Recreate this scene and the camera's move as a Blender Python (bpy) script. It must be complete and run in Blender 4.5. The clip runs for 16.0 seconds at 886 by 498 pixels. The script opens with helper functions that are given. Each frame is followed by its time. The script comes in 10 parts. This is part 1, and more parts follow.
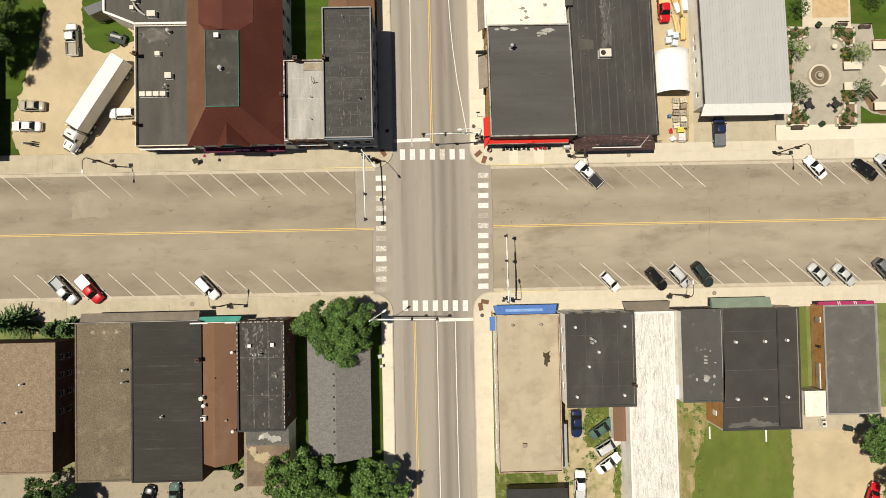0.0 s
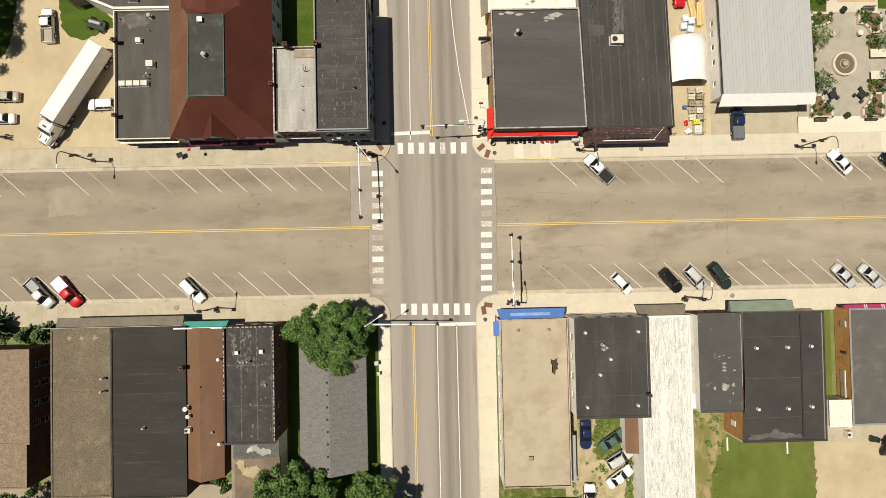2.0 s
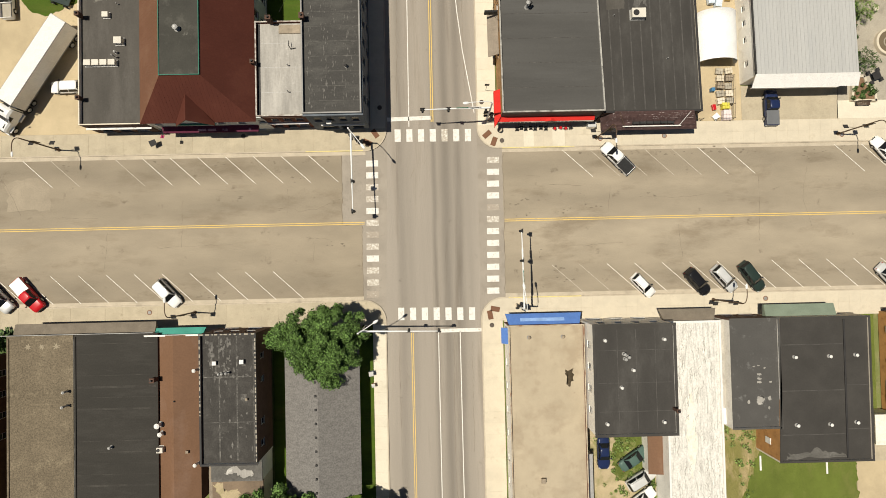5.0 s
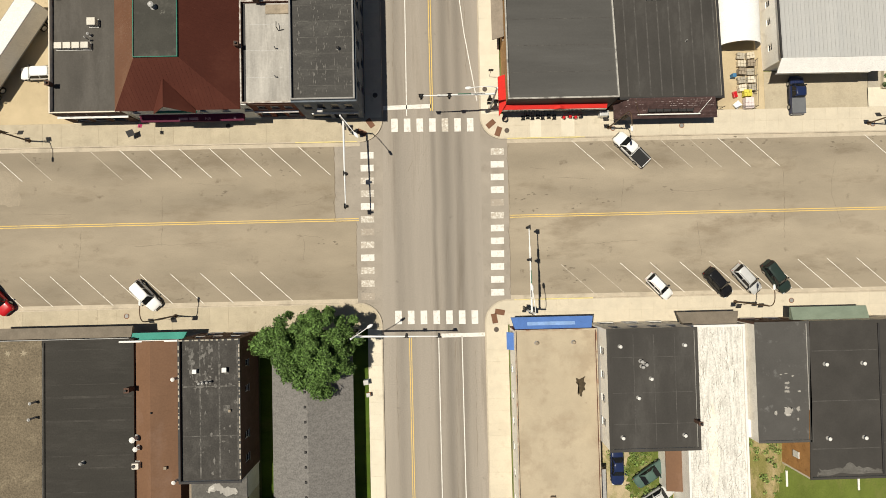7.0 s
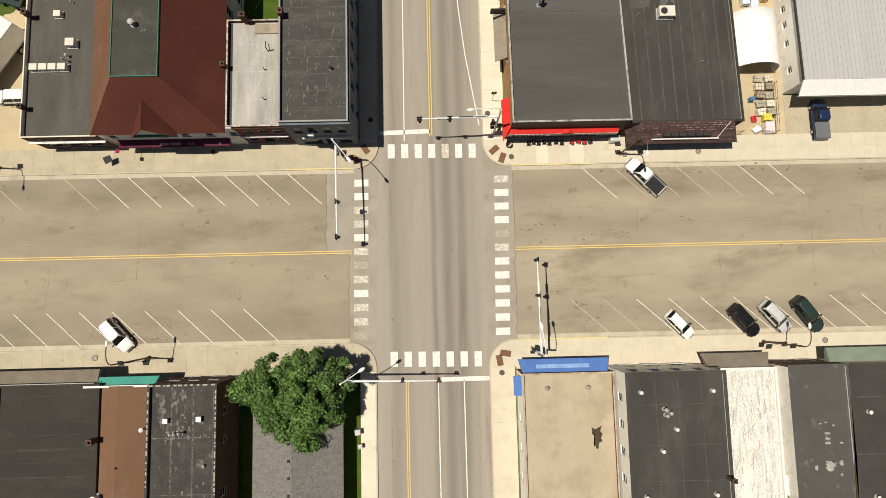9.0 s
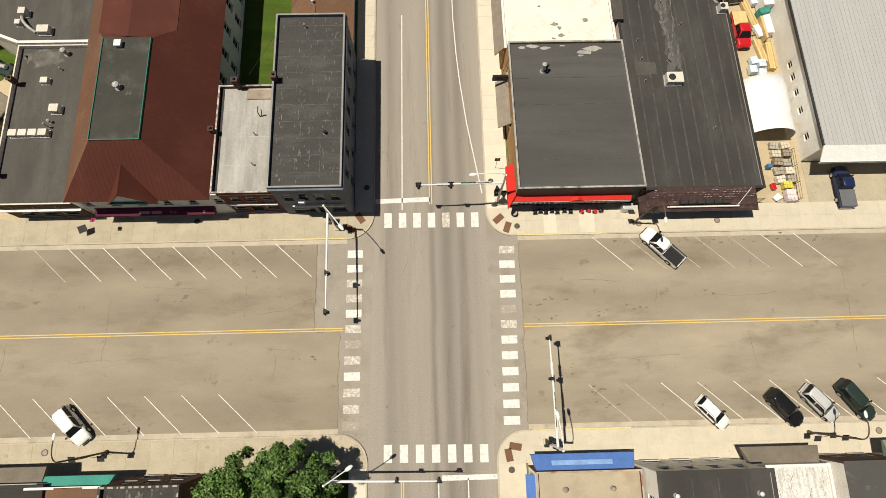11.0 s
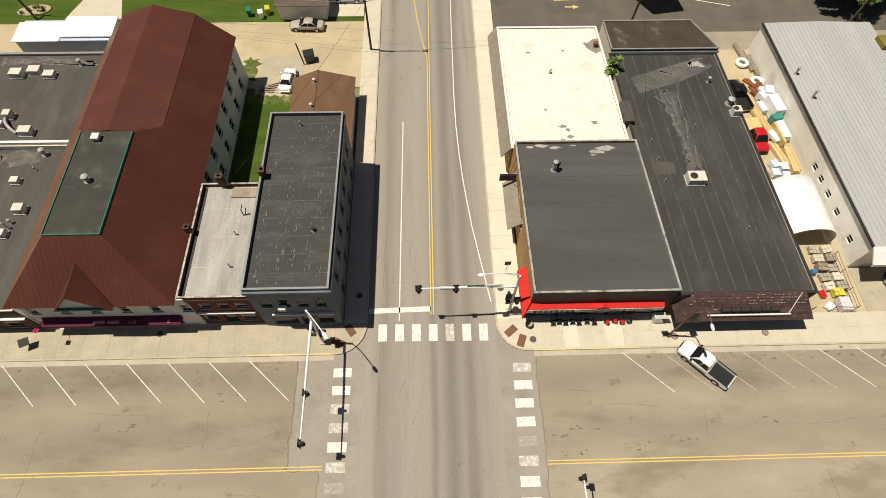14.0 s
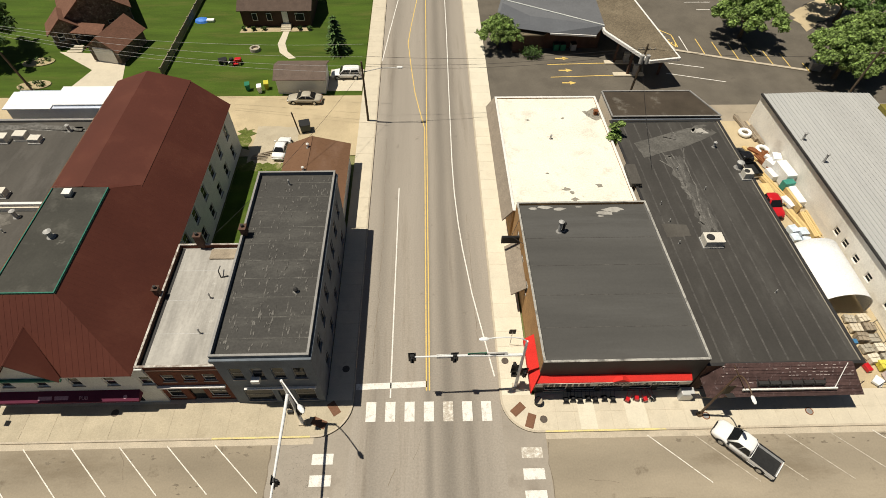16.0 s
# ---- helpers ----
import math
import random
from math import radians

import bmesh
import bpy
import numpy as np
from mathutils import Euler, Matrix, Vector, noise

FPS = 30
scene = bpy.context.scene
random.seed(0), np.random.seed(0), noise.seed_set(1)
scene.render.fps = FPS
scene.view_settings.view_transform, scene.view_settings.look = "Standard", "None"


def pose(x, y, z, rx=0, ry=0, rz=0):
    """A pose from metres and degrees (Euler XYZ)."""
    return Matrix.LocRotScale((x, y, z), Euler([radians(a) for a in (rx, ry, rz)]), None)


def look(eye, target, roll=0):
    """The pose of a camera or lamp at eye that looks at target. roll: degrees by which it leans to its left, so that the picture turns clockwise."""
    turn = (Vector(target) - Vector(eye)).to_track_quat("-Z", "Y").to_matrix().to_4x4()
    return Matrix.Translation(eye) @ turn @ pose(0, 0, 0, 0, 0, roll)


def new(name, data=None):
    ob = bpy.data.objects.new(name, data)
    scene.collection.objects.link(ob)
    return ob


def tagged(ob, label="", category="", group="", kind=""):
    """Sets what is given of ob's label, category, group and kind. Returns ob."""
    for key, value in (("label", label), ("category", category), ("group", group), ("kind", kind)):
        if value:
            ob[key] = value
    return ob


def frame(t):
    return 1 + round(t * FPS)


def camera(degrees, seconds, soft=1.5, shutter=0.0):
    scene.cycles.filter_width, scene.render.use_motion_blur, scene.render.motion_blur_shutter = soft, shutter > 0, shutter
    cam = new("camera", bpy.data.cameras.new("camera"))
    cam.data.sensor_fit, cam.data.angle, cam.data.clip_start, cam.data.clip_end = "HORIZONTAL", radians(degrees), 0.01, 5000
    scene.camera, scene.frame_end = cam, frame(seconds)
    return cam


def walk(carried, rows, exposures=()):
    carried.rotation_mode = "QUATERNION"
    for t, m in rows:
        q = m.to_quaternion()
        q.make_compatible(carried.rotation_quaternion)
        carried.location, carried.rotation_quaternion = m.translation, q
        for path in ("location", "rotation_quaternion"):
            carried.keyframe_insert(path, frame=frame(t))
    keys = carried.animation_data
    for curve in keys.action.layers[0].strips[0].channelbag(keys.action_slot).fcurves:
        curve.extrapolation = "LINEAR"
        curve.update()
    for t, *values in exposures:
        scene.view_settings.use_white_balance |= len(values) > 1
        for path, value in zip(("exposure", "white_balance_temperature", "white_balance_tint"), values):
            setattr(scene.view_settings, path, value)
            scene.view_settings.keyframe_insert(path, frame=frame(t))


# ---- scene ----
cam = camera(79.13, 16.0, soft=0.55)
U = 1.115  # metres in one unit of the plan below
PATH = [  # seconds, eye in plan units, turns about x, y, z
    (0, 0.574, -6.197, 87.050, 1.503, -0.571, -1.181),
    (0.5, 0.593, -6.101, 85.738, 1.398, -0.571, -1.190),
    (1, 0.591, -5.982, 84.422, 1.315, -0.571, -1.200),
    (1.5, 0.573, -5.866, 83.104, 1.270, -0.571, -1.209),
    (2, 0.543, -5.774, 81.783, 1.289, -0.571, -1.219),
    (2.5, 0.507, -5.716, 80.459, 1.299, -0.571, -1.228),
    (3, 0.467, -5.696, 79.133, 1.319, -0.571, -1.237),
    (3.5, 0.429, -5.714, 77.803, 1.315, -0.571, -1.247),
    (4, 0.394, -5.765, 76.470, 1.303, -0.571, -1.256),
    (6.5, 0.325, -6.247, 69.764, 1.531, -0.571, -1.303),
    (7, 0.332, -6.329, 68.414, 1.611, -0.571, -1.313),
    (7.5, 0.344, -6.390, 67.061, 1.871, -0.571, -1.322),
    (8, 0.358, -6.428, 65.705, 2.780, -0.571, -1.332),
    (10.5, 0.372, -6.301, 58.881, 11.561, -0.571, -1.379),
    (11, 0.348, -6.244, 57.508, 14.089, -0.571, -1.388),
    (11.5, 0.313, -6.192, 56.132, 16.750, -0.571, -1.398),
    (12, 0.267, -6.154, 54.753, 19.181, -0.571, -1.407),
    (12.5, 0.214, -6.135, 53.371, 21.637, -0.571, -1.417),
    (13, 0.158, -6.138, 51.986, 23.930, -0.571, -1.426),
    (13.5, 0.106, -6.164, 50.598, 26.374, -0.571, -1.435),
    (14, 0.067, -6.209, 49.207, 28.680, -0.571, -1.445),
    (14.5, 0.055, -6.262, 47.813, 31.163, -0.571, -1.454),
    (15, 0.084, -6.305, 46.416, 33.692, -0.571, -1.464),
    (15.5, 0.175, -6.312, 45.017, 36.451, -0.571, -1.473),
    (16, 0.352, -6.245, 43.614, 39.025, -0.571, -1.483),
]
walk(cam, [(t, pose(x * U, y * U, z * U, *turns)) for t, x, y, z, *turns in PATH])

# ---- world and sun ----
SUN_UP, SUN_FROM = 71.0, 175.5  # elevation, and bearing from +x towards +y
world = bpy.data.worlds.new("world")
scene.world = world
world.use_nodes = True
wn = world.node_tree.nodes
sky = wn.new("ShaderNodeTexSky")
sky.sky_type = "NISHITA"
sky.sun_disc = False
sky.sun_elevation, sky.sun_rotation = radians(SUN_UP), radians(90.0 - SUN_FROM)
wn["Background"].inputs["Strength"].default_value = 0.029
world.node_tree.links.new(sky.outputs["Color"], wn["Background"].inputs["Color"])
sun = new("sun", bpy.data.lights.new("sun", "SUN"))
sun.data.energy, sun.data.angle, sun.data.color = 5.0, radians(0.55), (1.0, 0.935, 0.805)
sun.matrix_basis = look((60 * math.cos(radians(SUN_UP)) * math.cos(radians(SUN_FROM)), 60 * math.cos(radians(SUN_UP)) * math.sin(radians(SUN_FROM)), 60 * math.sin(radians(SUN_UP))), (0, 0, 0))
scene.view_settings.exposure = 0.0


# ---- materials ----
def mat(name, col, rough=0.8, var=0.18, scale=0.6, fine=9.0, bump=0.25, metal=0.0, stain=None, stain_amount=0.5, stain_scale=0.25,
        streak=(1, 1, 1), cracks=0.0, random_tint=0.0, spec=0.22, fine_var=0.16, spots=None, spot_scale=1.0, spot_amount=0.4):
    """A procedural surface: broad and fine variation, a stain colour with its own shape, cracks and relief, all in metres."""
    m = bpy.data.materials.new(name)
    m.use_nodes = True
    t, n = m.node_tree, m.node_tree.nodes
    ln = t.links.new
    b = n["Principled BSDF"]
    b.inputs["Roughness"].default_value, b.inputs["Metallic"].default_value = rough, metal
    b.inputs["Specular IOR Level"].default_value = spec
    geo = n.new("ShaderNodeNewGeometry")

    def noise_at(sc, detail, vec, rough_=0.6):
        k = n.new("ShaderNodeTexNoise")
        k.inputs["Scale"].default_value, k.inputs["Detail"].default_value, k.inputs["Roughness"].default_value = sc, detail, rough_
        ln(vec, k.inputs["Vector"])
        return k.outputs["Fac"]

    def mix(fac, a, c, mode="MIX"):
        k = n.new("ShaderNodeMix")
        k.data_type, k.blend_type = "RGBA", mode
        for s, v in ((0, fac), (6, a), (7, c)):
            if hasattr(v, "default_value"):
                ln(v, k.inputs[s])
            else:
                k.inputs[s].default_value = v
        return k.outputs[2]

    def ranged(v, lo, hi, a=0.0, c=1.0):
        k = n.new("ShaderNodeMapRange")
        ln(v, k.inputs[0])
        for s, x in zip((1, 2, 3, 4), (lo, hi, a, c)):
            k.inputs[s].default_value = x
        return k.outputs[0]

    mp = n.new("ShaderNodeMapping")
    mp.inputs["Scale"].default_value = streak
    ln(geo.outputs["Position"], mp.inputs["Vector"])
    broad = ranged(noise_at(scale, 4, mp.outputs["Vector"]), 0.3, 0.7)
    grain = noise_at(fine, 3, geo.outputs["Position"])
    dark, light = [(*(max(0, min(1, c * k)) for c in col), 1) for k in (1 - var, 1 + var)]
    out = mix(broad, dark, light)
    if stain:
        mask = ranged(noise_at(stain_scale, 6, mp.outputs["Vector"], 0.7), 0.62 - 0.25 * stain_amount, 0.74 - 0.2 * stain_amount)
        k = n.new("ShaderNodeMath")
        k.operation = "MULTIPLY"
        ln(mask, k.inputs[0])
        k.inputs[1].default_value = 0.8
        out = mix(k.outputs[0], out, (*stain, 1))
    if spots:
        mask = ranged(noise_at(spot_scale, 7, geo.outputs["Position"], 0.68), 0.70 - 0.2 * spot_amount, 0.80 - 0.2 * spot_amount, 0.0, 0.75)
        out = mix(mask, out, (*spots, 1))
    if cracks:
        v = n.new("ShaderNodeTexVoronoi")
        v.feature = "DISTANCE_TO_EDGE"
        v.inputs["Scale"].default_value = cracks
        warp = n.new("ShaderNodeTexNoise")
        warp.inputs["Scale"].default_value = cracks * 3
        ln(geo.outputs["Position"], warp.inputs["Vector"])
        add = n.new("ShaderNodeMix")
        add.data_type = "VECTOR"
        add.inputs[0].default_value = 0.1
        ln(geo.outputs["Position"], add.inputs[4])
        sc = n.new("ShaderNodeVectorMath")
        sc.operation = "SCALE"
        sc.inputs["Scale"].default_value = 6 / cracks
        ln(warp.outputs["Color"], sc.inputs[0])
        ad = n.new("ShaderNodeVectorMath")
        ln(sc.outputs[0], ad.inputs[0])
        ln(geo.outputs["Position"], ad.inputs[1])
        ln(ad.outputs[0], v.inputs["Vector"])
        line = ranged(v.outputs["Distance"], 0.0, 0.075 * cracks, 1.0, 0.0)
        where = ranged(noise_at(cracks * 0.35, 2, geo.outputs["Position"]), 0.5, 0.6)
        k = n.new("ShaderNodeMath")
        k.operation = "MULTIPLY"
        ln(line, k.inputs[0])
        ln(where, k.inputs[1])
        out = mix(k.outputs[0], out, tuple(c * 0.48 for c in col) + (1,))
    g = ranged(grain, 0.25, 0.75, 1 - fine_var, 1 + fine_var)
    cb = n.new("ShaderNodeCombineColor")
    for i in range(3):
        ln(g, cb.inputs[i])
    out = mix(1.0, out, cb.outputs[0], "MULTIPLY")
    if random_tint:
        oi = n.new("ShaderNodeObjectInfo")
        r = ranged(oi.outputs["Random"], 0, 1, 1 - random_tint, 1 + random_tint)
        cb2 = n.new("ShaderNodeCombineColor")
        for i in range(3):
            ln(r, cb2.inputs[i])
        out = mix(1.0, out, cb2.outputs[0], "MULTIPLY")
    ln(out, b.inputs["Base Color"])
    if bump:
        bp = n.new("ShaderNodeBump")
        bp.inputs["Strength"].default_value, bp.inputs["Distance"].default_value = bump, 0.02
        ln(grain, bp.inputs["Height"])
        ln(bp.outputs["Normal"], b.inputs["Normal"])
    return m


def bands(m, axis, lo, hi, stops):
    """Multiplies wear bands along one axis (tyre tracks, seams) into a material: stops of (metres, factor)."""
    t, n = m.node_tree, m.node_tree.nodes
    ln = t.links.new
    b = n["Principled BSDF"]
    old = b.inputs["Base Color"].links[0].from_socket
    geo = n.new("ShaderNodeNewGeometry")
    sep = n.new("ShaderNodeSeparateXYZ")
    ln(geo.outputs["Position"], sep.inputs[0])
    nz = n.new("ShaderNodeTexNoise")
    nz.inputs["Scale"].default_value, nz.inputs["Detail"].default_value = 0.12, 4
    ln(geo.outputs["Position"], nz.inputs["Vector"])
    ad = n.new("ShaderNodeMath")
    ad.operation = "MULTIPLY_ADD"
    ln(nz.outputs["Fac"], ad.inputs[0])
    ad.inputs[1].default_value = 0.5
    ln(sep.outputs[axis], ad.inputs[2])
    mr = n.new("ShaderNodeMapRange")
    ln(ad.outputs[0], mr.inputs[0])
    mr.inputs[1].default_value, mr.inputs[2].default_value = lo * U + 0.25, hi * U + 0.25
    cr = n.new("ShaderNodeValToRGB")
    cr.color_ramp.interpolation = "EASE"
    el = cr.color_ramp.elements
    while len(el) < len(stops):
        el.new(0.5)
    for e, (p, f) in zip(el, stops):
        e.position, e.color = (p - lo) / (hi - lo), (f, f, f, 1)
    ln(mr.outputs[0], cr.inputs[0])
    mx = n.new("ShaderNodeMix")
    mx.data_type, mx.blend_type = "RGBA", "MULTIPLY"
    mx.inputs[0].default_value = 1.0
    ln(old, mx.inputs[6])
    ln(cr.outputs[0], mx.inputs[7])
    ln(mx.outputs[2], b.inputs["Base Color"])
    return m


def glassy(name, col, rough=0.06, trans=0.0, spec=0.4):
    m = bpy.data.materials.new(name)
    m.use_nodes = True
    b = m.node_tree.nodes["Principled BSDF"]
    b.inputs["Base Color"].default_value = (*col, 1)
    b.inputs["Roughness"].default_value = rough
    b.inputs["Transmission Weight"].default_value = trans
    b.inputs["IOR"].default_value = 1.45
    b.inputs["Specular IOR Level"].default_value = spec
    return m


def paint(name, col, rough=0.3, coat=0.5, metal=0.0):
    """Vehicle enamel with a little dust."""
    m = mat(name, col, rough=rough, var=0.06, scale=1.2, fine=14, bump=0.0, metal=metal, fine_var=0.06)
    m.node_tree.nodes["Principled BSDF"].inputs["Coat Weight"].default_value = coat
    return m


EW_WEAR = [(-11, 0.92), (-8.5, 0.86), (-5.5, 1.0), (-2.5, 1.06), (-0.4, 1.0), (2.4, 0.88), (4.5, 1.0), (7.2, 0.83), (10, 0.98)]
M_EW = bands(mat("street_concrete", (0.323, 0.273, 0.201), 0.85, 0.13, 0.25, 6.0, 0.3, stain=(0.225, 0.182, 0.127), stain_amount=0.38, stain_scale=0.2, streak=(0.35, 1, 1), fine_var=0.085, spots=(0.17, 0.135, 0.095), spot_scale=0.45, spot_amount=0.42), 1, -11, 10, EW_WEAR)
# same concrete 8 % darker: lens vignetting and own tone put into the colour
M_EW_DIM = bands(mat("street_concrete_dim", (0.297, 0.25, 0.183), 0.85, 0.13, 0.25, 6.0, 0.3, stain=(0.225, 0.182, 0.127), stain_amount=0.38, stain_scale=0.2, streak=(0.35, 1, 1), fine_var=0.085, spots=(0.17, 0.135, 0.095), spot_scale=0.45, spot_amount=0.42), 1, -11, 10, EW_WEAR)
M_NS = bands(mat("crossing_asphalt", (0.30, 0.265, 0.221), 0.88, 0.10, 0.3, 6.0, 0.3, stain=(0.225, 0.193, 0.155), stain_amount=0.34, stain_scale=0.3, streak=(1.4, 0.08, 1), fine_var=0.14, spots=(0.15, 0.13, 0.105), spot_scale=0.6, spot_amount=0.35), 0, -7, 7,
             [(-7, 1.12), (-5.5, 1.05), (-4.6, 0.84), (-3.5, 0.98), (-1.9, 1.06), (-0.5, 1.02), (0.1, 0.76), (0.6, 0.98), (1.7, 0.70), (2.6, 0.9), (3.4, 0.74), (4.4, 0.98), (5.5, 1.06), (7, 1.12)])
M_APRON = mat("crosswalk_asphalt", (0.315, 0.277, 0.228), 0.88, 0.1, 0.3, 6.0, 0.25, cracks=0.12, stain=(0.24, 0.205, 0.165), stain_amount=0.35, fine_var=0.08)
M_WALK = mat("sidewalk_concrete", (0.57, 0.505, 0.39), 0.85, 0.08, 0.5, 7.0, 0.2, stain=(0.48, 0.42, 0.315), stain_amount=0.26, stain_scale=0.5, random_tint=0.02, fine_var=0.07, spots=(0.42, 0.355, 0.26), spot_scale=0.8, spot_amount=0.34)
M_WALK_OLD = mat("old_sidewalk_concrete", (0.435, 0.375, 0.272), 0.88, 0.1, 0.5, 7.0, 0.25, stain=(0.37, 0.315, 0.225), stain_amount=0.32, stain_scale=0.4, random_tint=0.04, fine_var=0.12, spots=(0.28, 0.235, 0.165), spot_scale=1.0, spot_amount=0.42)
M_WALK_NEW = mat("new_sidewalk_concrete", (0.64, 0.585, 0.465), 0.85, 0.06, 0.5, 7.0, 0.2, stain=(0.54, 0.48, 0.37), stain_amount=0.25, random_tint=0.03, fine_var=0.08)
M_YARD = mat("dusty_yard", (0.335, 0.285, 0.205), 0.9, 0.14, 0.4, 8, 0.3, stain=(0.24, 0.20, 0.135), stain_amount=0.45, stain_scale=0.4, fine_var=0.16, spots=(0.12, 0.12, 0.05), spot_scale=0.7, spot_amount=0.34)
M_CURB = mat("curb_concrete", (0.47, 0.405, 0.31), 0.85, 0.1, 0.8, 8.0, 0.2, stain=(0.3, 0.26, 0.2), stain_amount=0.3)
M_BASE = mat("joint_dirt", (0.42, 0.355, 0.26), 0.95, 0.15)
M_WHITE = mat("road_paint_white", (0.72, 0.69, 0.63), 0.7, 0.08, 1.5, 10, 0.2, stain=(0.46, 0.41, 0.34), stain_amount=0.4, stain_scale=2.2)
M_WORN = mat("road_paint_worn", (0.70, 0.67, 0.60), 0.7, 0.08, 1.5, 10, 0.2, stain=(0.36, 0.30, 0.23), stain_amount=0.95, stain_scale=2.6)
M_STALL_NEW = mat("stall_paint", (0.72, 0.68, 0.60), 0.7, 0.1, 1.5, 10, 0.2, stain=(0.42, 0.37, 0.29), stain_amount=0.45, stain_scale=2.2)
M_STALL = mat("stall_paint_worn", (0.52, 0.47, 0.39), 0.7, 0.1, 1.5, 10, 0.2, stain=(0.32, 0.27, 0.2), stain_amount=0.85, stain_scale=2.4)
M_CURBYELLOW = mat("curb_paint_yellow", (0.66, 0.56, 0.24), 0.8, 0.12, 1.0, 10, 0.2, stain=(0.5, 0.43, 0.3), stain_amount=0.5, stain_scale=1.6)
M_YELLOW = mat("road_paint_yellow", (0.72, 0.50, 0.14), 0.7, 0.1, 1.0, 10, 0.2, stain=(0.42, 0.32, 0.17), stain_amount=0.35, stain_scale=2.0)
M_GRASS = mat("lawn", (0.056, 0.094, 0.010), 0.95, 0.25, 0.35, 12, 0.6, stain=(0.088, 0.105, 0.020), stain_amount=0.36, stain_scale=0.3, fine_var=0.4, streak=(0.25, 1.2, 1))
M_GRASS_DRY = mat("dry_lawn", (0.112, 0.14, 0.026), 0.95, 0.14, 0.3, 12, 0.5, stain=(0.155, 0.16, 0.045), stain_amount=0.45, stain_scale=0.25, fine_var=0.35, streak=(1.0, 0.5, 1))
M_GROUND = mat("mixed_ground", (0.15, 0.17, 0.055), 0.95, 0.3, 0.12, 9, 0.5, stain=(0.30, 0.25, 0.16), stain_amount=0.4, stain_scale=0.08, fine_var=0.3)
M_GRAVEL = mat("gravel_lot", (0.475, 0.385, 0.245), 0.95, 0.13, 0.15, 12, 0.4, stain=(0.41, 0.33, 0.21), stain_amount=0.42, stain_scale=0.2, fine_var=0.2, spots=(0.30, 0.24, 0.145), spot_scale=0.5, spot_amount=0.38)
M_DIRT = mat("dry_dirt", (0.42, 0.34, 0.21), 0.95, 0.18, 0.3, 12, 0.5, stain=(0.2, 0.2, 0.07), stain_amount=0.5, stain_scale=0.35, fine_var=0.25)
M_WEEDY = mat("weedy_grass", (0.10, 0.125, 0.025), 0.95, 0.3, 0.9, 9, 0.6, stain=(0.30, 0.25, 0.14), stain_amount=0.42, stain_scale=0.9, fine_var=0.5, spots=(0.05, 0.085, 0.015), spot_scale=1.8, spot_amount=0.6)
M_WEEDY_DRY = mat("weedy_dirt", (0.36, 0.28, 0.15), 0.95, 0.2, 0.5, 9, 0.6, stain=(0.15, 0.15, 0.035), stain_amount=0.95, stain_scale=0.4, streak=(1.2, 0.5, 1), fine_var=0.4, spots=(0.09, 0.075, 0.03), spot_scale=2.4, spot_amount=0.55)
M_LOTASPH = mat("bank_lot_asphalt", (0.125, 0.109, 0.087), 0.9, 0.18, 0.25, 8, 0.3, cracks=0.14, fine_var=0.2, spots=(0.075, 0.065, 0.052), spot_scale=0.5, spot_amount=0.4)
M_ROOF_DK = mat("dark_membrane", (0.052, 0.048, 0.043), 0.75, 0.16, 0.3, 5, 0.08, stain=(0.072, 0.068, 0.061), stain_amount=0.42, stain_scale=0.3, streak=(1, 0.35, 1), fine_var=0.09)
M_ROOF_HW = mat("gray_membrane", (0.076, 0.073, 0.067), 0.75, 0.14, 0.35, 5, 0.12, streak=(0.15, 1.2, 1), stain=(0.093, 0.09, 0.084), stain_amount=0.35, fine_var=0.06)
M_ROOF_GR = mat("weathered_membrane", (0.078, 0.071, 0.061), 0.8, 0.15, 0.35, 5, 0.12, streak=(1.2, 0.35, 1), stain=(0.105, 0.096, 0.084), stain_amount=0.5, stain_scale=0.3, fine_var=0.1, spots=(0.15, 0.14, 0.12), spot_scale=0.6, spot_amount=0.24)
M_PATCH = mat("sealed_roof_patch", (0.105, 0.099, 0.088), 0.8, 0.22, 0.5, 5, 0.2, stain=(0.16, 0.152, 0.138), stain_amount=0.42, stain_scale=0.6, fine_var=0.25)
M_PATCH_PALE = mat("pale_roof_scuff", (0.145, 0.137, 0.124), 0.85, 0.3, 1.5, 6, 0.2, stain=(0.066, 0.062, 0.056), stain_amount=0.6, stain_scale=1.8, fine_var=0.3)
M_DECKROOF = mat("deck_membrane", (0.050, 0.048, 0.040), 0.8, 0.16, 0.4, 5, 0.1, stain=(0.092, 0.088, 0.074), stain_amount=0.42, stain_scale=0.35, fine_var=0.1, spots=(0.2, 0.19, 0.165), spot_scale=0.8, spot_amount=0.26)
M_ROOF_D = mat("sealed_tar_roof", (0.058, 0.055, 0.05), 0.8, 0.14, 0.35, 5, 0.2, streak=(0.5, 1.4, 1), stain=(0.088, 0.084, 0.075), stain_amount=0.5, stain_scale=0.4, fine_var=0.2, spots=(0.15, 0.144, 0.13), spot_scale=1.25, spot_amount=0.25)
M_ROOF_SILVER = mat("silver_coated_roof", (0.36, 0.34, 0.305), 0.6, 0.26, 0.5, 4, 0.15, streak=(1.5, 0.22, 1), stain=(0.27, 0.253, 0.225), stain_amount=0.55, stain_scale=0.45, fine_var=0.1, spots=(0.62, 0.60, 0.55), spot_scale=0.55, spot_amount=0.42)
M_ROOF_WHITE = mat("white_coated_roof", (0.76, 0.72, 0.61), 0.65, 0.06, 0.3, 5, 0.1, stain=(0.60, 0.555, 0.465), stain_amount=0.34, stain_scale=0.5, spots=(0.42, 0.38, 0.31), spot_scale=0.9, spot_amount=0.16)
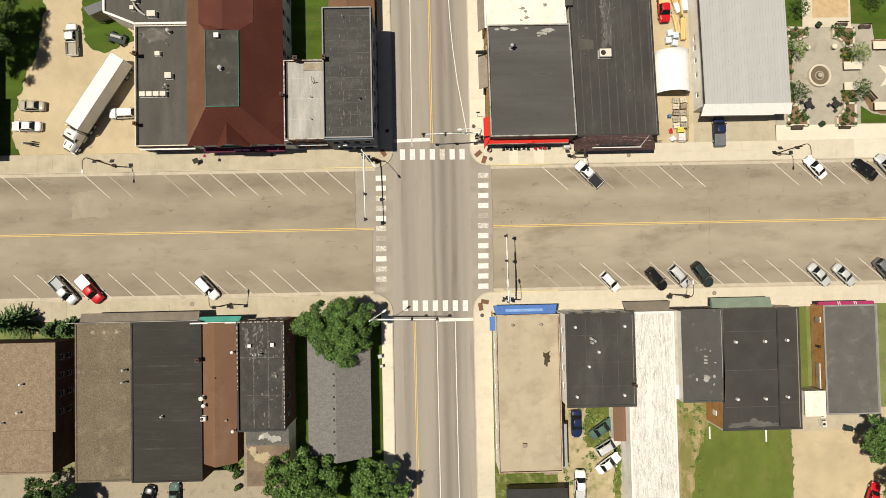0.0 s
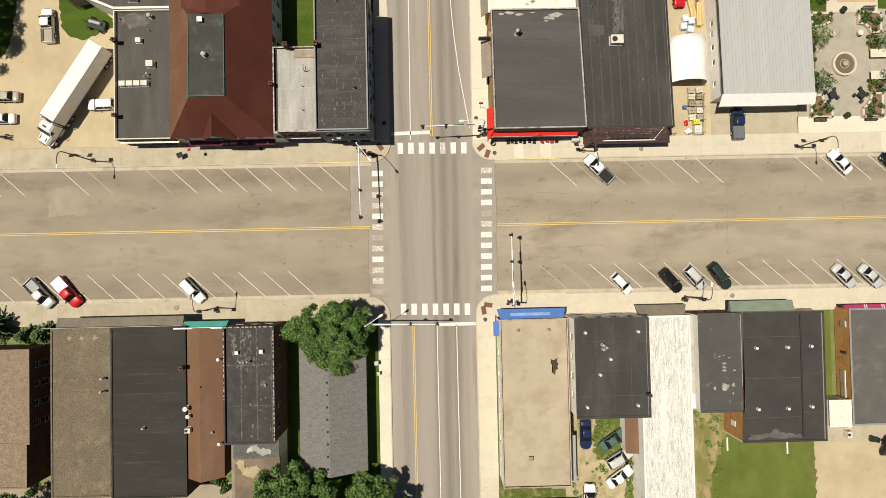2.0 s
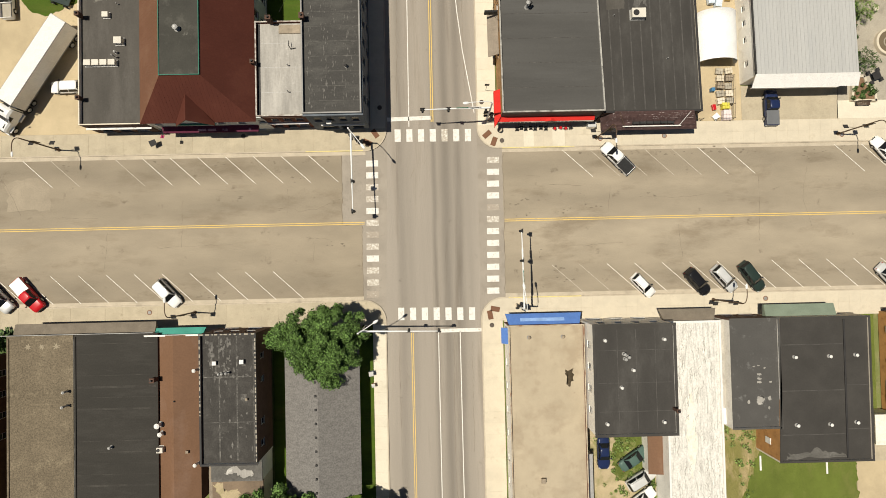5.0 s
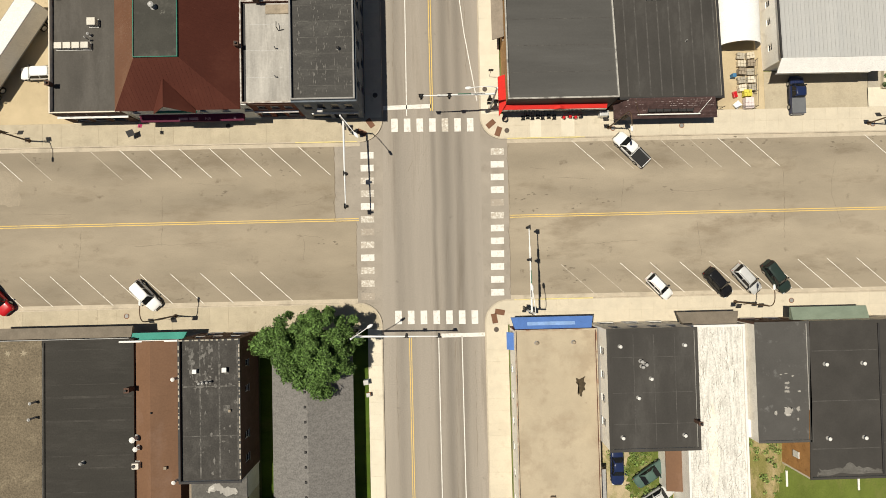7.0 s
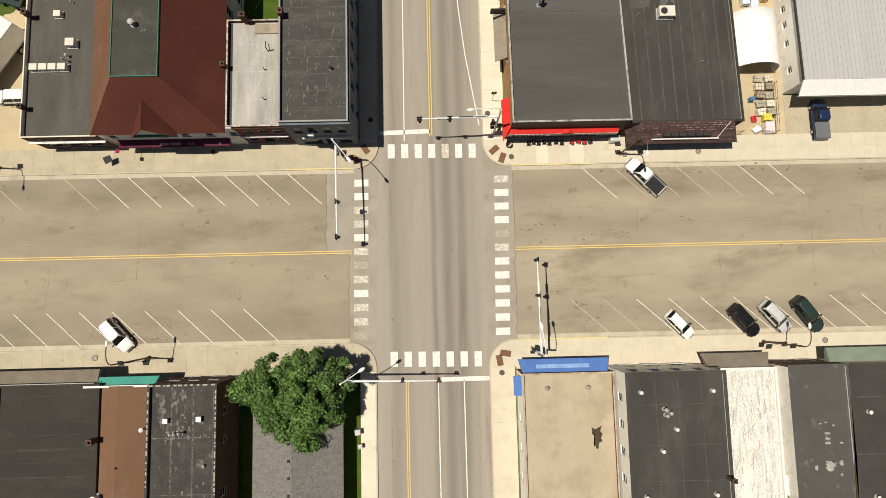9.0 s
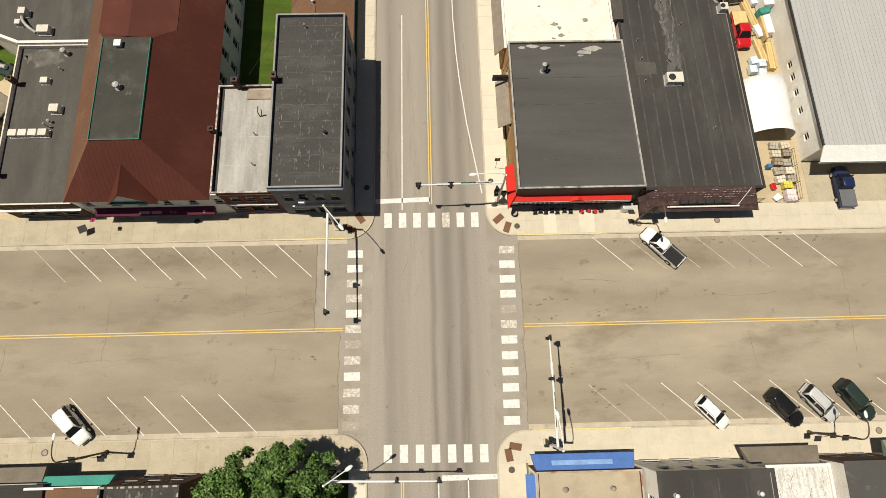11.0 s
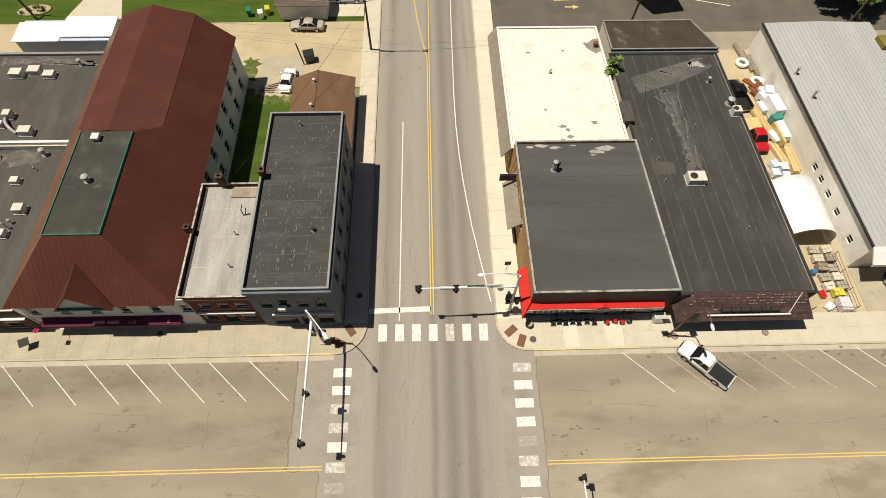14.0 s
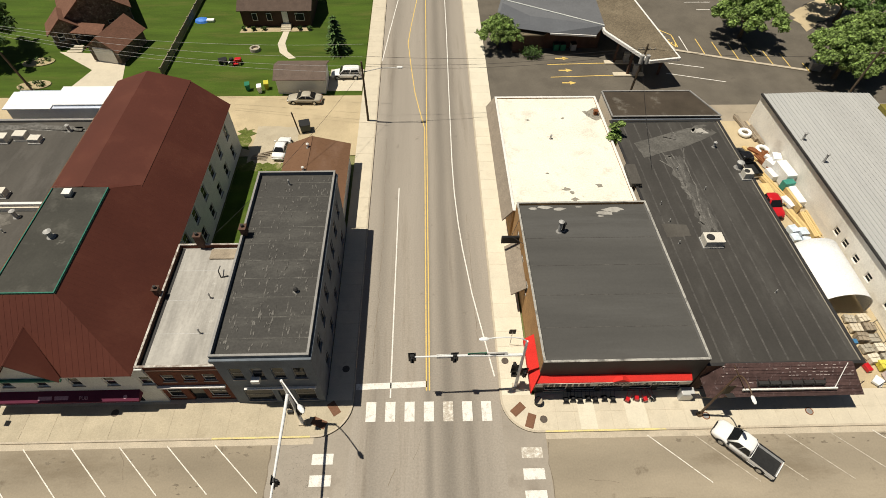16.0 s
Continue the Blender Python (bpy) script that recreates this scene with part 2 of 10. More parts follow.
M_ROOF_WORNW = mat("worn_white_roof", (0.67, 0.645, 0.59), 0.75, 0.06, 0.4, 5, 0.35, streak=(2.4, 0.3, 1), stain=(0.44, 0.418, 0.375), stain_amount=0.6, stain_scale=1.5, fine_var=0.26, spots=(0.31, 0.29, 0.255), spot_scale=2.0, spot_amount=0.5)
M_ROOF_GRAVEL = mat("gravel_ballast", (0.15, 0.121, 0.082), 0.95, 0.15, 0.3, 4.5, 0.5, stain=(0.225, 0.185, 0.125), stain_amount=0.3, stain_scale=0.4, fine_var=0.42)
M_ROOF_TAN = mat("tan_gravel_roof", (0.42, 0.352, 0.252), 0.95, 0.1, 0.2, 9, 0.4, stain=(0.33, 0.265, 0.185), stain_amount=0.5, stain_scale=0.22, fine_var=0.12, spots=(0.24, 0.19, 0.13), spot_scale=1.3, spot_amount=0.32)
M_SHINGLE = mat("gray_shingle", (0.17, 0.16, 0.148), 0.95, 0.12, 1.0, 4.5, 0.5, fine_var=0.32, streak=(1, 2.5, 1))
M_SHINGLE_TAN = mat("tan_shingle", (0.235, 0.175, 0.118), 0.95, 0.14, 1.0, 4.5, 0.5, fine_var=0.36, spots=(0.13, 0.09, 0.055), spot_scale=3.0, spot_amount=0.5)
M_SHINGLE_BR = mat("brown_shingle", (0.155, 0.078, 0.052), 0.95, 0.14, 1.0, 6, 0.5, fine_var=0.35)
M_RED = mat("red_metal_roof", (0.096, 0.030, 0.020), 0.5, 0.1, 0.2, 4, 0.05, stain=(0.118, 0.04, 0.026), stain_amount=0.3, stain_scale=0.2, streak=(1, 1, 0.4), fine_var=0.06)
# the west slope takes a lighter, browner red than the other slopes
M_RED_PALE = mat("pale_red_metal_roof", (0.15, 0.072, 0.042), 0.5, 0.1, 0.2, 4, 0.05, stain=(0.18, 0.098, 0.06), stain_amount=0.35, stain_scale=0.2, streak=(1, 1, 0.4), fine_var=0.06)
M_BROWNMETAL = mat("brown_metal_roof", (0.158, 0.084, 0.046), 0.6, 0.1, 0.3, 4, 0.05, stain=(0.19, 0.11, 0.07), stain_amount=0.35, streak=(1, 0.4, 1), fine_var=0.1)
M_STEEL = mat("gray_metal_roof", (0.415, 0.412, 0.395), 0.55, 0.06, 0.2, 4, 0.05, stain=(0.39, 0.39, 0.38), stain_amount=0.35, stain_scale=0.3, streak=(2.5, 0.25, 1), fine_var=0.05)
M_TAUPE = mat("taupe_shingle", (0.27, 0.225, 0.175), 0.95, 0.12, 1.0, 6, 0.4, fine_var=0.2)
M_GREENTRIM = mat("green_trim", (0.03, 0.165, 0.115), 0.5, 0.2, 2.0)
M_WHITETRIM = mat("white_painted_trim", (0.72, 0.70, 0.66), 0.55, 0.06, 1.5, 9, 0.1)
M_GALV = mat("galvanised_metal", (0.42, 0.41, 0.39), 0.6, 0.15, 2, 12, 0.05, metal=0.2)
M_COPING = mat("metal_coping", (0.26, 0.25, 0.235), 0.5, 0.15, 1.2, 9, 0.1)
M_DARKTRIM = mat("dark_trim", (0.035, 0.033, 0.032), 0.6, 0.2)
M_BRICK = mat("brick_red", (0.14, 0.05, 0.031), 0.9, 0.2, 1.0, 10, 0.5, fine_var=0.35)
M_BRICK_DK = mat("brick_dark", (0.10, 0.058, 0.042), 0.9, 0.2, 0.8, 9, 0.5, fine_var=0.35)
M_BRICK_TAN = mat("brick_tan", (0.36, 0.21, 0.09), 0.9, 0.15, 0.8, 9, 0.5, fine_var=0.3)
M_STUCCO = mat("white_stucco", (0.80, 0.765, 0.69), 0.85, 0.06, 0.4, 8, 0.2, stain=(0.6, 0.55, 0.47), stain_amount=0.3, stain_scale=0.5)
M_SIDING = mat("pale_siding", (0.60, 0.61, 0.58), 0.75, 0.06, 0.5, 8, 0.15)
M_BLUEGRAY = mat("bluegray_painted_brick", (0.135, 0.155, 0.178), 0.8, 0.2, 0.6, 9, 0.35, stain=(0.15, 0.17, 0.19), stain_amount=0.35, stain_scale=0.8)
M_BLOCK = mat("tan_block_wall", (0.68, 0.61, 0.49), 0.9, 0.08, 0.4, 8, 0.25, stain=(0.50, 0.43, 0.33), stain_amount=0.36, stain_scale=0.4)
M_MAROON = mat("maroon_canvas", (0.10, 0.018, 0.04), 0.85, 0.1)
M_REDAWN = mat("red_canvas", (0.62, 0.030, 0.022), 0.75, 0.06, 0.8, 9, 0.1)
M_BLUEAWN = mat("blue_canvas", (0.085, 0.18, 0.46), 0.75, 0.1, 0.8, 9, 0.1)
M_TEALAWN = mat("teal_canvas", (0.06, 0.28, 0.22), 0.75, 0.1)
M_GREENAWN = mat("sage_metal_awning", (0.185, 0.225, 0.17), 0.7, 0.1, 0.6, 9, 0.1)
M_PINKAWN = mat("magenta_canvas", (0.36, 0.035, 0.11), 0.75, 0.1)
M_GRAYAWN = mat("gray_shingle_awning", (0.185, 0.156, 0.12), 0.9, 0.15, 0.8, 8, 0.4)
M_SHAKE = mat("maroon_shake", (0.078, 0.046, 0.042), 0.9, 0.25, 1.2, 8, 0.4, random_tint=0.25, stain=(0.3, 0.25, 0.25), stain_amount=0.12, stain_scale=2.5, streak=(1.5, 1, 1))
M_GLASS = glassy("window_glass", (0.018, 0.02, 0.023), 0.08, 0.0, 0.16)
M_CARGLASS = glassy("car_glass", (0.012, 0.013, 0.014), 0.04)
M_TYRE = mat("tyre_rubber", (0.018, 0.018, 0.018), 0.9, 0.2, 6, 30, 0.3)
M_RIM = mat("alloy_rim", (0.55, 0.55, 0.54), 0.35, 0.1, 6, 30, 0.0, metal=0.8)
M_PLASTIC = mat("black_plastic", (0.02, 0.02, 0.02), 0.6, 0.2, 6, 30, 0.1)
M_LAMPRED = glassy("tail_lamp_red", (0.35, 0.01, 0.01), 0.15)
M_LAMPCLR = glassy("headlamp_clear", (0.75, 0.75, 0.75), 0.1)
M_POLEW = mat("white_painted_steel", (0.72, 0.72, 0.70), 0.45, 0.06, 2, 12, 0.02)
M_POLEBR = mat("brown_painted_steel", (0.11, 0.07, 0.042), 0.5, 0.15, 2, 12, 0.02)
M_SIGNAL = mat("signal_black", (0.015, 0.015, 0.015), 0.5, 0.2)
M_SIGNGRN = mat("street_sign_green", (0.02, 0.16, 0.09), 0.5, 0.1)
M_WOOD = mat("fresh_lumber", (0.60, 0.44, 0.20), 0.8, 0.15, 1.0, 8, 0.2, random_tint=0.15, streak=(6, 0.4, 1))
M_WOODOLD = mat("weathered_wood", (0.28, 0.23, 0.17), 0.9, 0.2, 1.0, 8, 0.3, random_tint=0.15)
M_DECK = mat("orange_painted_wall", (0.43, 0.225, 0.085), 0.85, 0.15, 0.8, 8, 0.2, stain=(0.26, 0.12, 0.045), stain_amount=0.35, stain_scale=0.9)
M_BARK = mat("bark", (0.10, 0.075, 0.05), 0.95, 0.25, 3, 20, 0.6)
M_TARP = mat("white_tarp", (0.80, 0.80, 0.78), 0.5, 0.05, 0.6, 6, 0.2)
M_BLACK = mat("black_paint", (0.015, 0.015, 0.016), 0.5, 0.2)
M_BROWNWOOD = mat("dark_bench_wood", (0.075, 0.05, 0.035), 0.8, 0.2, 1.0)
M_STONE = mat("patio_stone", (0.385, 0.345, 0.275), 0.85, 0.12, 0.5, 7, 0.3, random_tint=0.08, stain=(0.27, 0.24, 0.19), stain_amount=0.35)
M_WATER = glassy("fountain_water", (0.16, 0.125, 0.08), 0.25)
M_RUST = mat("rusty_iron", (0.20, 0.075, 0.03), 0.9, 0.3, 2, 12, 0.3)
M_BRICKPAD = mat("tactile_pad_brick", (0.17, 0.085, 0.05), 0.85, 0.12)
M_SEAM = mat("membrane_seam", (0.078, 0.073, 0.066), 0.75, 0.25, 0.8, 5, 0.1, stain=(0.058, 0.054, 0.05), stain_amount=0.62, stain_scale=0.5, fine_var=0.3)
M_REARTAN = mat("dusty_roof", (0.21, 0.155, 0.105), 0.9, 0.15, 0.6, 6, 0.2, stain=(0.13, 0.098, 0.07), stain_amount=0.5, stain_scale=0.3, fine_var=0.16)
M_SCUFF = mat("scuffed_sealant", (0.066, 0.062, 0.056), 0.8, 0.2, 0.8, 5, 0.2, stain=(0.20, 0.19, 0.17), stain_amount=0.62, stain_scale=1.5, fine_var=0.35)
M_SCUFF_SOFT = mat("dull_sealant", (0.075, 0.071, 0.064), 0.8, 0.15, 0.8, 5, 0.2, stain=(0.13, 0.124, 0.11), stain_amount=0.45, stain_scale=0.8, fine_var=0.25)
M_SMUDGE = mat("grimy_coating", (0.30, 0.275, 0.225), 0.8, 0.3, 3.0, 9, 0.2, stain=(0.09, 0.08, 0.065), stain_amount=0.55, stain_scale=3.0, fine_var=0.4)
M_IRON = mat("cast_iron", (0.10, 0.08, 0.065), 0.7, 0.2, 4, 20, 0.3)


def leafy(name, col):
    m = mat(name, col, 0.6, 0.3, 0.5, 3.0, 0.0, fine_var=0.3)
    t, n = m.node_tree, m.node_tree.nodes
    b = n["Principled BSDF"]
    geo = n.new("ShaderNodeNewGeometry")
    old = b.inputs["Base Color"].links[0].from_socket
    mr = n.new("ShaderNodeMapRange")
    t.links.new(geo.outputs["Random Per Island"], mr.inputs[0])
    mr.inputs[3].default_value, mr.inputs[4].default_value = 0.4, 1.6
    cb = n.new("ShaderNodeCombineColor")
    for i in range(3):
        t.links.new(mr.outputs[0], cb.inputs[i])
    mx = n.new("ShaderNodeMix")
    mx.data_type, mx.blend_type = "RGBA", "MULTIPLY"
    mx.inputs[0].default_value = 1.0
    t.links.new(old, mx.inputs[6])
    t.links.new(cb.outputs[0], mx.inputs[7])
    t.links.new(mx.outputs[2], b.inputs["Base Color"])
    b.inputs["Transmission Weight"].default_value = 0.0
    b.inputs["Subsurface Weight"].default_value = 0.0
    return m


M_LEAF = leafy("leaves_green", (0.095, 0.165, 0.04))
M_GONE = mat("road_paint_gone", (0.36, 0.31, 0.25), 0.8, 0.08, 1.5, 10, 0.2, stain=(0.66, 0.62, 0.55), stain_amount=0.25, stain_scale=3.0)
M_LEAF_DK = leafy("leaves_dark", (0.060, 0.105, 0.026))
M_LEAF_LT = leafy("leaves_light", (0.185, 0.265, 0.07))


# ---- building helpers ----
def part(name, bm, material, parent=None, label="", smooth=False):
    me = bpy.data.meshes.new(name)
    bmesh.ops.recalc_face_normals(bm, faces=bm.faces)
    if smooth:
        for f in bm.faces:
            f.smooth = True
    bm.to_mesh(me)
    bm.free()
    me.materials.append(material)
    ob = new(name, me)
    if parent is not None:
        ob.parent = parent
    if label:
        ob["label"] = label
    return ob


def piece(name, me, parent, x, y, z, rz=0.0):
    ob = new(name, me)
    ob.parent = parent
    ob.matrix_basis = pose(x, y, z, 0, 0, rz)
    return ob


def thing(name, label, category, x=0.0, y=0.0, z=0.0, rz=0.0, group="", kind=""):
    ob = new(name)
    ob.matrix_basis = pose(x, y, z, 0, 0, rz)
    ob.empty_display_size = 0.3
    return tagged(ob, label, category, group, kind)


def B():
    return bmesh.new()


def box(bm, x0, x1, y0, y1, z0, z1):
    v = [bm.verts.new(p) for p in ((x0, y0, z0), (x1, y0, z0), (x1, y1, z0), (x0, y1, z0), (x0, y0, z1), (x1, y0, z1), (x1, y1, z1), (x0, y1, z1))]
    for f in ((0, 3, 2, 1), (4, 5, 6, 7), (0, 1, 5, 4), (1, 2, 6, 5), (2, 3, 7, 6), (3, 0, 4, 7)):
        bm.faces.new([v[i] for i in f])
    return bm


def cbox(x0, x1, y0, y1, z0, z1):
    return box(B(), x0, x1, y0, y1, z0, z1)


def softbox(x0, x1, y0, y1, z0, z1, r=0.03):
    bm = cbox(x0, x1, y0, y1, z0, z1)
    bmesh.ops.bevel(bm, geom=list(bm.edges), offset=r, segments=2, affect="EDGES", profile=0.5)
    return bm


def prism(bm, pts, z0, z1):
    lo = [bm.verts.new((x, y, z0)) for x, y in pts]
    hi = [bm.verts.new((x, y, z1)) for x, y in pts]
    bm.faces.new(lo[::-1])
    bm.faces.new(hi)
    k = len(pts)
    for i in range(k):
        bm.faces.new((lo[i], lo[(i + 1) % k], hi[(i + 1) % k], hi[i]))
    return bm


def slab(bm, quad, thick):
    """A sheet of given thickness under a planar polygon of 3D points."""
    q = [Vector(p) for p in quad]
    n = (q[1] - q[0]).cross(q[2] - q[0]).normalized()
    if n.z < 0:
        n = -n
    a = [bm.verts.new(p) for p in q]
    b = [bm.verts.new(p - n * thick) for p in q]
    bm.faces.new(a)
    bm.faces.new(b[::-1])
    k = len(q)
    for i in range(k):
        bm.faces.new((a[i], b[i], b[(i + 1) % k], a[(i + 1) % k]))
    return bm


def loft(bm, rings, cap=True, closed=True):
    rows = [[bm.verts.new(p) for p in r] for r in rings]
    k = len(rows[0])
    for a, b in zip(rows, rows[1:]):
        for i in range(k if closed else k - 1):
            bm.faces.new((a[i], a[(i + 1) % k], b[(i + 1) % k], b[i]))
    if cap:
        bm.faces.new(rows[0][::-1])
        bm.faces.new(rows[-1])
    return bm


def tube(bm, pts, r, n=8):
    """A round bar along a polyline; r: one radius, or one a point."""
    pts = [Vector(p) for p in pts]
    rs = r if isinstance(r, (list, tuple)) else [r] * len(pts)
    rings = []
    for i, p in enumerate(pts):
        d = (pts[min(i + 1, len(pts) - 1)] - pts[max(i - 1, 0)]).normalized()
        u = d.cross(Vector((0, 0, 1)) if abs(d.z) < 0.9 else Vector((1, 0, 0))).normalized()
        w = d.cross(u)
        rings.append([p + (u * math.cos(a) + w * math.sin(a)) * rs[i] for a in (2 * math.pi * j / n for j in range(n))])
    return loft(bm, rings)


def cyl(bm, x, y, z0, z1, r0, r1=None, n=12):
    r1 = r0 if r1 is None else r1
    return loft(bm, [[(x + r * math.cos(2 * math.pi * j / n), y + r * math.sin(2 * math.pi * j / n), z) for j in range(n)] for z, r in ((z0, r0), (z1, r1))])


def ribs(parent, material, poly, along, spacing, w=0.04, h=0.03, name="standing_seam"):
    """Raised seams on a planar convex roof face, running up the slope, each a part; along: the direction in which they repeat."""
    q = [Vector(p) for p in poly]
    n = (q[1] - q[0]).cross(q[2] - q[0]).normalized()
    if n.z < 0:
        n = -n
    u = Vector(along).normalized()
    up = n.cross(u).normalized()
    cs = [(p.dot(u), p.dot(up)) for p in q]
    s = min(c[0] for c in cs) + spacing * 0.5
    base = q[0] - u * q[0].dot(u) - up * q[0].dot(up)
    while s < max(c[0] for c in cs):
        hits = []
        for (a0, b0), (a1, b1) in zip(cs, cs[1:] + cs[:1]):
            if (a0 - s) * (a1 - s) < 0:
                hits.append(b0 + (b1 - b0) * (s - a0) / (a1 - a0))
        if len(hits) >= 2 and max(hits) - min(hits) > 0.1:
            rings = [[p - u * w / 2, p + u * w / 2, p + u * w / 3 + n * h, p - u * w / 3 + n * h] for p in (base + u * s + up * min(hits), base + u * s + up * max(hits))]
            part(name, loft(B(), rings), material, parent)
        s += spacing


def wall(bm, axis, a0, a1, b0, b1, z0, z1, holes=()):
    """A wall along x ('x': a in x, b in y) or y, with openings (u0, u1, z0, z1) in coordinates along it."""
    us = sorted({a0, a1, *(h[0] for h in holes), *(h[1] for h in holes)})
    zs = sorted({z0, z1, *(h[2] for h in holes), *(h[3] for h in holes)})
    for u, uu in zip(us, us[1:]):
        for z, zz in zip(zs, zs[1:]):
            if any(h[0] - 1e-6 <= u and uu <= h[1] + 1e-6 and h[2] - 1e-6 <= z and zz <= h[3] + 1e-6 for h in holes):
                continue
            if axis == "x":
                box(bm, u, uu, b0, b1, z, zz)
            else:
                box(bm, b0, b1, u, uu, z, zz)
    bmesh.ops.remove_doubles(bm, verts=bm.verts, dist=1e-5)
    return bm


def window(parent, side, pos, u0, u1, z0, z1, frame_mat, out=1, sill=True, mullion=True):
    """A framed sash in an opening of a wall; side 'x' runs along x at y = pos; out: the sign of the outward way."""
    def bx(bm, a0, a1, d0, d1, c0, c1):
        lo, hi = sorted((pos - out * d0, pos - out * d1))
        return box(bm, a0, a1, lo, hi, c0, c1) if side == "x" else box(bm, lo, hi, a0, a1, c0, c1)
    f, bm = 0.07, B()
    bx(bm, u0, u0 + f, 0.08, 0.16, z0, z1), bx(bm, u1 - f, u1, 0.08, 0.16, z0, z1)
    bx(bm, u0 + f, u1 - f, 0.08, 0.16, z0, z0 + f), bx(bm, u0 + f, u1 - f, 0.08, 0.16, z1 - f, z1)
    if mullion:
        zm = (z0 + z1) / 2
        bx(bm, u0 + f, u1 - f, 0.09, 0.15, zm - 0.03, zm + 0.03)
    w = part("window", bm, frame_mat, parent)
    part("pane", bx(B(), u0 + f, u1 - f, 0.11, 0.13, z0 + f, z1 - f), M_GLASS, w)
    if sill:
        part("sill", bx(B(), u0 - 0.06, u1 + 0.06, -0.07, 0.07, z0 - 0.09, z0 - 0.002), M_COPING, w)
    return w


def flat_building(name, label, x0, x1, y0, y1, h, wall_mats, roof_mat, coping_mat, category="building", parapet=0.35, thick=0.22,
                  openings=None, frame_mat=None, cope=0.06, roof_name="roof"):
    """A flat-roofed block: four walls with their openings, a roof slab below a parapet, coping on top. Openings by side: s, n, w, e."""
    openings, frame_mat = openings or {}, frame_mat or M_WHITETRIM
    th = thing(name, label, category, (x0 + x1) / 2, (y0 + y1) / 2)
    inv = Matrix.Translation((-(x0 + x1) / 2, -(y0 + y1) / 2, 0))
    made = []
    wm = wall_mats if isinstance(wall_mats, dict) else {s: wall_mats for s in "snwe"}
    spec = {"s": ("x", x0, x1, y0, y0 + thick, y0, -1), "n": ("x", x0, x1, y1 - thick, y1, y1, 1),
            "w": ("y", y0 + thick, y1 - thick, x0, x0 + thick, x0, -1), "e": ("y", y0 + thick, y1 - thick, x1 - thick, x1, x1, 1)}
    for s, (ax, a0, a1, b0, b1, pos, out) in spec.items():
        made.append(part("wall", wall(B(), ax, a0, a1, b0, b1, 0, h, openings.get(s, ())), wm[s], th))
        for u0, u1, z0, z1 in openings.get(s, ()):
            if z0 < 0.3:
                bm = B()
                lo, hi = sorted((pos - out * 0.12, pos - out * 0.18))
                (box(bm, u0, u1, lo, hi, z0, z1) if ax == "x" else box(bm, lo, hi, u0, u1, z0, z1))
                made.append(part("door", bm, M_GLASS, th, "dark glazed shop door"))
            else:
                made.append(window(th, ax, pos, u0, u1, z0, z1, frame_mat, out))
    z = h - parapet
    made.append(part(roof_name, cbox(x0 + thick, x1 - thick, y0 + thick, y1 - thick, z - 0.25, z), roof_mat, th))
    o, k = cope, thick + 0.008
    for a in ((x0 - o, x1 + o, y0 - o, y0 + k), (x0 - o, x1 + o, y1 - k, y1 + o), (x0 - o, x0 + k, y0 + k, y1 - k), (x1 - k, x1 + o, y0 + k, y1 - k)):
        made.append(part("coping", softbox(*a, h + 0.002, h + 0.07, 0.015), coping_mat, th))
    made.append(part("floor", cbox(x0 + thick, x1 - thick, y0 + thick, y1 - thick, 0.0, 0.1), M_DARKTRIM, th))
    for o in made:
        o.matrix_basis = inv
    return th


def skew(th, x0, x1, y0, lean0, lean1):
    """Leans a building's sides out of square: x grows by lean0 (at x0) to lean1 (at x1) for each unit of y past y0."""
    for o in th.children_recursive:
        if o.type == "MESH":
            for v in o.data.vertices:
                f = min(1.0, max(0.0, (v.co.x - x0) / (x1 - x0)))
                v.co.x += (lean0 + (lean1 - lean0) * f) * max(0.0, v.co.y - y0)


def add(th, ob):
    """Brings a part that was built in place under its thing."""
    ob.parent = th
    ob.matrix_basis = th.matrix_basis.inverted()
    return ob

# ---- ground, streets, walks ----
def flat(name, pts, top, material, label, category, thick=0.25, kind="structure"):
    return tagged(part(name, prism(B(), pts, top - thick, top), material), label, category, "", kind)


def rect(x0, x1, y0, y1):
    return [(x0, y0), (x1, y0), (x1, y1), (x0, y1)]


def arc(cx, cy, r, a0, a1, n=10):
    return [(cx + r * math.cos(radians(a0 + (a1 - a0) * i / n)), cy + r * math.sin(radians(a0 + (a1 - a0) * i / n))) for i in range(n + 1)]


def ragged(pts, amp, seed, step=0.9):
    """An outline whose sides waver."""
    rg, out = np.random.default_rng(seed), []
    for (a, b), (c, d) in zip(pts, pts[1:] + pts[:1]):
        k = max(1, int(math.hypot(c - a, d - b) / step))
        out += [(a + (c - a) * i / k + rg.normal() * amp, b + (d - b) * i / k + rg.normal() * amp) for i in range(k)]
    return out


XW, XE, YN, YS = -6.3, 6.15, 9.5, -11.0  # curb lines of the two streets
XWS = -6.8  # west curb south of the crossing
flat("ground", rect(-900, 900, -900, 900), -0.10, M_GROUND, "wide green and sandy town ground to the horizon", "ground", 0.5)
flat("road_crossing", [(XWS - 0.1, -400), (6.3, -400), (XE, YS), (XE, 60), (7.2, 400), (-8.5, 400), (XW, 40), (XW, YN), (XWS, YS)], 0.0, M_NS, "worn gray asphalt side street with dark tyre tracks", "road", 0.3)
flat("road_west", [(-400, YS), (-9.9, YS), (-9.9, -0.6), (-12.6, -0.6), (-12.6, YN), (-400, YN)], -0.002, M_EW_DIM, "wide sandy concrete main street with angled parking", "road")
flat("road_east", rect(9.6, 400, YS, YN), -0.002, M_EW, "wide sandy concrete main street with angled parking", "road")
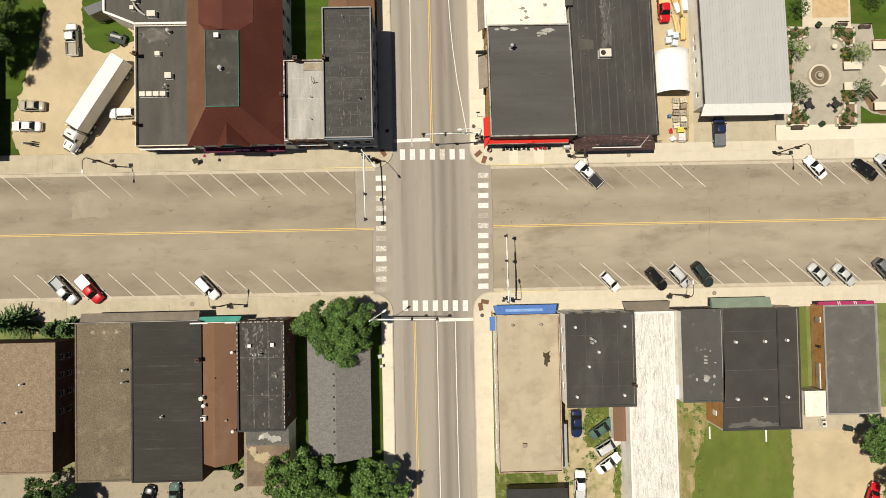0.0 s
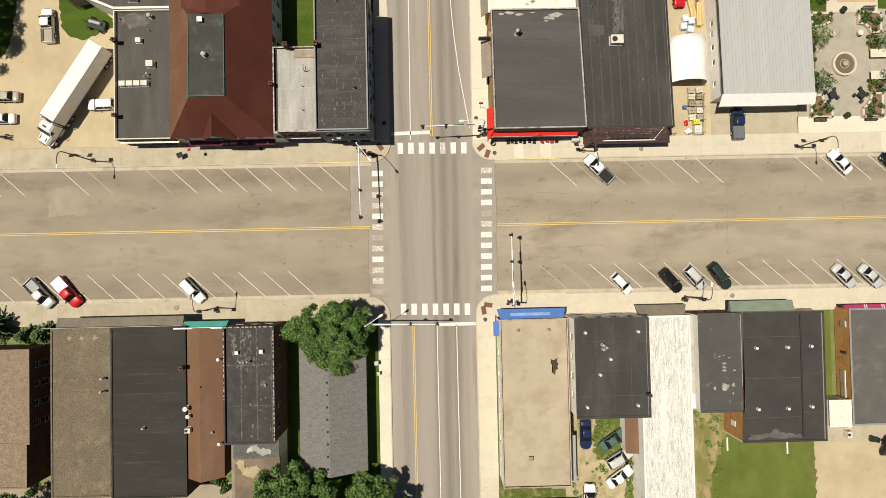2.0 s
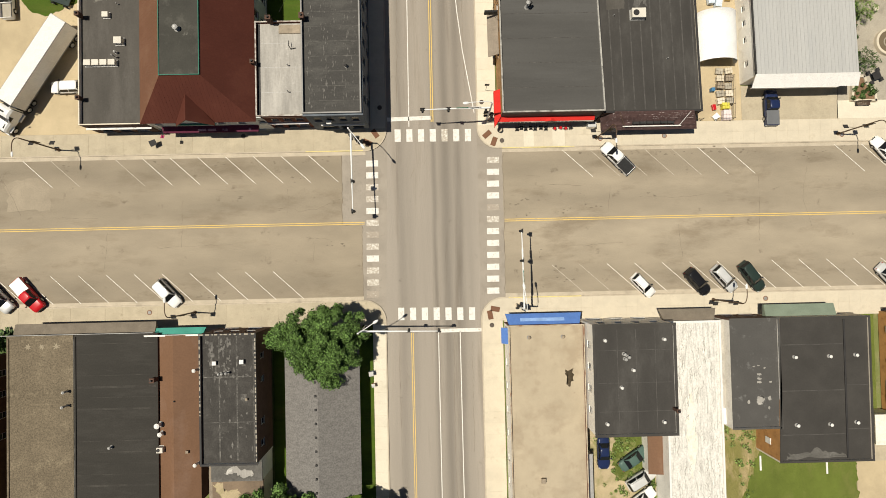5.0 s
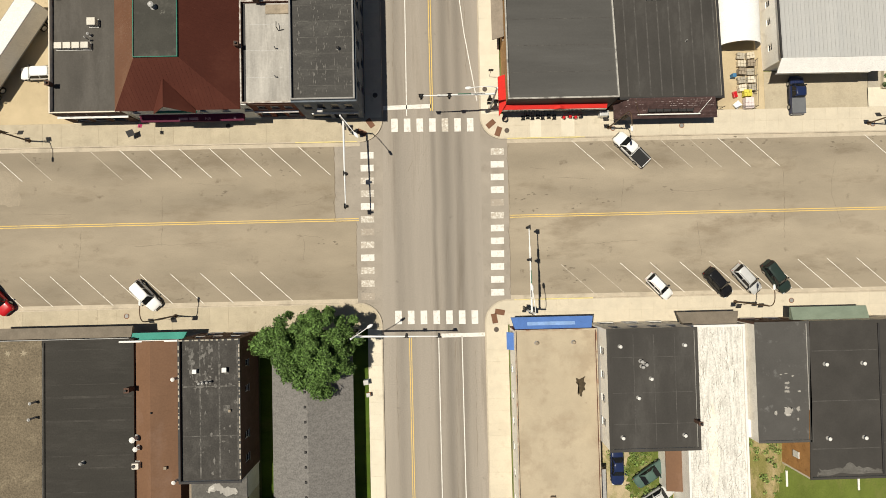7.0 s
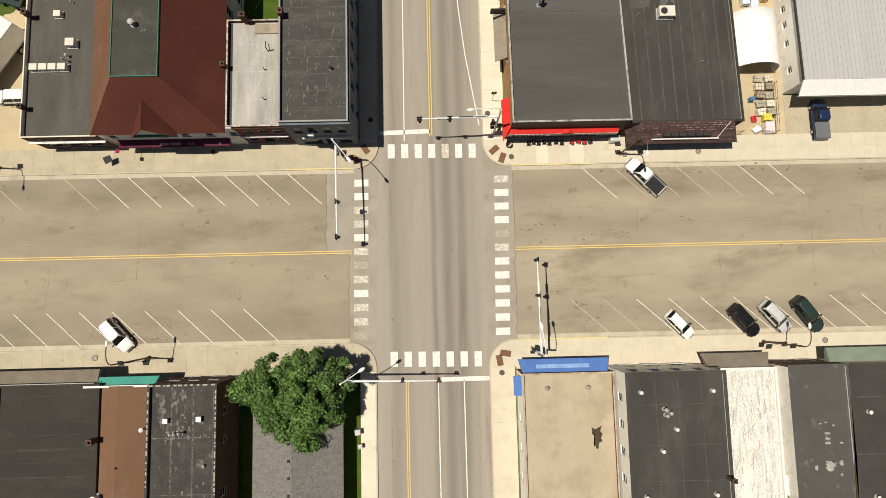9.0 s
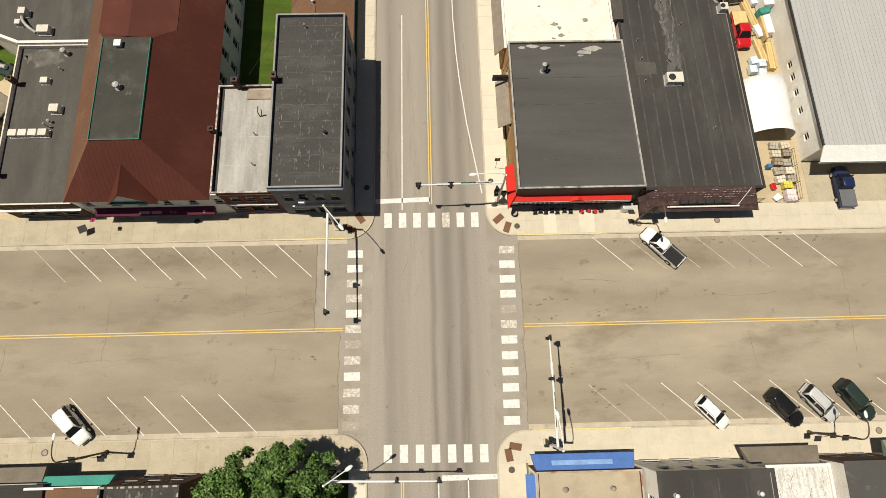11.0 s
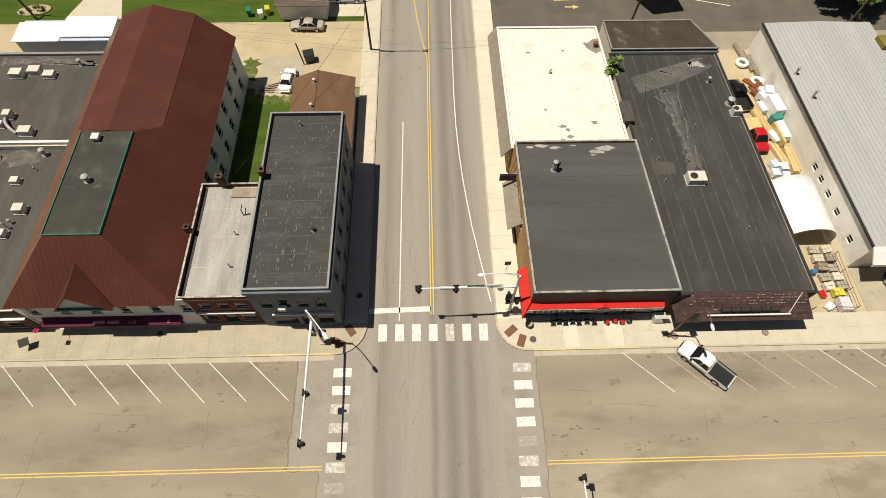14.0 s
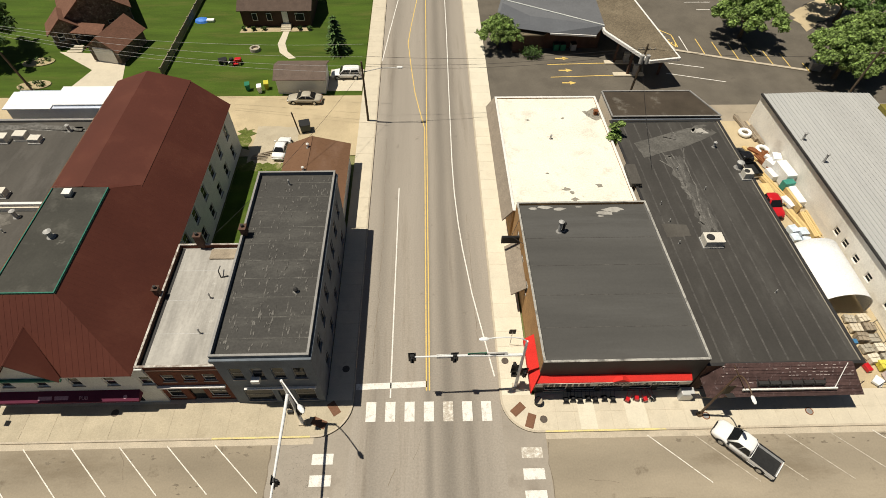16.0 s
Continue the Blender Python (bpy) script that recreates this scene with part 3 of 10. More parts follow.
flat("crosswalk_apron_west", [(-9.9, YS), (XWS, YS), (XW, YN), (-12.6, YN), (-12.6, -0.6), (-9.9, -0.6)], -0.004, M_APRON, "gray asphalt strip under the crosswalk", "road")
flat("crosswalk_apron_east", rect(XE, 9.6, YS, YN), -0.004, M_APRON, "gray asphalt strip under the crosswalk", "road")


def sidewalk(name, strips, corner=None, label="pale concrete sidewalk with scored slabs", mats=(M_WALK, M_WALK)):
    """Strips of slabs (x0, x1, y0, y1, columns along x, rows along y) on a dark bed, and one rounded corner."""
    th = thing(name, label, "sidewalk", kind="structure")
    for (x0, x1, y0, y1, nx, ny), surface in zip(strips, mats):
        part("bed", cbox(x0, x1, y0, y1, -0.2, 0.135), M_BASE, th, "dark joint between slabs")
        w, d = (x1 - x0) / nx, (y1 - y0) / ny
        me = None
        for i in range(nx):
            for j in range(ny):
                if me is None:
                    o = part("slab", softbox(-w / 2 + 0.005, w / 2 - 0.005, -d / 2 + 0.005, d / 2 - 0.005, 0.05, 0.15, 0.006), surface, th)
                    me = o.data
                    o.matrix_basis = pose(x0 + w / 2, y0 + d / 2, 0)
                else:
                    piece("slab", me, th, x0 + w * (i + 0.5), y0 + d * (j + 0.5), random.uniform(-0.003, 0.002))
    if corner:
        part("corner_slab", prism(B(), corner, -0.2, 0.148), mats[0], th)
    return th


def curb(pts, label="pale concrete curb"):
    """A rounded kerb, 15 cm wide, along a line; the line is its street edge."""
    bm = B()
    q = [Vector((*p, 0)) for p in pts]
    rings = []
    for i, p in enumerate(q):
        d = (q[min(i + 1, len(q) - 1)] - q[max(i - 1, 0)]).normalized()
        nrm = Vector((-d.y, d.x, 0))
        rings.append([p + Vector((0, 0, -0.2)), p + Vector((0, 0, 0.12)), p + nrm * 0.03 + Vector((0, 0, 0.155)), p + nrm * 0.17 + Vector((0, 0, 0.158)), p + nrm * 0.17 + Vector((0, 0, -0.2))])
    return tagged(part("curb", loft(bm, rings), M_CURB), label, "curb", "curbs", "structure")


R = 3.0
for nm, pts in (("corner_fill_northwest", [(XW - 3.1, YN - 0.1), (XW + 0.1, YN - 0.1), (XW + 0.1, YN + 3.1), (XW - 3.1, YN + 3.1)]), ("corner_fill_northeast", [(XE - 0.1, YN - 0.1), (XE + 3.1, YN - 0.1), (XE + 3.1, YN + 3.1), (XE - 0.1, YN + 3.1)]),
                ("corner_fill_southwest", [(XWS - 3.1, YS - 3.1), (XWS + 0.1, YS - 3.1), (XWS + 0.1, YS + 0.1), (XWS - 3.1, YS + 0.1)]), ("corner_fill_southeast", [(XE - 0.1, YS - 3.1), (XE + 3.1, YS - 3.1), (XE + 3.1, YS + 0.1), (XE - 0.1, YS + 0.1)])):
    flat(nm, pts, -0.008, M_APRON, "gray asphalt at the street corner", "road")
NWC = arc(XW - R, YN + R, R, -90, 0)
NEC = arc(XE + R, YN + R, R, 180, 270)
SWC = arc(XWS - R, YS - R, R, 0, 90)
SEC = arc(XE + R, YS - R, R, 90, 180)
curb([(-90, YN)] + NWC + [(XW, 90)])
curb([(XE, 90)] + NEC + [(90, YN)])
curb([(XWS, -90)] + SWC + [(-90, YS)])
curb([(90, YS)] + SEC + [(XE, -90)])
sidewalk("sidewalk_northwest", [(-80.3, -9.3, YN + 0.17, 12.6, 30, 1), (-8.55, -6.47, 12.6, 138.6, 1, 84)], NWC[:] + [(XW - 0.17, 12.6), (-9.3, 12.6)], mats=(M_WALK_OLD, M_WALK))
sidewalk("sidewalk_northeast", [(9.15, 80.3, YN + 0.17, 12.75, 46, 2), (6.32, 8.85, 12.75, 84.6, 1, 46)], NEC[:] + [(9.15, 12.75), (XE + 0.17, 12.75)], mats=(M_WALK, M_WALK_NEW))
sidewalk("sidewalk_southwest", [(-80.3, -9.8, -14.35, YS - 0.17, 30, 1), (-8.7, -6.97, -60.6, -14.35, 1, 30)], SWC[:] + [(-9.8, -14.35), (XWS - 0.17, -14.35)], mats=(M_WALK_OLD, M_WALK_NEW))
sidewalk("sidewalk_southeast", [(9.15, 80.3, -14.2, YS - 0.17, 46, 2), (6.32, 9.1, -60.6, -14.2, 1, 30)], SEC[:] + [(XE + 0.17, -14.2), (9.15, -14.2)])
for nm, p in (("gutter_north_west", rect(-90, -9.3, YN - 0.5, YN)), ("gutter_north_east", rect(9.6, 90, YN - 0.5, YN)), ("gutter_south_west", rect(-90, -9.9, YS, YS + 0.5)), ("gutter_south_east", rect(9.6, 90, YS, YS + 0.5))):
    flat(nm, p, 0.006, M_CURB, "pale concrete gutter pan along the curb", "gutter")

# lots, yards and lawns
flat("gravel_lot", [(-90, 12.65), (-45.7, 12.65), (-45.7, 31), (-51, 36), (-52, 75), (-62, 60), (-70, 45), (-90, 40)], -0.02, M_GRAVEL, "sandy gravel parking lot with tyre marks", "gravel lot", 0.2)
flat("lot_lawn", ragged([(-56.3, 31.4), (-55.5, 30.1), (-54.4, 29.4), (-52.5, 29.3), (-50.2, 30.4), (-47.6, 31.2), (-51.2, 36), (-53, 44), (-56.5, 44), (-56.6, 36)], 0.13, 31, 0.5), 0.0, M_GRASS, "small green lawn strip beside the flat building", "lawn", 0.1)
flat("lot_lawn", ragged([(-90, 12.7), (-66.5, 12.5), (-67.8, 15.4), (-67.9, 16.8), (-67.1, 20.5), (-66.8, 22.8), (-65.8, 25.6), (-64.9, 27.4), (-64.0, 29.2), (-63.3, 32.5), (-62.8, 36.2), (-63, 48), (-90, 48)], 0.2, 32, 0.5), 0.0, M_GRASS, "shaded green lawn at the gravel lot's edge", "lawn", 0.1)
flat("pub_yard_lawn", rect(-22.4, -15.9, 25.1, 41.5), 0.02, M_GRASS, "narrow green side yard beside the pub", "lawn", 0.2)
flat("alley_gravel", rect(-52, -6.5, 44.0, 56.2), -0.012, M_GRAVEL, "sandy gravel alley behind the shops", "alley", 0.2)
flat("north_lawn", rect(-90, -8.7, 56.2, 140), 0.0, M_GRASS, "mown green lawns of the houses behind", "lawn", 0.2)
flat("bank_lot", rect(8.9, 110, 51.5, 120), -0.01, M_LOTASPH, "dark gray asphalt bank parking lot", "parking lot", 0.2)
flat("bank_alley", rect(8.9, 70, 49.4, 53.5), 0.0, mat("alley_concrete", (0.33, 0.28, 0.21), 0.9, 0.12, 0.3, 8, 0.3), "sandy concrete alley behind the shops", "alley", 0.2)
flat("lumber_yard", rect(35.3, 43.1, 12.75, 50), 0.01, M_GRAVEL, "sandy concrete yard between two shops", "yard", 0.2)
flat("forecourt", rect(43.1, 56.6, 12.75, 17.6), 0.05, M_WALK_OLD, "pale concrete forecourt", "forecourt", 0.2)
flat("yard_southwest", rect(-75, -20, -60, -38.4), 0.0, M_YARD, "dusty concrete yard with weeds behind the shops", "yard", 0.2)
flat("house_lawn", rect(-22.4, -8.75, -60, -14.4), 0.0, M_GRASS, "green lawn round the gray-roofed house", "lawn", 0.2)
flat("south_yard", rect(19.2, 30, -60, -27.8), 0.0, M_DIRT, "sandy yard with weeds and parked cars", "yard", 0.2)
flat("weed_patch", ragged([(24.2, -29.6), (29.0, -29.4), (29.2, -33.5), (28.6, -37.4), (27.9, -36.0), (25.6, -36.8), (24.0, -36.2), (23.6, -33.0)], 0.2, 33, 0.45), 0.02, M_WEEDY, "green weedy patch between the cars", "grass", 0.1)
flat("weed_patch", ragged([(28.4, -36.0), (29.4, -36.0), (29.4, -46), (28.2, -46)], 0.16, 34, 0.45), 0.02, M_WEEDY, "green weedy strip beside the store", "grass", 0.1)
flat("blue_shop_lawn", rect(8.95, 19.2, -60, -38.4), 0.02, M_WEEDY, "green lawn behind the corner shop", "lawn", 0.2)
flat("dirt_strip", rect(36.9, 44.1, -60, -28.2), 0.01, M_WEEDY_DRY, "dry dirt strip with patchy weeds", "dirt", 0.2)
flat("back_lawn", ragged([(41.6, -60), (57.3, -60), (57.2, -33.0), (44.2, -32.6), (43.0, -34.5), (41.4, -40), (40.9, -48)], 0.22, 35, 0.6), 0.03, M_GRASS_DRY, "mown green lawn behind the dark-roofed shop", "lawn", 0.2)
flat("side_lawn", rect(55.8, 60.4, -28, -14.2), 0.03, M_GRASS_DRY, "narrow green strip between two shops", "lawn", 0.2)
flat("gravel_drive", rect(57.3, 85, -60, -31), 0.0, M_GRAVEL, "sandy gravel drive", "drive", 0.2)
flat("concrete_pad", rect(57.3, 72, -34.6, -31), 0.05, M_WALK_OLD, "pale concrete pad", "pad", 0.2)
flat("garden_paving", rect(56.7, 85, 12.75, 50), 0.03, M_STONE, "tan paved garden terrace", "terrace", 0.2)


# ---- paint on the streets ----
def stripe(parent, name, x0, y0, x1, y1, w, material, z=0.006):
    d = Vector((x1 - x0, y1 - y0, 0))
    n = Vector((-d.y, d.x, 0)).normalized() * w / 2
    a, b = Vector((x0, y0, 0)), Vector((x1, y1, 0))
    bm = prism(B(), [(p.x, p.y) for p in (a + n, a - n, b - n, b + n)], z - 0.009, z)
    return part(name, bm, material, parent)


def crosswalk(name, cells, horizontal, label):
    th = thing(name, label, "crosswalk", kind="structure")
    for x, y, worn in cells:
        dx, dy = (0.42, 0.86) if horizontal else (0.84, 0.42)
        o = part("bar", cbox(x - dx, x + dx, y - dy, y + dy, 0.0, 0.007), (M_WHITE, M_WORN, M_GONE)[worn], th)
    return th


PITCH = 1.64
crosswalk("crosswalk_north", [(-4.8 + 1.62 * i, 11.6 - 0.02 * i, i == 4) for i in range(7)], True, "white painted crosswalk bars over the side street")
crosswalk("crosswalk_south", [(-4.8 + 1.62 * i, -13.0 - 0.03 * i, False) for i in range(7)], True, "white painted crosswalk bars over the side street")
crosswalk("crosswalk_west", [(-8.4 - 0.018 * i, 7.8 - PITCH * i, (0, 0, 1, 1, 0, 1, 2, 1, 0, 1, 1, 2)[i]) for i in range(12)], False, "partly worn white crosswalk bars over the main street")
crosswalk("crosswalk_east", [(8.3 - 0.036 * i, 7.95 - PITCH * i, (1, 0, 0, 0, 2, 1, 0, 0, 0, 0, 0, 0)[i]) for i in range(12)], False, "partly worn white crosswalk bars over the main street")

marks = thing("stall_lines", "thin white angled parking stall lines", "road marking", kind="structure")
NW_STALLS = [-17.15 - 3.79 * k for k in range(8)] + [-52.5, -56.25, -65.8, -69.5]
NE_STALLS = [17.95 + 3.77 * k for k in range(7)] + [55.95 + 3.8 * k for k in range(6)]
for x in NW_STALLS:
    stripe(marks, "stall_line", x, 9.1, x + 4.05, 5.36, 0.08, M_STALL if x in NW_STALLS[7:9] else M_STALL_NEW, 0.016)
for k, x in enumerate(NE_STALLS):
    stripe(marks, "stall_line", x, 9.15, x + 4.15, 5.34, 0.08, M_STALL if k in (1, 2, 3, 4) else M_STALL_NEW, 0.016)
for k in range(16):
    x = 16.1 + 3.81 * k
    stripe(marks, "stall_line", x, -6.74, x + 4.28, -10.6, 0.08, M_STALL if k in (0, 1) else M_STALL_NEW, 0.016)
    if k < 13:
        x = -22.25 - 3.785 * k
        stripe(marks, "stall_line", x, -6.78, x + 4.15, -10.62, 0.08, M_STALL_NEW, 0.016)
lines = thing("lane_lines", "yellow centre lines and white lane lines", "road marking", kind="structure")
for x0, x1 in ((-130, -9.6), (9.7, 130)):
    for d in (-0.13, 0.13):
        stripe(lines, "yellow_line", x0, -0.42 + d, x1, -0.42 + d, 0.09, M_YELLOW)
stripe(lines, "stop_bar", XW + 0.1, 13.85, -0.1, 14.0, 0.55, M_WHITE)
stripe(lines, "stop_bar", 0.6, -15.42, 6.2, -15.4, 0.5, M_WHITE)
for d in (-0.13, 0.13):
    stripe(lines, "yellow_line", d, 13.4, d, 49, 0.11, M_YELLOW)
stripe(lines, "yellow_line", 0.13, 49, 0.2, 140, 0.11, M_YELLOW)
def polyline(name, pts, w, material):
    for (a, b), (c, d) in zip(pts, pts[1:]):
        stripe(lines, name, a, b, c, d, w, material)


polyline("yellow_line", [(-0.13, 49), (-0.75, 52.5), (-1.4, 56.5), (-2.0, 62.8), (-2.55, 69.5), (-2.1, 75), (-1.3, 83), (-0.15, 95)], 0.11, M_YELLOW)
stripe(lines, "white_line", -3.22, 12.8, -3.12, 38.2, 0.12, M_WHITE)
polyline("white_line", [(5.85, 14.6), (5.42, 17.2), (4.4, 23.4), (3.75, 29.0), (3.45, 32.6), (3.2, 37.5), (3.13, 42.3), (3.2, 55), (3.35, 72), (3.4, 140)], 0.12, M_WHITE)
polyline("white_line", [(-6.25, 64.5), (-5.45, 73), (-4.4, 83), (-3.9, 95)], 0.12, M_WHITE)
for d in (-0.12, 0.12):
    stripe(lines, "yellow_line", -3.34 + d, -15.6, -3.22 + d, -90, 0.09, M_YELLOW)
stripe(lines, "white_line", 0.25, -15.5, 0.32, -90, 0.12, M_WHITE)
stripe(lines, "white_line", 3.22, -15.5, 3.4, -90, 0.12, M_WHITE)
for x0, x1, y in ((-17.5, -9.6, YN + 0.08), (9.6, 19.6, YN + 0.08), (10.0, 20.0, YS - 0.08)):
    stripe(lines, "curb_paint", x0, y, x1, y, 0.14, M_CURBYELLOW, 0.162)

# repair patches, sealed cracks and saw cuts on the main street
M_PATCH_ROAD = mat("pale_road_patch", (0.318, 0.268, 0.198), 0.88, 0.12, 0.4, 6, 0.3, stain=(0.29, 0.245, 0.18), stain_amount=0.4, stain_scale=0.5, fine_var=0.14)
M_CRACK = mat("sealed_crack_tar", (0.205, 0.168, 0.123), 0.9, 0.25, 1.0, 9, 0.2, stain=(0.2, 0.165, 0.12), stain_amount=0.4, stain_scale=1.2)
flat("road_patch", ragged([(-58.2, 2.2), (-52.4, 2.5), (-52.6, 5.8), (-54.2, 6.6), (-58.4, 6.2)], 0.22, 36, 0.7), 0.002, M_PATCH_ROAD, "pale square repair in the main street", "road patch", 0.05)
flat("road_patch", ragged(rect(-72.0, -64.5, -2.0, -0.9), 0.12, 37), 0.002, M_PATCH_ROAD, "pale strip repair in the main street", "road patch", 0.05)


def crack(pts, w, seed, label="thin wavering sealed crack in the road"):
    """A ribbon that wanders about a line and changes its width."""
    rg, mid = np.random.default_rng(seed), []
    for (a, b), (c, d) in zip(pts, pts[1:]):
        k = max(2, int(math.hypot(c - a, d - b) / 0.6))
        mid += [(a + (c - a) * i / k + rg.normal() * 0.06, b + (d - b) * i / k + rg.normal() * 0.06) for i in range(k)]
    mid.append(pts[-1])
    bm, prev = B(), None
    for i, p in enumerate(mid):
        q0, q1 = mid[max(i - 1, 0)], mid[min(i + 1, len(mid) - 1)]
        d = Vector((q1[0] - q0[0], q1[1] - q0[1], 0)).normalized()
        nrm = Vector((-d.y, d.x, 0)) * w * rg.uniform(0.25, 0.75)
        cur = [bm.verts.new(Vector((*p, z)) + s * nrm) for s, z in ((1, -0.01), (1, 0.004), (-1, 0.004), (-1, -0.01))]
        if prev:
            for j in range(4):
                bm.faces.new((prev[j], prev[(j + 1) % 4], cur[(j + 1) % 4], cur[j]))
        prev = cur
    return tagged(part("road_crack", bm, M_CRACK), label, "road crack", "road cracks", "structure")


crack([(-12.65, 9.2), (-12.55, 5), (-12.7, -0.5)], 0.1, 1, "dark saw-cut joint beside the crosswalk")
crack([(-12.7, -0.55), (-9.9, -0.6)], 0.07, 2, "dark saw-cut joint beside the crosswalk")
crack([(9.62, 8.9), (9.7, 2), (9.55, -10.4)], 0.06, 3, "dark joint between two road slabs")
crack([(-9.9, -0.8), (-9.95, -10.4)], 0.06, 4, "dark joint between two road slabs")
for i, pts in enumerate((((-60, 8.2), (-57.8, 4.5), (-56.5, 1.6)), ((-20.0, 2.2), (-18.6, 1.4), (-16.0, 1.7), (-12.8, 3.0)), ((-20.0, 4.6), (-20.1, 1.2)), ((-21.6, 1.9), (-20.2, 2.0)), ((-34.5, 3.2), (-34.7, -3.2)), ((-17.6, -2.2), (-14.6, -2.6)), ((-16.6, -2.6), (-16.7, -5.4)), ((24.4, 4.0), (24.1, 0.5)), ((45.2, 5.0), (45.0, -4.0)),
                         ((-4.9, 16), (-4.6, 30), (-4.9, 47)), ((2.4, -16), (2.2, -30), (2.5, -48)), ((-1.2, 7.6), (-0.6, 9.2)), ((-3.2, 5.6), (-2.6, 6.9)), ((16.0, 4.4), (20.6, 4.2)), ((-24.5, 8.7), (-23.6, 6.6)), ((2.3, 10.6), (1.8, 8.9)))):
    crack(pts, 0.035, 20 + i)
for i, pts in enumerate((((29.5, 2.5), (33.0, 2.2), (38.4, 2.6)), ((52.0, 6.2), (51.2, 2.0), (52.4, -2.2)), ((33.8, -1.4), (34.2, -6.0)), ((-44.8, -1.2), (-45.2, -6.0)), ((-31.0, 4.6), (-24.0, 4.2)), ((-38.0, -3.2), (-27.0, -2.9)), ((62.0, 1.8), (70.0, 2.2)), ((12.5, 5.8), (14.8, 5.5)), ((18.0, -4.2), (26.0, -3.9)), ((-52.0, 1.2), (-46.0, 1.0)), ((-2.0, 3.0), (-1.4, 4.4)), ((-5.2, -18), (-5.0, -34)), ((4.6, 18), (4.4, 34)), ((4.9, -17), (4.8, -32)))):
    crack(pts, 0.03, 60 + i)
rg = np.random.default_rng(91)
level = 0.0046
M_OIL = mat("oil_stain", (0.182, 0.151, 0.112), 0.85, 0.2, 1.5, 9, 0.2, stain=(0.22, 0.185, 0.135), stain_amount=0.55, stain_scale=2.0)
for x0, y0 in [(x + 2.4, 8.5) for x in NE_STALLS[:7]] + [(x + 2.2, 8.6) for x in NE_STALLS[7:]] + [(x + 2.4, 8.3) for x in NW_STALLS[::2]] + [(18.0, -9.0), (40.6, -9.9), (-31.5, -10.0), (17.0, -7.4), (52.2, 7.6), (54.0, 8.2), (-19.0, 6.0), (11.6, 2.0), (13.8, 2.2), (12.4, 0.3), (17.6, 0.8), (21.4, 1.2), (30.5, 2.6), (14.5, -5.2), (-27.0, 3.4), (-14.0, -3.6)]:
    for _ in range(5):
        x, y, r = x0 + rg.normal() * 0.9, y0 + rg.normal() * 0.3, rg.uniform(0.05, 0.2)
        pts = [(x + 1.3 * r * rg.uniform(0.3, 1.5) * math.cos(a), y + 0.6 * r * rg.uniform(0.3, 1.5) * math.sin(a)) for a in (2 * math.pi * k / 11 for k in range(11))]
        level += 0.0001
        flat("oil_stain", pts, level, M_OIL, "dark oil stain in a parking stall", "road stain", 0.02)
for nm, p in (("wall_apron_northwest", rect(-45.6, -8.56, 12.6, 13.1)), ("wall_apron_northeast", rect(9.15, 35.4, 12.75, 13.05)), ("wall_apron_southwest", rect(-54.8, -22.6, -14.9, -14.35)), ("wall_apron_southeast", rect(9.3, 69.0, -14.45, -14.2))):
    flat(nm, p, 0.146, M_WALK, "narrow concrete strip along the shop fronts", "sidewalk", 0.2)
for x0, x1 in ((12.6, 14.0), (16.6, 18.3)):
    flat("renewed_slab", rect(x0, x1, YN + 0.2, 12.7), 0.156, M_WALK_NEW, "paler renewed slab in the sidewalk", "sidewalk", 0.05)

# ---- buildings north of the main street ----
def row(u0, u1, n, w, z0, z1):
    """n evenly spaced openings of width w between u0 and u1."""
    step = (u1 - u0) / n
    return [(u0 + step * (i + 0.5) - w / 2, u0 + step * (i + 0.5) + w / 2, z0, z1) for i in range(n)]


annex = flat_building("flat_roof_shop", "low shop with gray flat roof and pale parapet", -45.6, -37.2, 12.7, 31.5, 4.5, {"s": M_BRICK_DK, "n": M_STUCCO, "w": M_STUCCO, "e": M_STUCCO}, M_ROOF_GR, M_BLOCK, parapet=0.45, thick=0.13, cope=0.02,
                      openings={"s": row(-45, -38, 3, 1.7, 0.7, 2.7), "w": [(19, 20.2, 1.2, 2.4), (24, 25.2, 1.2, 2.4)]})
add(annex, part("front_ledge", softbox(-45.6, -37.0, 12.4, 12.695, 3.0, 3.09, 0.02), M_WHITETRIM, annex, "thin white ledge over the shop windows"))
for x in (-43.9, -41.6, -39.3):
    add(annex, part("ledge_stay", tube(B(), [(x, 12.5, 3.09), (x, 12.68, 3.9)], 0.02, 5), M_GALV, annex))
rear = thing("rear_hall", "low rear hall with gray flat roof and white parapet", "building", -43.5, 38)
for o in (part("wall", prism(B(), [(-37.2, 31.6), (-37.2, 45.0), (-50.2, 45.0), (-50.2, 33.6), (-45.4, 31.6)], 0, 4.55), M_STUCCO, rear),
          part("roof", prism(B(), [(-37.4, 31.9), (-37.4, 44.8), (-49.9, 44.8), (-49.9, 33.8), (-45.3, 31.9)], 4.56, 4.66), M_ROOF_GR, rear)):
    o.matrix_basis = rear.matrix_basis.inverted()
for a, b in (((-50.1, 33.6), (-45.4, 31.65)), ((-45.4, 31.65), (-37.3, 31.65)), ((-50.1, 33.6), (-50.1, 44.9)), ((-50.1, 44.9), (-37.3, 44.9))):
    d = (Vector(b) - Vector(a)).normalized()
    n = Vector((-d.y, d.x)) * 0.16
    add(rear, part("coping", prism(B(), [tuple(Vector(a) + n), tuple(Vector(a) - n), tuple(Vector(b) - n), tuple(Vector(b) + n)], 4.5, 4.95), M_COPING if a[1] > 40 else M_WHITETRIM, rear))
shed = thing("white_roof_shed", "long low pale blue shed with a bright white metal roof", "shed", -43.4, 48)
M_PALEBLUE = mat("pale_blue_siding", (0.55, 0.60, 0.70), 0.7, 0.08, 0.5, 8, 0.15)
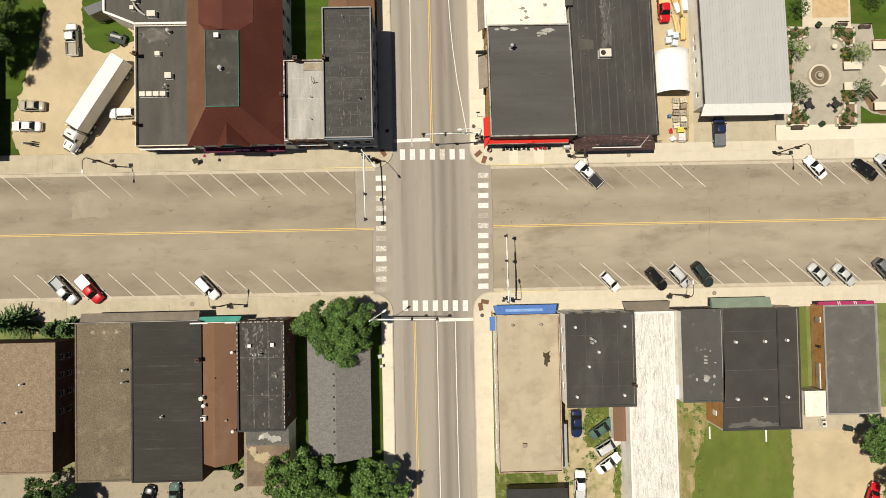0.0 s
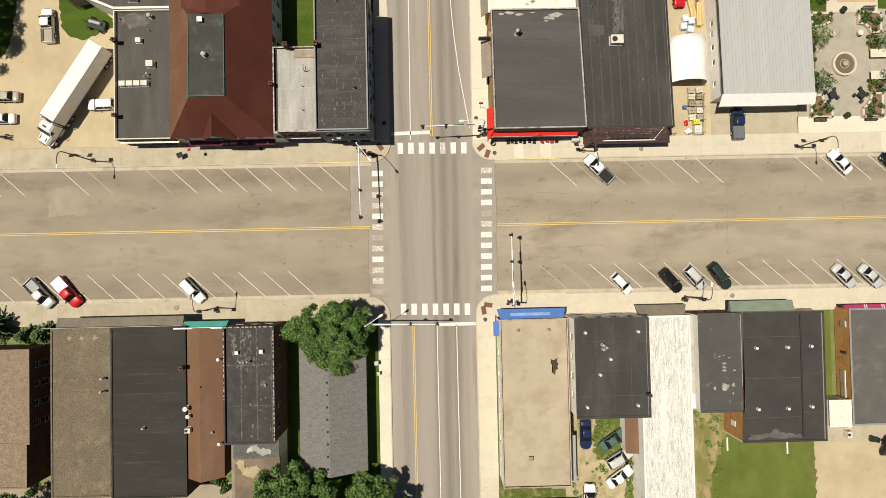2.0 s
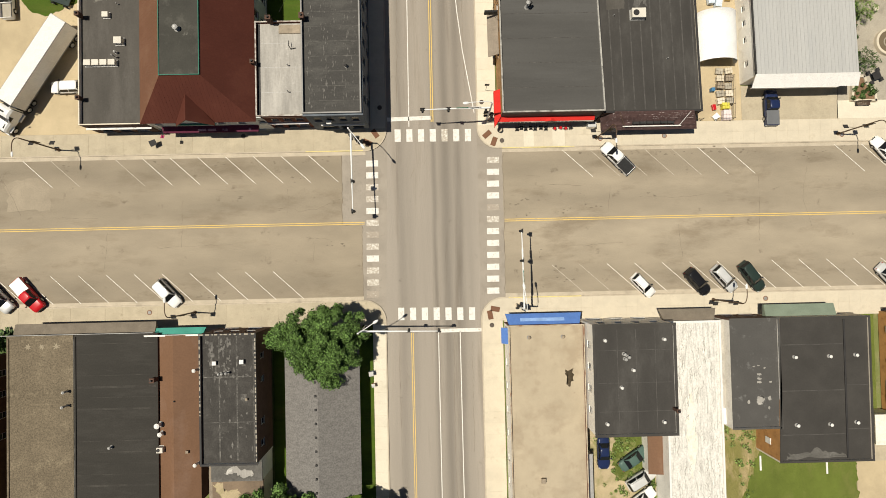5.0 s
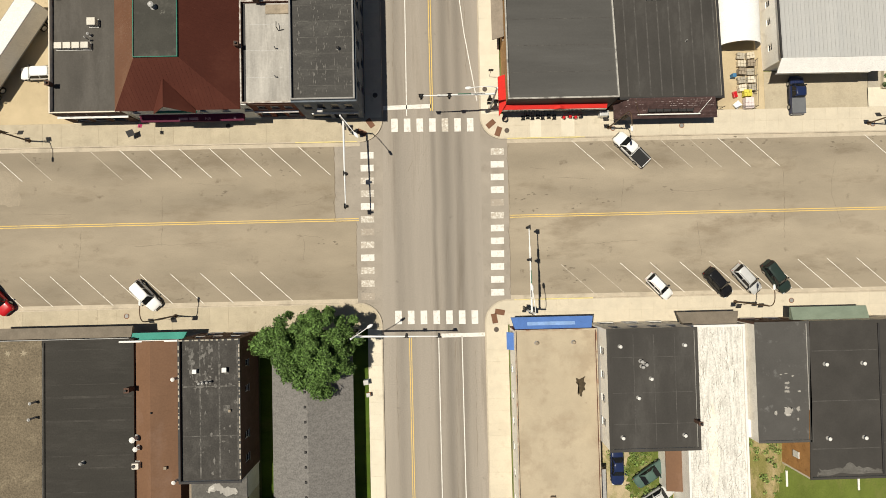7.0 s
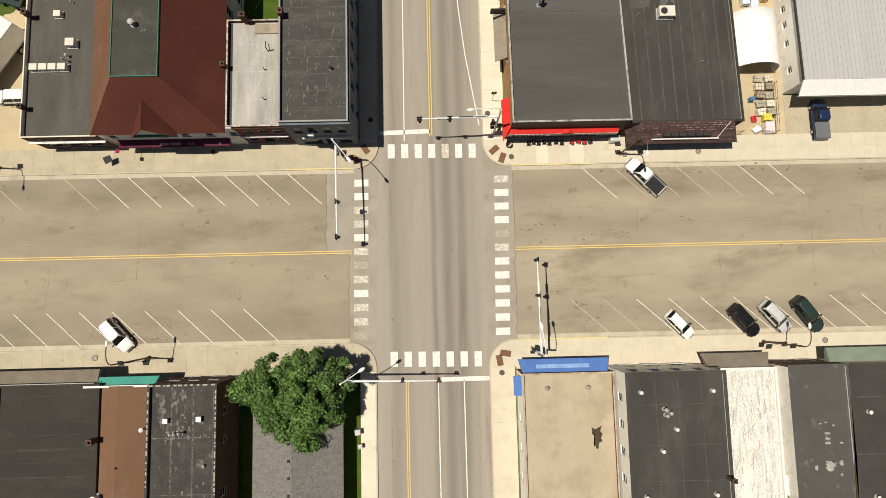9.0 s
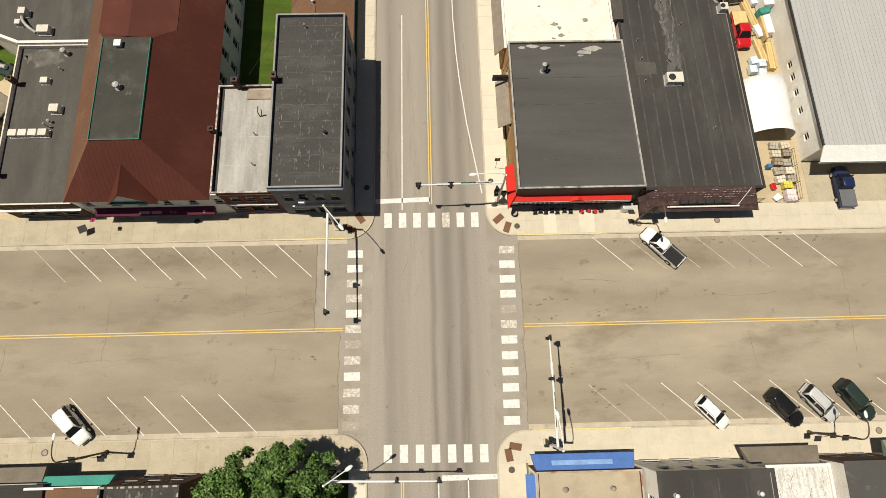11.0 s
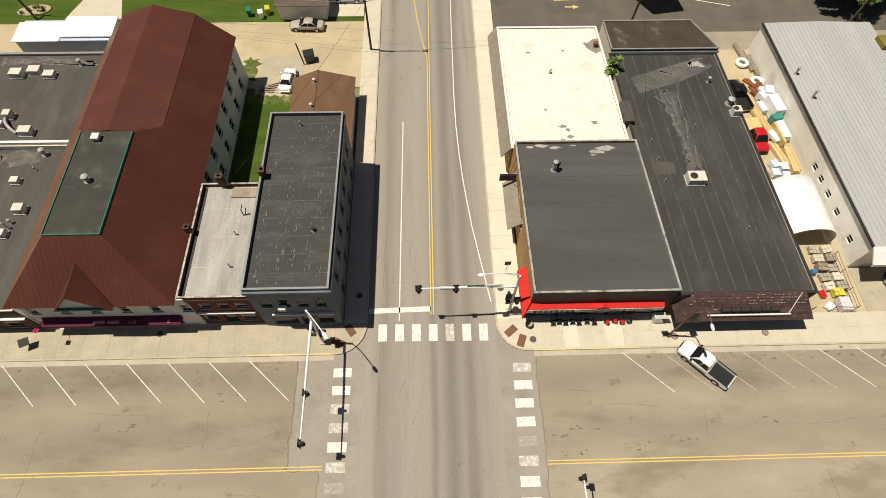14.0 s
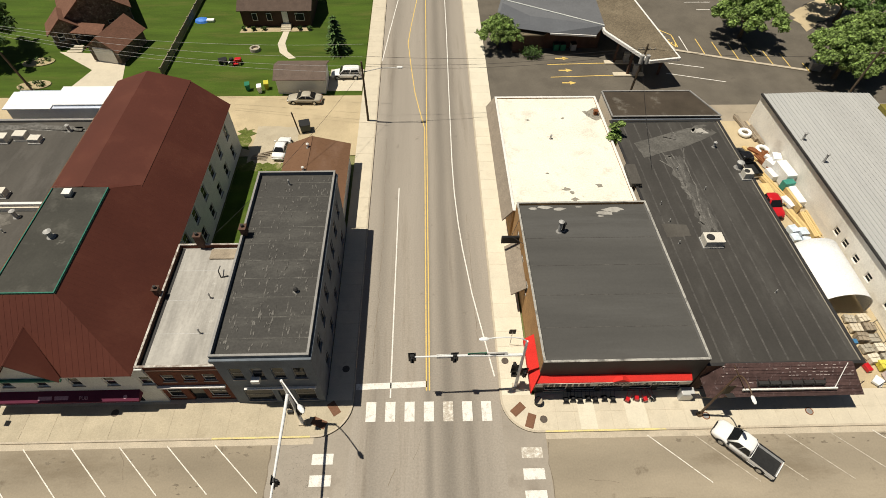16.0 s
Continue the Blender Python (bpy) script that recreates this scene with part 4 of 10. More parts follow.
add(shed, part("wall", cbox(-48.8, -37.7, 47.0, 50.6, 0, 4.9), M_PALEBLUE, shed))
bm = B()
slab(bm, [(-49.1, 46.8, 5.0), (-43.6, 46.8, 5.0), (-43.6, 50.0, 5.15), (-49.1, 50.0, 5.15)], 0.12)
slab(bm, [(-43.55, 47.4, 5.15), (-37.5, 47.4, 5.15), (-37.5, 50.8, 5.3), (-43.55, 50.8, 5.3)], 0.12)
add(shed, part("roof", bm, M_TARP, shed))

# the pub: hipped red roof with a flat deck, a front gable, a raised rear roof
PX0, PX1, PY0, PY1, EZ, DZ = -36.9, -22.3, 12.3, 46.0, 6.0, 10.6
DX0, DX1, DY0, DY1 = -32.1, -27.4, 16.85, 27.8
pub = thing("pub_building", "large pub with red metal hipped roof and pale siding", "building", -29.6, 29)
we = []
for k in range(6):
    y = 26.4 + k * 3.2
    we += [(y, y + 1.0, 1.0, 2.6), (y, y + 1.0, 3.7, 5.3)]
fw = [(-36.2 + 2.72 * k, -35.3 + 2.72 * k, 3.5, 4.85) for k in range(6)]
for side, spec, hl, out in (("x", (PX0 + 0.3, PX1 - 0.3, PY0 + 0.5, PY0 + 0.8), fw, -1), ("x", (PX0 + 0.3, PX1 - 0.3, PY1 - 0.8, PY1 - 0.5), [], 1),
                            ("y", (PY0 + 0.8, PY1 - 0.8, PX0 + 0.3, PX0 + 0.6), [], -1), ("y", (PY0 + 0.8, PY1 - 0.8, PX1 - 0.6, PX1 - 0.3), we, 1)):
    add(pub, part("wall", wall(B(), side, *spec, 0, EZ - 0.02, hl), M_SIDING, pub))
    for h in hl:
        w = window(pub, side, spec[2] if out < 0 else spec[3], *h, M_WHITETRIM, out)
        add(pub, w)
E_, W_ = PX1, PX0
BX, BZ, YBR = 25.7, 9.07, 29.75  # break of the rear gambrel
faces = {"front": [(W_, PY0, EZ), (E_, PY0, EZ), (DX1, DY0, DZ), (DX0, DY0, DZ)],
         "west": [(W_, PY1, EZ), (W_, PY0, EZ), (DX0, DY0, DZ), (DX0, DY1, DZ), (-33.7, YBR, BZ), (-33.7, PY1, BZ)],
         "east": [(E_, PY0, EZ), (E_, PY1, EZ), (-BX, PY1, BZ), (-BX, YBR, BZ), (DX1, DY1, DZ), (DX1, DY0, DZ)],
         "upper_east": [(-BX - 0.02, YBR - 0.3, BZ + 0.05), (-BX - 0.02, PY1 + 0.1, BZ + 0.05), (-29.7, PY1 - 0.4, 10.68), (-29.7, 28.0, 10.68)],
         "upper_west": [(-33.72, PY1 + 0.1, BZ + 0.05), (-33.72, YBR - 0.3, BZ + 0.05), (-29.7, 28.0, 10.68), (-29.7, PY1 - 0.4, 10.68)]}
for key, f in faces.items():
    rp = add(pub, part("roof_slope", slab(B(), f, 0.14), M_RED_PALE if key == "west" else M_RED, pub))
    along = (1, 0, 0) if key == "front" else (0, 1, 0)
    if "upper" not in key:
        ribs(rp, M_RED_PALE if key == "west" else M_RED, f, along, 0.46, 0.04, 0.012 if key == "front" else 0.005)
bm = B()
loft(bm, [[(x, y, z) for x, z in ((W_ + 0.6, EZ - 0.1), (E_ - 0.6, EZ - 0.1), (-BX - 0.3, BZ - 0.2), (-29.7, 10.45), (-33.4, BZ - 0.2))] for y in (PY1 - 0.8, PY1 - 0.55)])
add(pub, part("gable_wall", bm, M_SIDING, pub))
for s_ in (1, -1):
    x0, x1 = (DX1, -BX) if s_ > 0 else (DX0, -33.7)
    add(pub, part("roof_slope", slab(B(), [(x0, DY1, DZ), (x1, YBR, BZ + 0.02), (-29.7, 28.05, 10.66)], 0.08), M_RED, pub))
add(pub, part("deck", cbox(DX0, DX1, DY0, DY1 + 0.1, DZ - 0.2, DZ + 0.02), M_DECKROOF, pub, "gray flat roof deck"))
for a in ((DX0 - 0.06, DX1 + 0.06, DY0 - 0.06, DY0 + 0.03), (DX0 - 0.06, DX0 + 0.03, DY0 + 0.03, DY1), (DX1 - 0.03, DX1 + 0.06, DY0 + 0.03, DY1)):
    add(pub, part("deck_trim", softbox(*a, DZ - 0.1, DZ + 0.12, 0.02), M_GREENTRIM, pub, "green metal edge trim"))
# front gable
GX, GY, GZ, GW = -29.9, 12.2, 8.85, 2.5
yb = PY0 + (GZ - EZ) / (DZ - EZ) * (DY0 - PY0)
for s in (-1, 1):
    add(pub, part("roof_slope", slab(B(), [(GX, GY - 0.3, GZ), (GX, yb, GZ), (GX + s * GW, PY0 - 0.1, EZ + 0.06), (GX + s * GW, GY - 0.3, EZ + 0.06)], 0.1), M_RED, pub))
bm = B()
loft(bm, [[(GX - GW + 0.25, y, EZ), (GX + GW - 0.25, y, EZ), (GX, y, GZ - 0.2)] for y in (GY + 0.02, GY + 0.2)])
add(pub, part("front_gable", bm, M_SIDING, pub))
add(pub, part("gable_band", softbox(GX - GW, GX + GW, GY - 0.22, GY + 0.02, EZ - 0.12, EZ + 0.1, 0.03), M_GREENTRIM, pub, "green trim under the front gable"))


def awning(parent, x0, x1, y_wall, y_out, z_top, z_low, material, drop=0.3, label="", name="awning", inset=0.0):
    """A sloped canopy off a wall, with a hanging front and closed ends; y_out may lie on either side."""
    bm = B()
    s = -1 if y_out < y_wall else 1
    slab(bm, [(x0 + inset, y_wall, z_top), (x1 - inset, y_wall, z_top), (x1, y_out, z_low), (x0, y_out, z_low)], 0.05)
    box(bm, x0, x1, min(y_out, y_out - s * 0.05), max(y_out, y_out - s * 0.05), z_low - drop, z_low - 0.03)
    for x in (x0, x1 - 0.04):
        xi = x + (inset if x == x0 else -inset)
        loft(bm, [[(xi, y_wall, z_top - 0.06), (x, y_out, z_low - 0.06), (x, y_out, z_low - drop), (xi, y_wall, z_low - drop)], [(xi + 0.04, y_wall, z_top - 0.06), (x + 0.04, y_out, z_low - 0.06), (x + 0.04, y_out, z_low - drop), (xi + 0.04, y_wall, z_low - drop)]])
    return add(parent, part(name, bm, material, parent, label))


awning(pub, -35.9, -23.2, PY0 + 0.5, PY0 - 0.3, 2.66, 2.26, M_MAROON, 0.25, "maroon canvas pub awning")
for u in row(-35.8, -23, 4, 2.0, 0.6, 2.3):
    add(pub, part("shop_window", cbox(u[0], u[1], PY0 + 0.44, PY0 + 0.49, u[2], u[3]), M_GLASS, pub))

brickshop = flat_building("brick_shop", "narrow red brick shop with silver-coated roof", -22.25, -15.95, 12.95, 25.1, 6.1, {"s": M_BRICK, "n": M_BRICK, "w": M_BRICK_DK, "e": M_BRICK}, M_ROOF_SILVER, mat("chipped_coping", (0.50, 0.47, 0.42), 0.8, 0.25, 1.5, 9, 0.3, stain=(0.16, 0.10, 0.075), stain_amount=0.7, stain_scale=1.3, fine_var=0.3), parapet=0.4, thick=0.15, cope=0.02,
                          openings={"s": [(-20.9, -19.9, 3.7, 4.8), (-19.3, -18.3, 3.7, 4.8), (-17.7, -16.7, 3.7, 4.8), (-21.4, -20.2, 0.8, 2.5), (-19.6, -18.4, 0.12, 2.4), (-18.0, -16.6, 0.8, 2.5)]})
# one black strip paints both the tar flashing and its shadow
add(brickshop, part("tar_flashing", cbox(-22.09, -21.72, 13.12, 24.9, 5.7, 5.712), M_DARKTRIM, brickshop, "black strip for the tar flashing and its shadow along the parapet"))
for y in (16.1, 19.3, 22.4):
    add(brickshop, part("roof_seam", cbox(-21.6, -16.2, y - 0.02, y + 0.02, 5.7, 5.707), M_GALV, brickshop))
add(brickshop, part("brick_course", softbox(-22.25, -15.96, 12.86, 12.949, 5.5, 5.66, 0.01), M_BRICK_DK, brickshop))
add(brickshop, part("shop_cornice", softbox(-21.7, -16.3, 12.7, 12.949, 2.75, 2.95, 0.02), M_WHITETRIM, brickshop, "chipped pale ledge over the shop front"))
corner = flat_building("corner_brick_building", "tall blue-gray painted brick corner building, dark roof", -15.85, -8.6, 12.55, 32.05, 8.4, M_BLUEGRAY, M_ROOF_D, M_COPING, parapet=0.35, cope=0.02, thick=0.16,
                       openings={"s": row(-15.4, -9.0, 4, 0.95, 4.6, 6.4) + [(-14.9, -12.6, 0.6, 2.7), (-12.2, -11.2, 0.12, 2.5), (-10.8, -9.2, 0.6, 2.7)],
                                 "e": row(14, 31, 7, 0.95, 4.6, 6.4) + row(14, 31, 5, 1.0, 1.0, 2.5)}, frame_mat=M_COPING)
for k in range(10):
    y = 14.2 + 1.85 * k
    add(corner, part("roof_seam", cbox(-15.6, -8.85, y - 0.05, y + 0.05, 8.05, 8.056), M_SCUFF_SOFT, corner))
rg = np.random.default_rng(404)
bm = B()
for k in range(280):
    x, y = rg.choice((-14.9, -13.1, -12.0, -10.6, -9.5)) + rg.normal() * 0.28, rg.uniform(13.2, 31.4)
    a, b = rg.uniform(0.02, 0.07), rg.uniform(0.06, 0.32)
    prism(bm, [(x + a * rg.uniform(0.4, 1.5) * math.cos(q), y + b * rg.uniform(0.4, 1.5) * math.sin(q)) for q in (2 * math.pi * j / 9 for j in range(9))], 8.051, 8.06 + 0.0001 * k)
tagged(add(corner, part("worn_coating", bm, M_PATCH_PALE, corner)), "pale scuffs where the coating has worn", kind="stuff")
add(corner, part("cornice", softbox(-15.9, -8.42, 12.32, 12.54, 7.7, 8.1, 0.05), M_BLUEGRAY, corner))
add(corner, part("cornice", softbox(-8.59, -8.42, 12.55, 32.0, 7.7, 8.1, 0.05), M_BLUEGRAY, corner))
add(corner, part("sign_band", softbox(-14.6, -8.9, 12.28, 12.5, 3.2, 3.32, 0.02), M_WHITETRIM, corner, "white ledge over the shop front"))

add(corner, part("window_air_conditioner", softbox(-13.6, -12.95, 12.1, 12.56, 4.62, 5.05, 0.03), M_WHITETRIM, corner, "white window air conditioner"))

# low brown-roofed building behind the corner
low = thing("brown_roof_house", "low house with brown metal gable roof", "house", -12.4, 37)
X0, X1, Y0, Y1, RXX = -15.9, -8.6, 32.1, 42.3, -12.9
add(low, part("wall", prism(B(), [(X0 + 0.3, Y0 + 0.05), (X1 - 0.3, Y0 + 0.05), (X1 - 0.3, Y1 - 0.5), (X0 + 0.3, Y1 - 0.5)], 0, 2.85), M_SIDING, low))
for f in ([(RXX, Y0, 4.2), (RXX, Y1 + 0.2, 4.2), (X1, Y1 + 0.2, 3.05), (X1, Y0, 3.05)], [(RXX, Y1 + 0.2, 4.2), (RXX, Y0, 4.2), (X0, Y0, 3.0), (X0, Y1 + 0.2, 3.0)]):
    rp = add(low, part("roof_slope", slab(B(), f, 0.12), M_BROWNMETAL, low))
    ribs(rp, M_BROWNMETAL, f, (0, 1, 0), 0.9, 0.03, 0.008)
add(low, part("ridge_cap", softbox(RXX - 0.12, RXX + 0.12, Y0, Y1 + 0.2, 4.17, 4.24, 0.02), M_BROWNMETAL, low))
bm = B()
loft(bm, [[(X0 + 0.3, y, 3.0), (X1 - 0.3, y, 3.0), (RXX, y, 4.05)] for y in (Y1 - 0.7, Y1 - 0.52)])
add(low, part("gable", bm, M_WOODOLD, low))

hardware = flat_building("hardware_store", "hardware store with dark gray roof and red awning", 9.1, 22.3, 12.95, 30.2, 5.7, {"s": M_DARKTRIM, "n": M_BRICK_TAN, "w": M_BRICK_TAN, "e": M_COPING}, M_ROOF_HW, mat("dull_coping", (0.36, 0.345, 0.31), 0.6, 0.25, 1.5, 9, 0.1, stain=(0.07, 0.065, 0.06), stain_amount=0.4, stain_scale=0.9), parapet=0.25, thick=0.16,
                         openings={"s": row(9.6, 21.8, 5, 1.9, 0.5, 2.4), "w": row(20, 29, 3, 1.0, 3.2, 4.4)}, cope=0.03)
awning(hardware, 8.75, 21.6, 12.95, 12.42, 3.42, 3.12, M_REDAWN, 0.1, "bright red canvas awning")
add(hardware, part("valance", softbox(8.75, 21.6, 12.37, 12.41, 2.47, 3.06, 0.008), mat("valance_gray", (0.62, 0.57, 0.5), 0.7), hardware, "dusty gray valance with black lettering"))
bm = B()
slab(bm, [(9.1, 13.0, 3.75), (9.1, 16.6, 3.75), (8.35, 16.6, 3.0), (8.35, 11.8, 3.0)], 0.05)
box(bm, 8.33, 8.38, 11.8, 16.6, 2.45, 2.97)
add(hardware, part("awning", bm, M_REDAWN, hardware, "red side awning"))
bm = B()
loft(bm, [[(15.05, y, 3.16), (16.45, y, 3.16), (15.75, y, 3.62)] for y in (12.36, 12.75)])
add(hardware, part("awning_peak", bm, M_REDAWN, hardware, "small red peak over the entrance"))
add(hardware, part("side_canopy", slab(B(), [(9.08, 21.2, 4.0), (9.08, 26.9, 4.0), (7.75, 26.9, 2.95), (7.75, 21.2, 2.95)], 0.1), M_TAUPE, hardware, "taupe shingled side canopy"))
for i, y in enumerate((16.2, 19.4, 22.6, 25.8)):
    add(hardware, part("roof_seam", cbox(9.5, 21.9, y - 0.04, y + 0.04, 5.45, 5.457), M_SEAM, hardware))

whiteshop = flat_building("white_roof_shop", "long shop with bright white coated flat roof", 8.9, 22.1, 30.35, 49.3, 4.4, M_BRICK_TAN, M_ROOF_WHITE, M_WHITETRIM, parapet=0.1, cope=0.05)
add(whiteshop, part("side_mansard", slab(B(), [(8.86, 30.4, 4.3), (8.86, 49.5, 4.3), (7.9, 49.5, 2.9), (7.9, 30.4, 2.9)], 0.12), M_TAUPE, whiteshop, "taupe shingled skirt along the side"))

store = flat_building("long_store", "long store with seamed black membrane roof", 22.5, 35.4, 13.0, 44.4, 4.5, {"s": M_BRICK_DK, "n": M_BLOCK, "w": M_BLOCK, "e": M_BLOCK}, M_ROOF_DK, M_DARKTRIM, parapet=0.12, cope=0.05,
                      openings={"s": row(23.2, 34.8, 5, 1.9, 0.5, 2.3)})
for k in range(9):
    x = 23.9 + 1.36 * k
    add(store, part("roof_seam", cbox(x - 0.08, x + 0.08, 13.4, 44.0, 4.378, 4.386), M_SEAM, store))
# shake-covered front canopy, in courses
canopy = add(store, part("front_canopy", slab(B(), [(23.9, 13.0, 4.75), (34.2, 13.0, 4.75), (35.5, 11.15, 2.6), (22.55, 11.15, 2.6)], 0.12), M_SHAKE, store, "maroon wood-shake front canopy"))
for j in range(10):
    f0, f1 = j / 10, (j + 1) / 10 + 0.02
    p = lambda f, s: (22.55 + 1.35 * f if s < 0 else 35.5 - 1.3 * f, 11.15 + 1.85 * f, 2.6 + 2.15 * f)
    q0, q1, q2, q3 = p(f0, -1), p(f0, 1), p(min(f1, 1), 1), p(min(f1, 1), -1)
    up = Vector((0, -0.76, 0.65))
    part("shake_course", slab(B(), [Vector(q0) + up * 0.06, Vector(q1) + up * 0.06, Vector(q2) + up * 0.012, Vector(q3) + up * 0.012], 0.05), M_SHAKE, canopy)
rg = np.random.default_rng(66)
bm = B()
for j in range(3, 10):
    for k in range(34):
        if rg.uniform() < (0.5 if 5 < j and k > 17 else 0.12 if j > 5 else 0.05):
            f, x = (j + 0.25) / 10, 23.6 + 0.32 * k
            z = 2.6 + 2.15 * f
            box(bm, x, x + rg.uniform(0.12, 0.3), 11.15 + 1.85 * f - 0.05, 11.15 + 1.85 * f + 0.02, z - 0.02, z + 0.06)
part("bleached_shakes", bm, mat("bleached_shake", (0.36, 0.30, 0.28), 0.9, 0.2, 3.0, 9, 0.3), canopy, "bleached pale shakes")
for s in (-1, 1):
    xa, xb = (22.55, 23.9) if s < 0 else (35.5, 34.2)
    bm = B()
    slab(bm, [(xa, 11.15, 2.58), (xb, 13.0, 4.73), (xa, 13.0, 2.58)], 0.08)
    add(store, part("canopy_end", bm, M_SHAKE, store))
add(store, part("soffit", cbox(22.75, 35.3, 11.25, 12.98, 2.4, 2.5), M_DARKTRIM, store))
rearshop = thing("rear_annex", "low annex with dark brown flat roof", "building", 28, 47.8)
PTS = [(21.9, 44.75), (34.75, 44.75), (32.6, 49.75), (21.7, 49.75)]
add(rearshop, part("wall", prism(B(), PTS, 0, 4.6), M_BLOCK, rearshop))
add(rearshop, part("roof", prism(B(), PTS, 4.61, 4.8), mat("brown_tar_roof", (0.060, 0.047, 0.034), 0.85, 0.2, 0.4, 6, 0.3, stain=(0.2, 0.18, 0.15), stain_amount=0.2), rearshop))
add(rearshop, part("fascia", softbox(21.9, 34.8, 44.58, 44.73, 4.2, 4.62, 0.02), M_DARKTRIM, rearshop, "black roof edge fascia"))
add(rearshop, part("gutter", softbox(21.85, 34.85, 44.43, 44.575, 4.42, 4.62, 0.03), mat("blue_gray_gutter", (0.16, 0.18, 0.21), 0.4, 0.1), rearshop, "blue-gray roof edge gutter"))
for (a, b), (c, d) in zip(PTS, PTS[1:] + PTS[:1]):
    e = Vector((c - a, d - b, 0)).normalized() * 0.09
    add(rearshop, part("coping", prism(B(), [(a - e.y, b + e.x), (a + e.y, b - e.x), (c + e.y, d - e.x), (c - e.y, d + e.x)], 4.79, 4.9), M_COPING, rearshop))

# metal-roofed hall
hall = thing("metal_roof_hall", "block-walled hall with ribbed gray metal roof", "building", 48.8, 32)
HX0, HX1, HY0, HY1 = 42.85, 56.5, 17.75, 49.9
FY = 16.2
wins = [(y - 0.42, y + 0.42, 1.4, 2.2) for y in (20.05, 23.35, 25.65, 27.65, 29.3)]
add(hall, part("wall", wall(B(), "y", HY0, HY1, HX0 + 0.15, HX0 + 0.45, 0, 4.12, wins), M_STUCCO, hall))
for h in wins:
    add(hall, window(hall, "y", HX0 + 0.15, *h, M_STUCCO, -1, sill=False))
add(hall, part("wall", cbox(HX1 - 0.45, HX1 - 0.15, HY0, HY1, 0, 4.12), M_BLOCK, hall))
for y in (HY0, HY1 - 0.3):
    add(hall, part("wall", cbox(HX0 + 0.45, HX1 - 0.45, y, y + 0.3, 0, 4.12), M_STUCCO, hall))
mid = (HX0 + HX1) / 2
for s in (-1, 1):
    xe = HX0 if s < 0 else HX1
    bm = B()
    f = [(mid, HY0, 4.4), (mid, HY1, 4.4), (xe, HY1, 4.2), (xe, HY0, 4.2)]
    slab(bm, f, 0.08)
    rp = add(hall, part("roof_slope", bm, M_STEEL, hall))
    for k in range(14):
        fx = (k + 0.5) / 14
        xx, zz = mid + (xe - mid) * fx, 4.4 - 0.2 * fx
        part("roof_rib", cbox(xx - 0.07, xx + 0.07, HY0, HY1, zz - 0.02, zz + 0.045), M_STEEL, rp)
add(hall, part("edge_trim", softbox(HX0 - 0.12, HX0 + 0.06, HY0, HY1, 4.08, 4.32, 0.03), M_DARKTRIM, hall, "dark eave trim"))
add(hall, part("front_fascia", slab(B(), [(HX0 - 0.1, HY0 - 0.01, 4.36), (HX1 + 0.1, HY0 - 0.01, 4.36), (HX1 + 0.3, FY, 3.6), (HX0 - 0.3, FY, 3.6)], 0.12), M_WHITETRIM, hall, "white sloping front fascia"))
add(hall, part("front_band", cbox(HX0 - 0.3, HX1 - 2.4, FY - 0.08, FY, 3.2, 3.62), M_WHITETRIM, hall))
add(hall, part("rear_beam", softbox(55.7, 56.9, 44.8, 46.8, 4.25, 4.85, 0.05), mat("olive_paint", (0.2, 0.17, 0.04), 0.6), hall))

skew(hall, 40, 60, 17, -0.024, -0.024)
skew(store, 8.9, 22, 13, -0.01, -0.03)
skew(hardware, 8.9, 22, 13, -0.01, -0.04)
skew(whiteshop, 8.9, 22, 13, -0.01, -0.035)

# ---- buildings south of the main street ----
cornershop = flat_building("blue_awning_shop", "corner shop with sandy gravel roof and blue awning", 9.3, 19.05, -38.4, -14.4, 4.6, {"s": M_BRICK, "n": M_BRICK, "w": M_STUCCO, "e": M_BRICK}, M_ROOF_TAN, mat("rusty_coping", (0.43, 0.36, 0.265), 0.75, 0.15, 1.5, 9, 0.2, stain=(0.24, 0.115, 0.065), stain_amount=0.5, stain_scale=0.7), parapet=0.3, thick=0.12,
                           openings={"n": row(9.8, 18.8, 3, 2.0, 0.6, 2.5), "w": row(-37, -18, 6, 0.9, 1.2, 2.4)}, cope=0.03)
awning(cornershop, 9.1, 19.1, -14.4, -13.05, 3.7, 3.0, M_BLUEAWN, 0.35, "blue canvas awning", inset=0.4)
add(cornershop, part("awning_sign_bar", slab(B(), [(11.0, -14.0, 3.505), (16.8, -14.0, 3.505), (16.8, -13.6, 3.297), (11.0, -13.6, 3.297)], 0.008), mat("pale_blue_lettering", (0.24, 0.38, 0.66), 0.7), cornershop, "pale blue bar in place of lettering"))
add(cornershop, part("awning", slab(B(), [(9.28, -16.9, 3.6), (9.28, -14.8, 3.6), (8.5, -14.8, 3.0), (8.5, -16.9, 3.0)], 0.06), M_BLUEAWN, cornershop, "small blue side awning"))
twostorey = flat_building("two_storey_shop", "two-storey white stucco shop with black roof", 19.3, 29.4, -27.8, -14.2, 7.8, M_STUCCO, M_ROOF_DK, M_ROOF_DK, parapet=0.12,
                          openings={"w": row(-26.5, -15.5, 4, 0.9, 4.9, 6.3), "n": row(19.8, 29, 4, 1.0, 4.8, 6.4) + row(19.8, 29, 3, 1.9, 0.6, 2.5)}, cope=0.12)
for a in ((22.2, 22.28), (24.5, 24.6), (26.9, 26.98)):
    add(twostorey, part("roof_seam", cbox(*a, -27.2, -14.8, 7.68, 7.687), M_SEAM, twostorey))
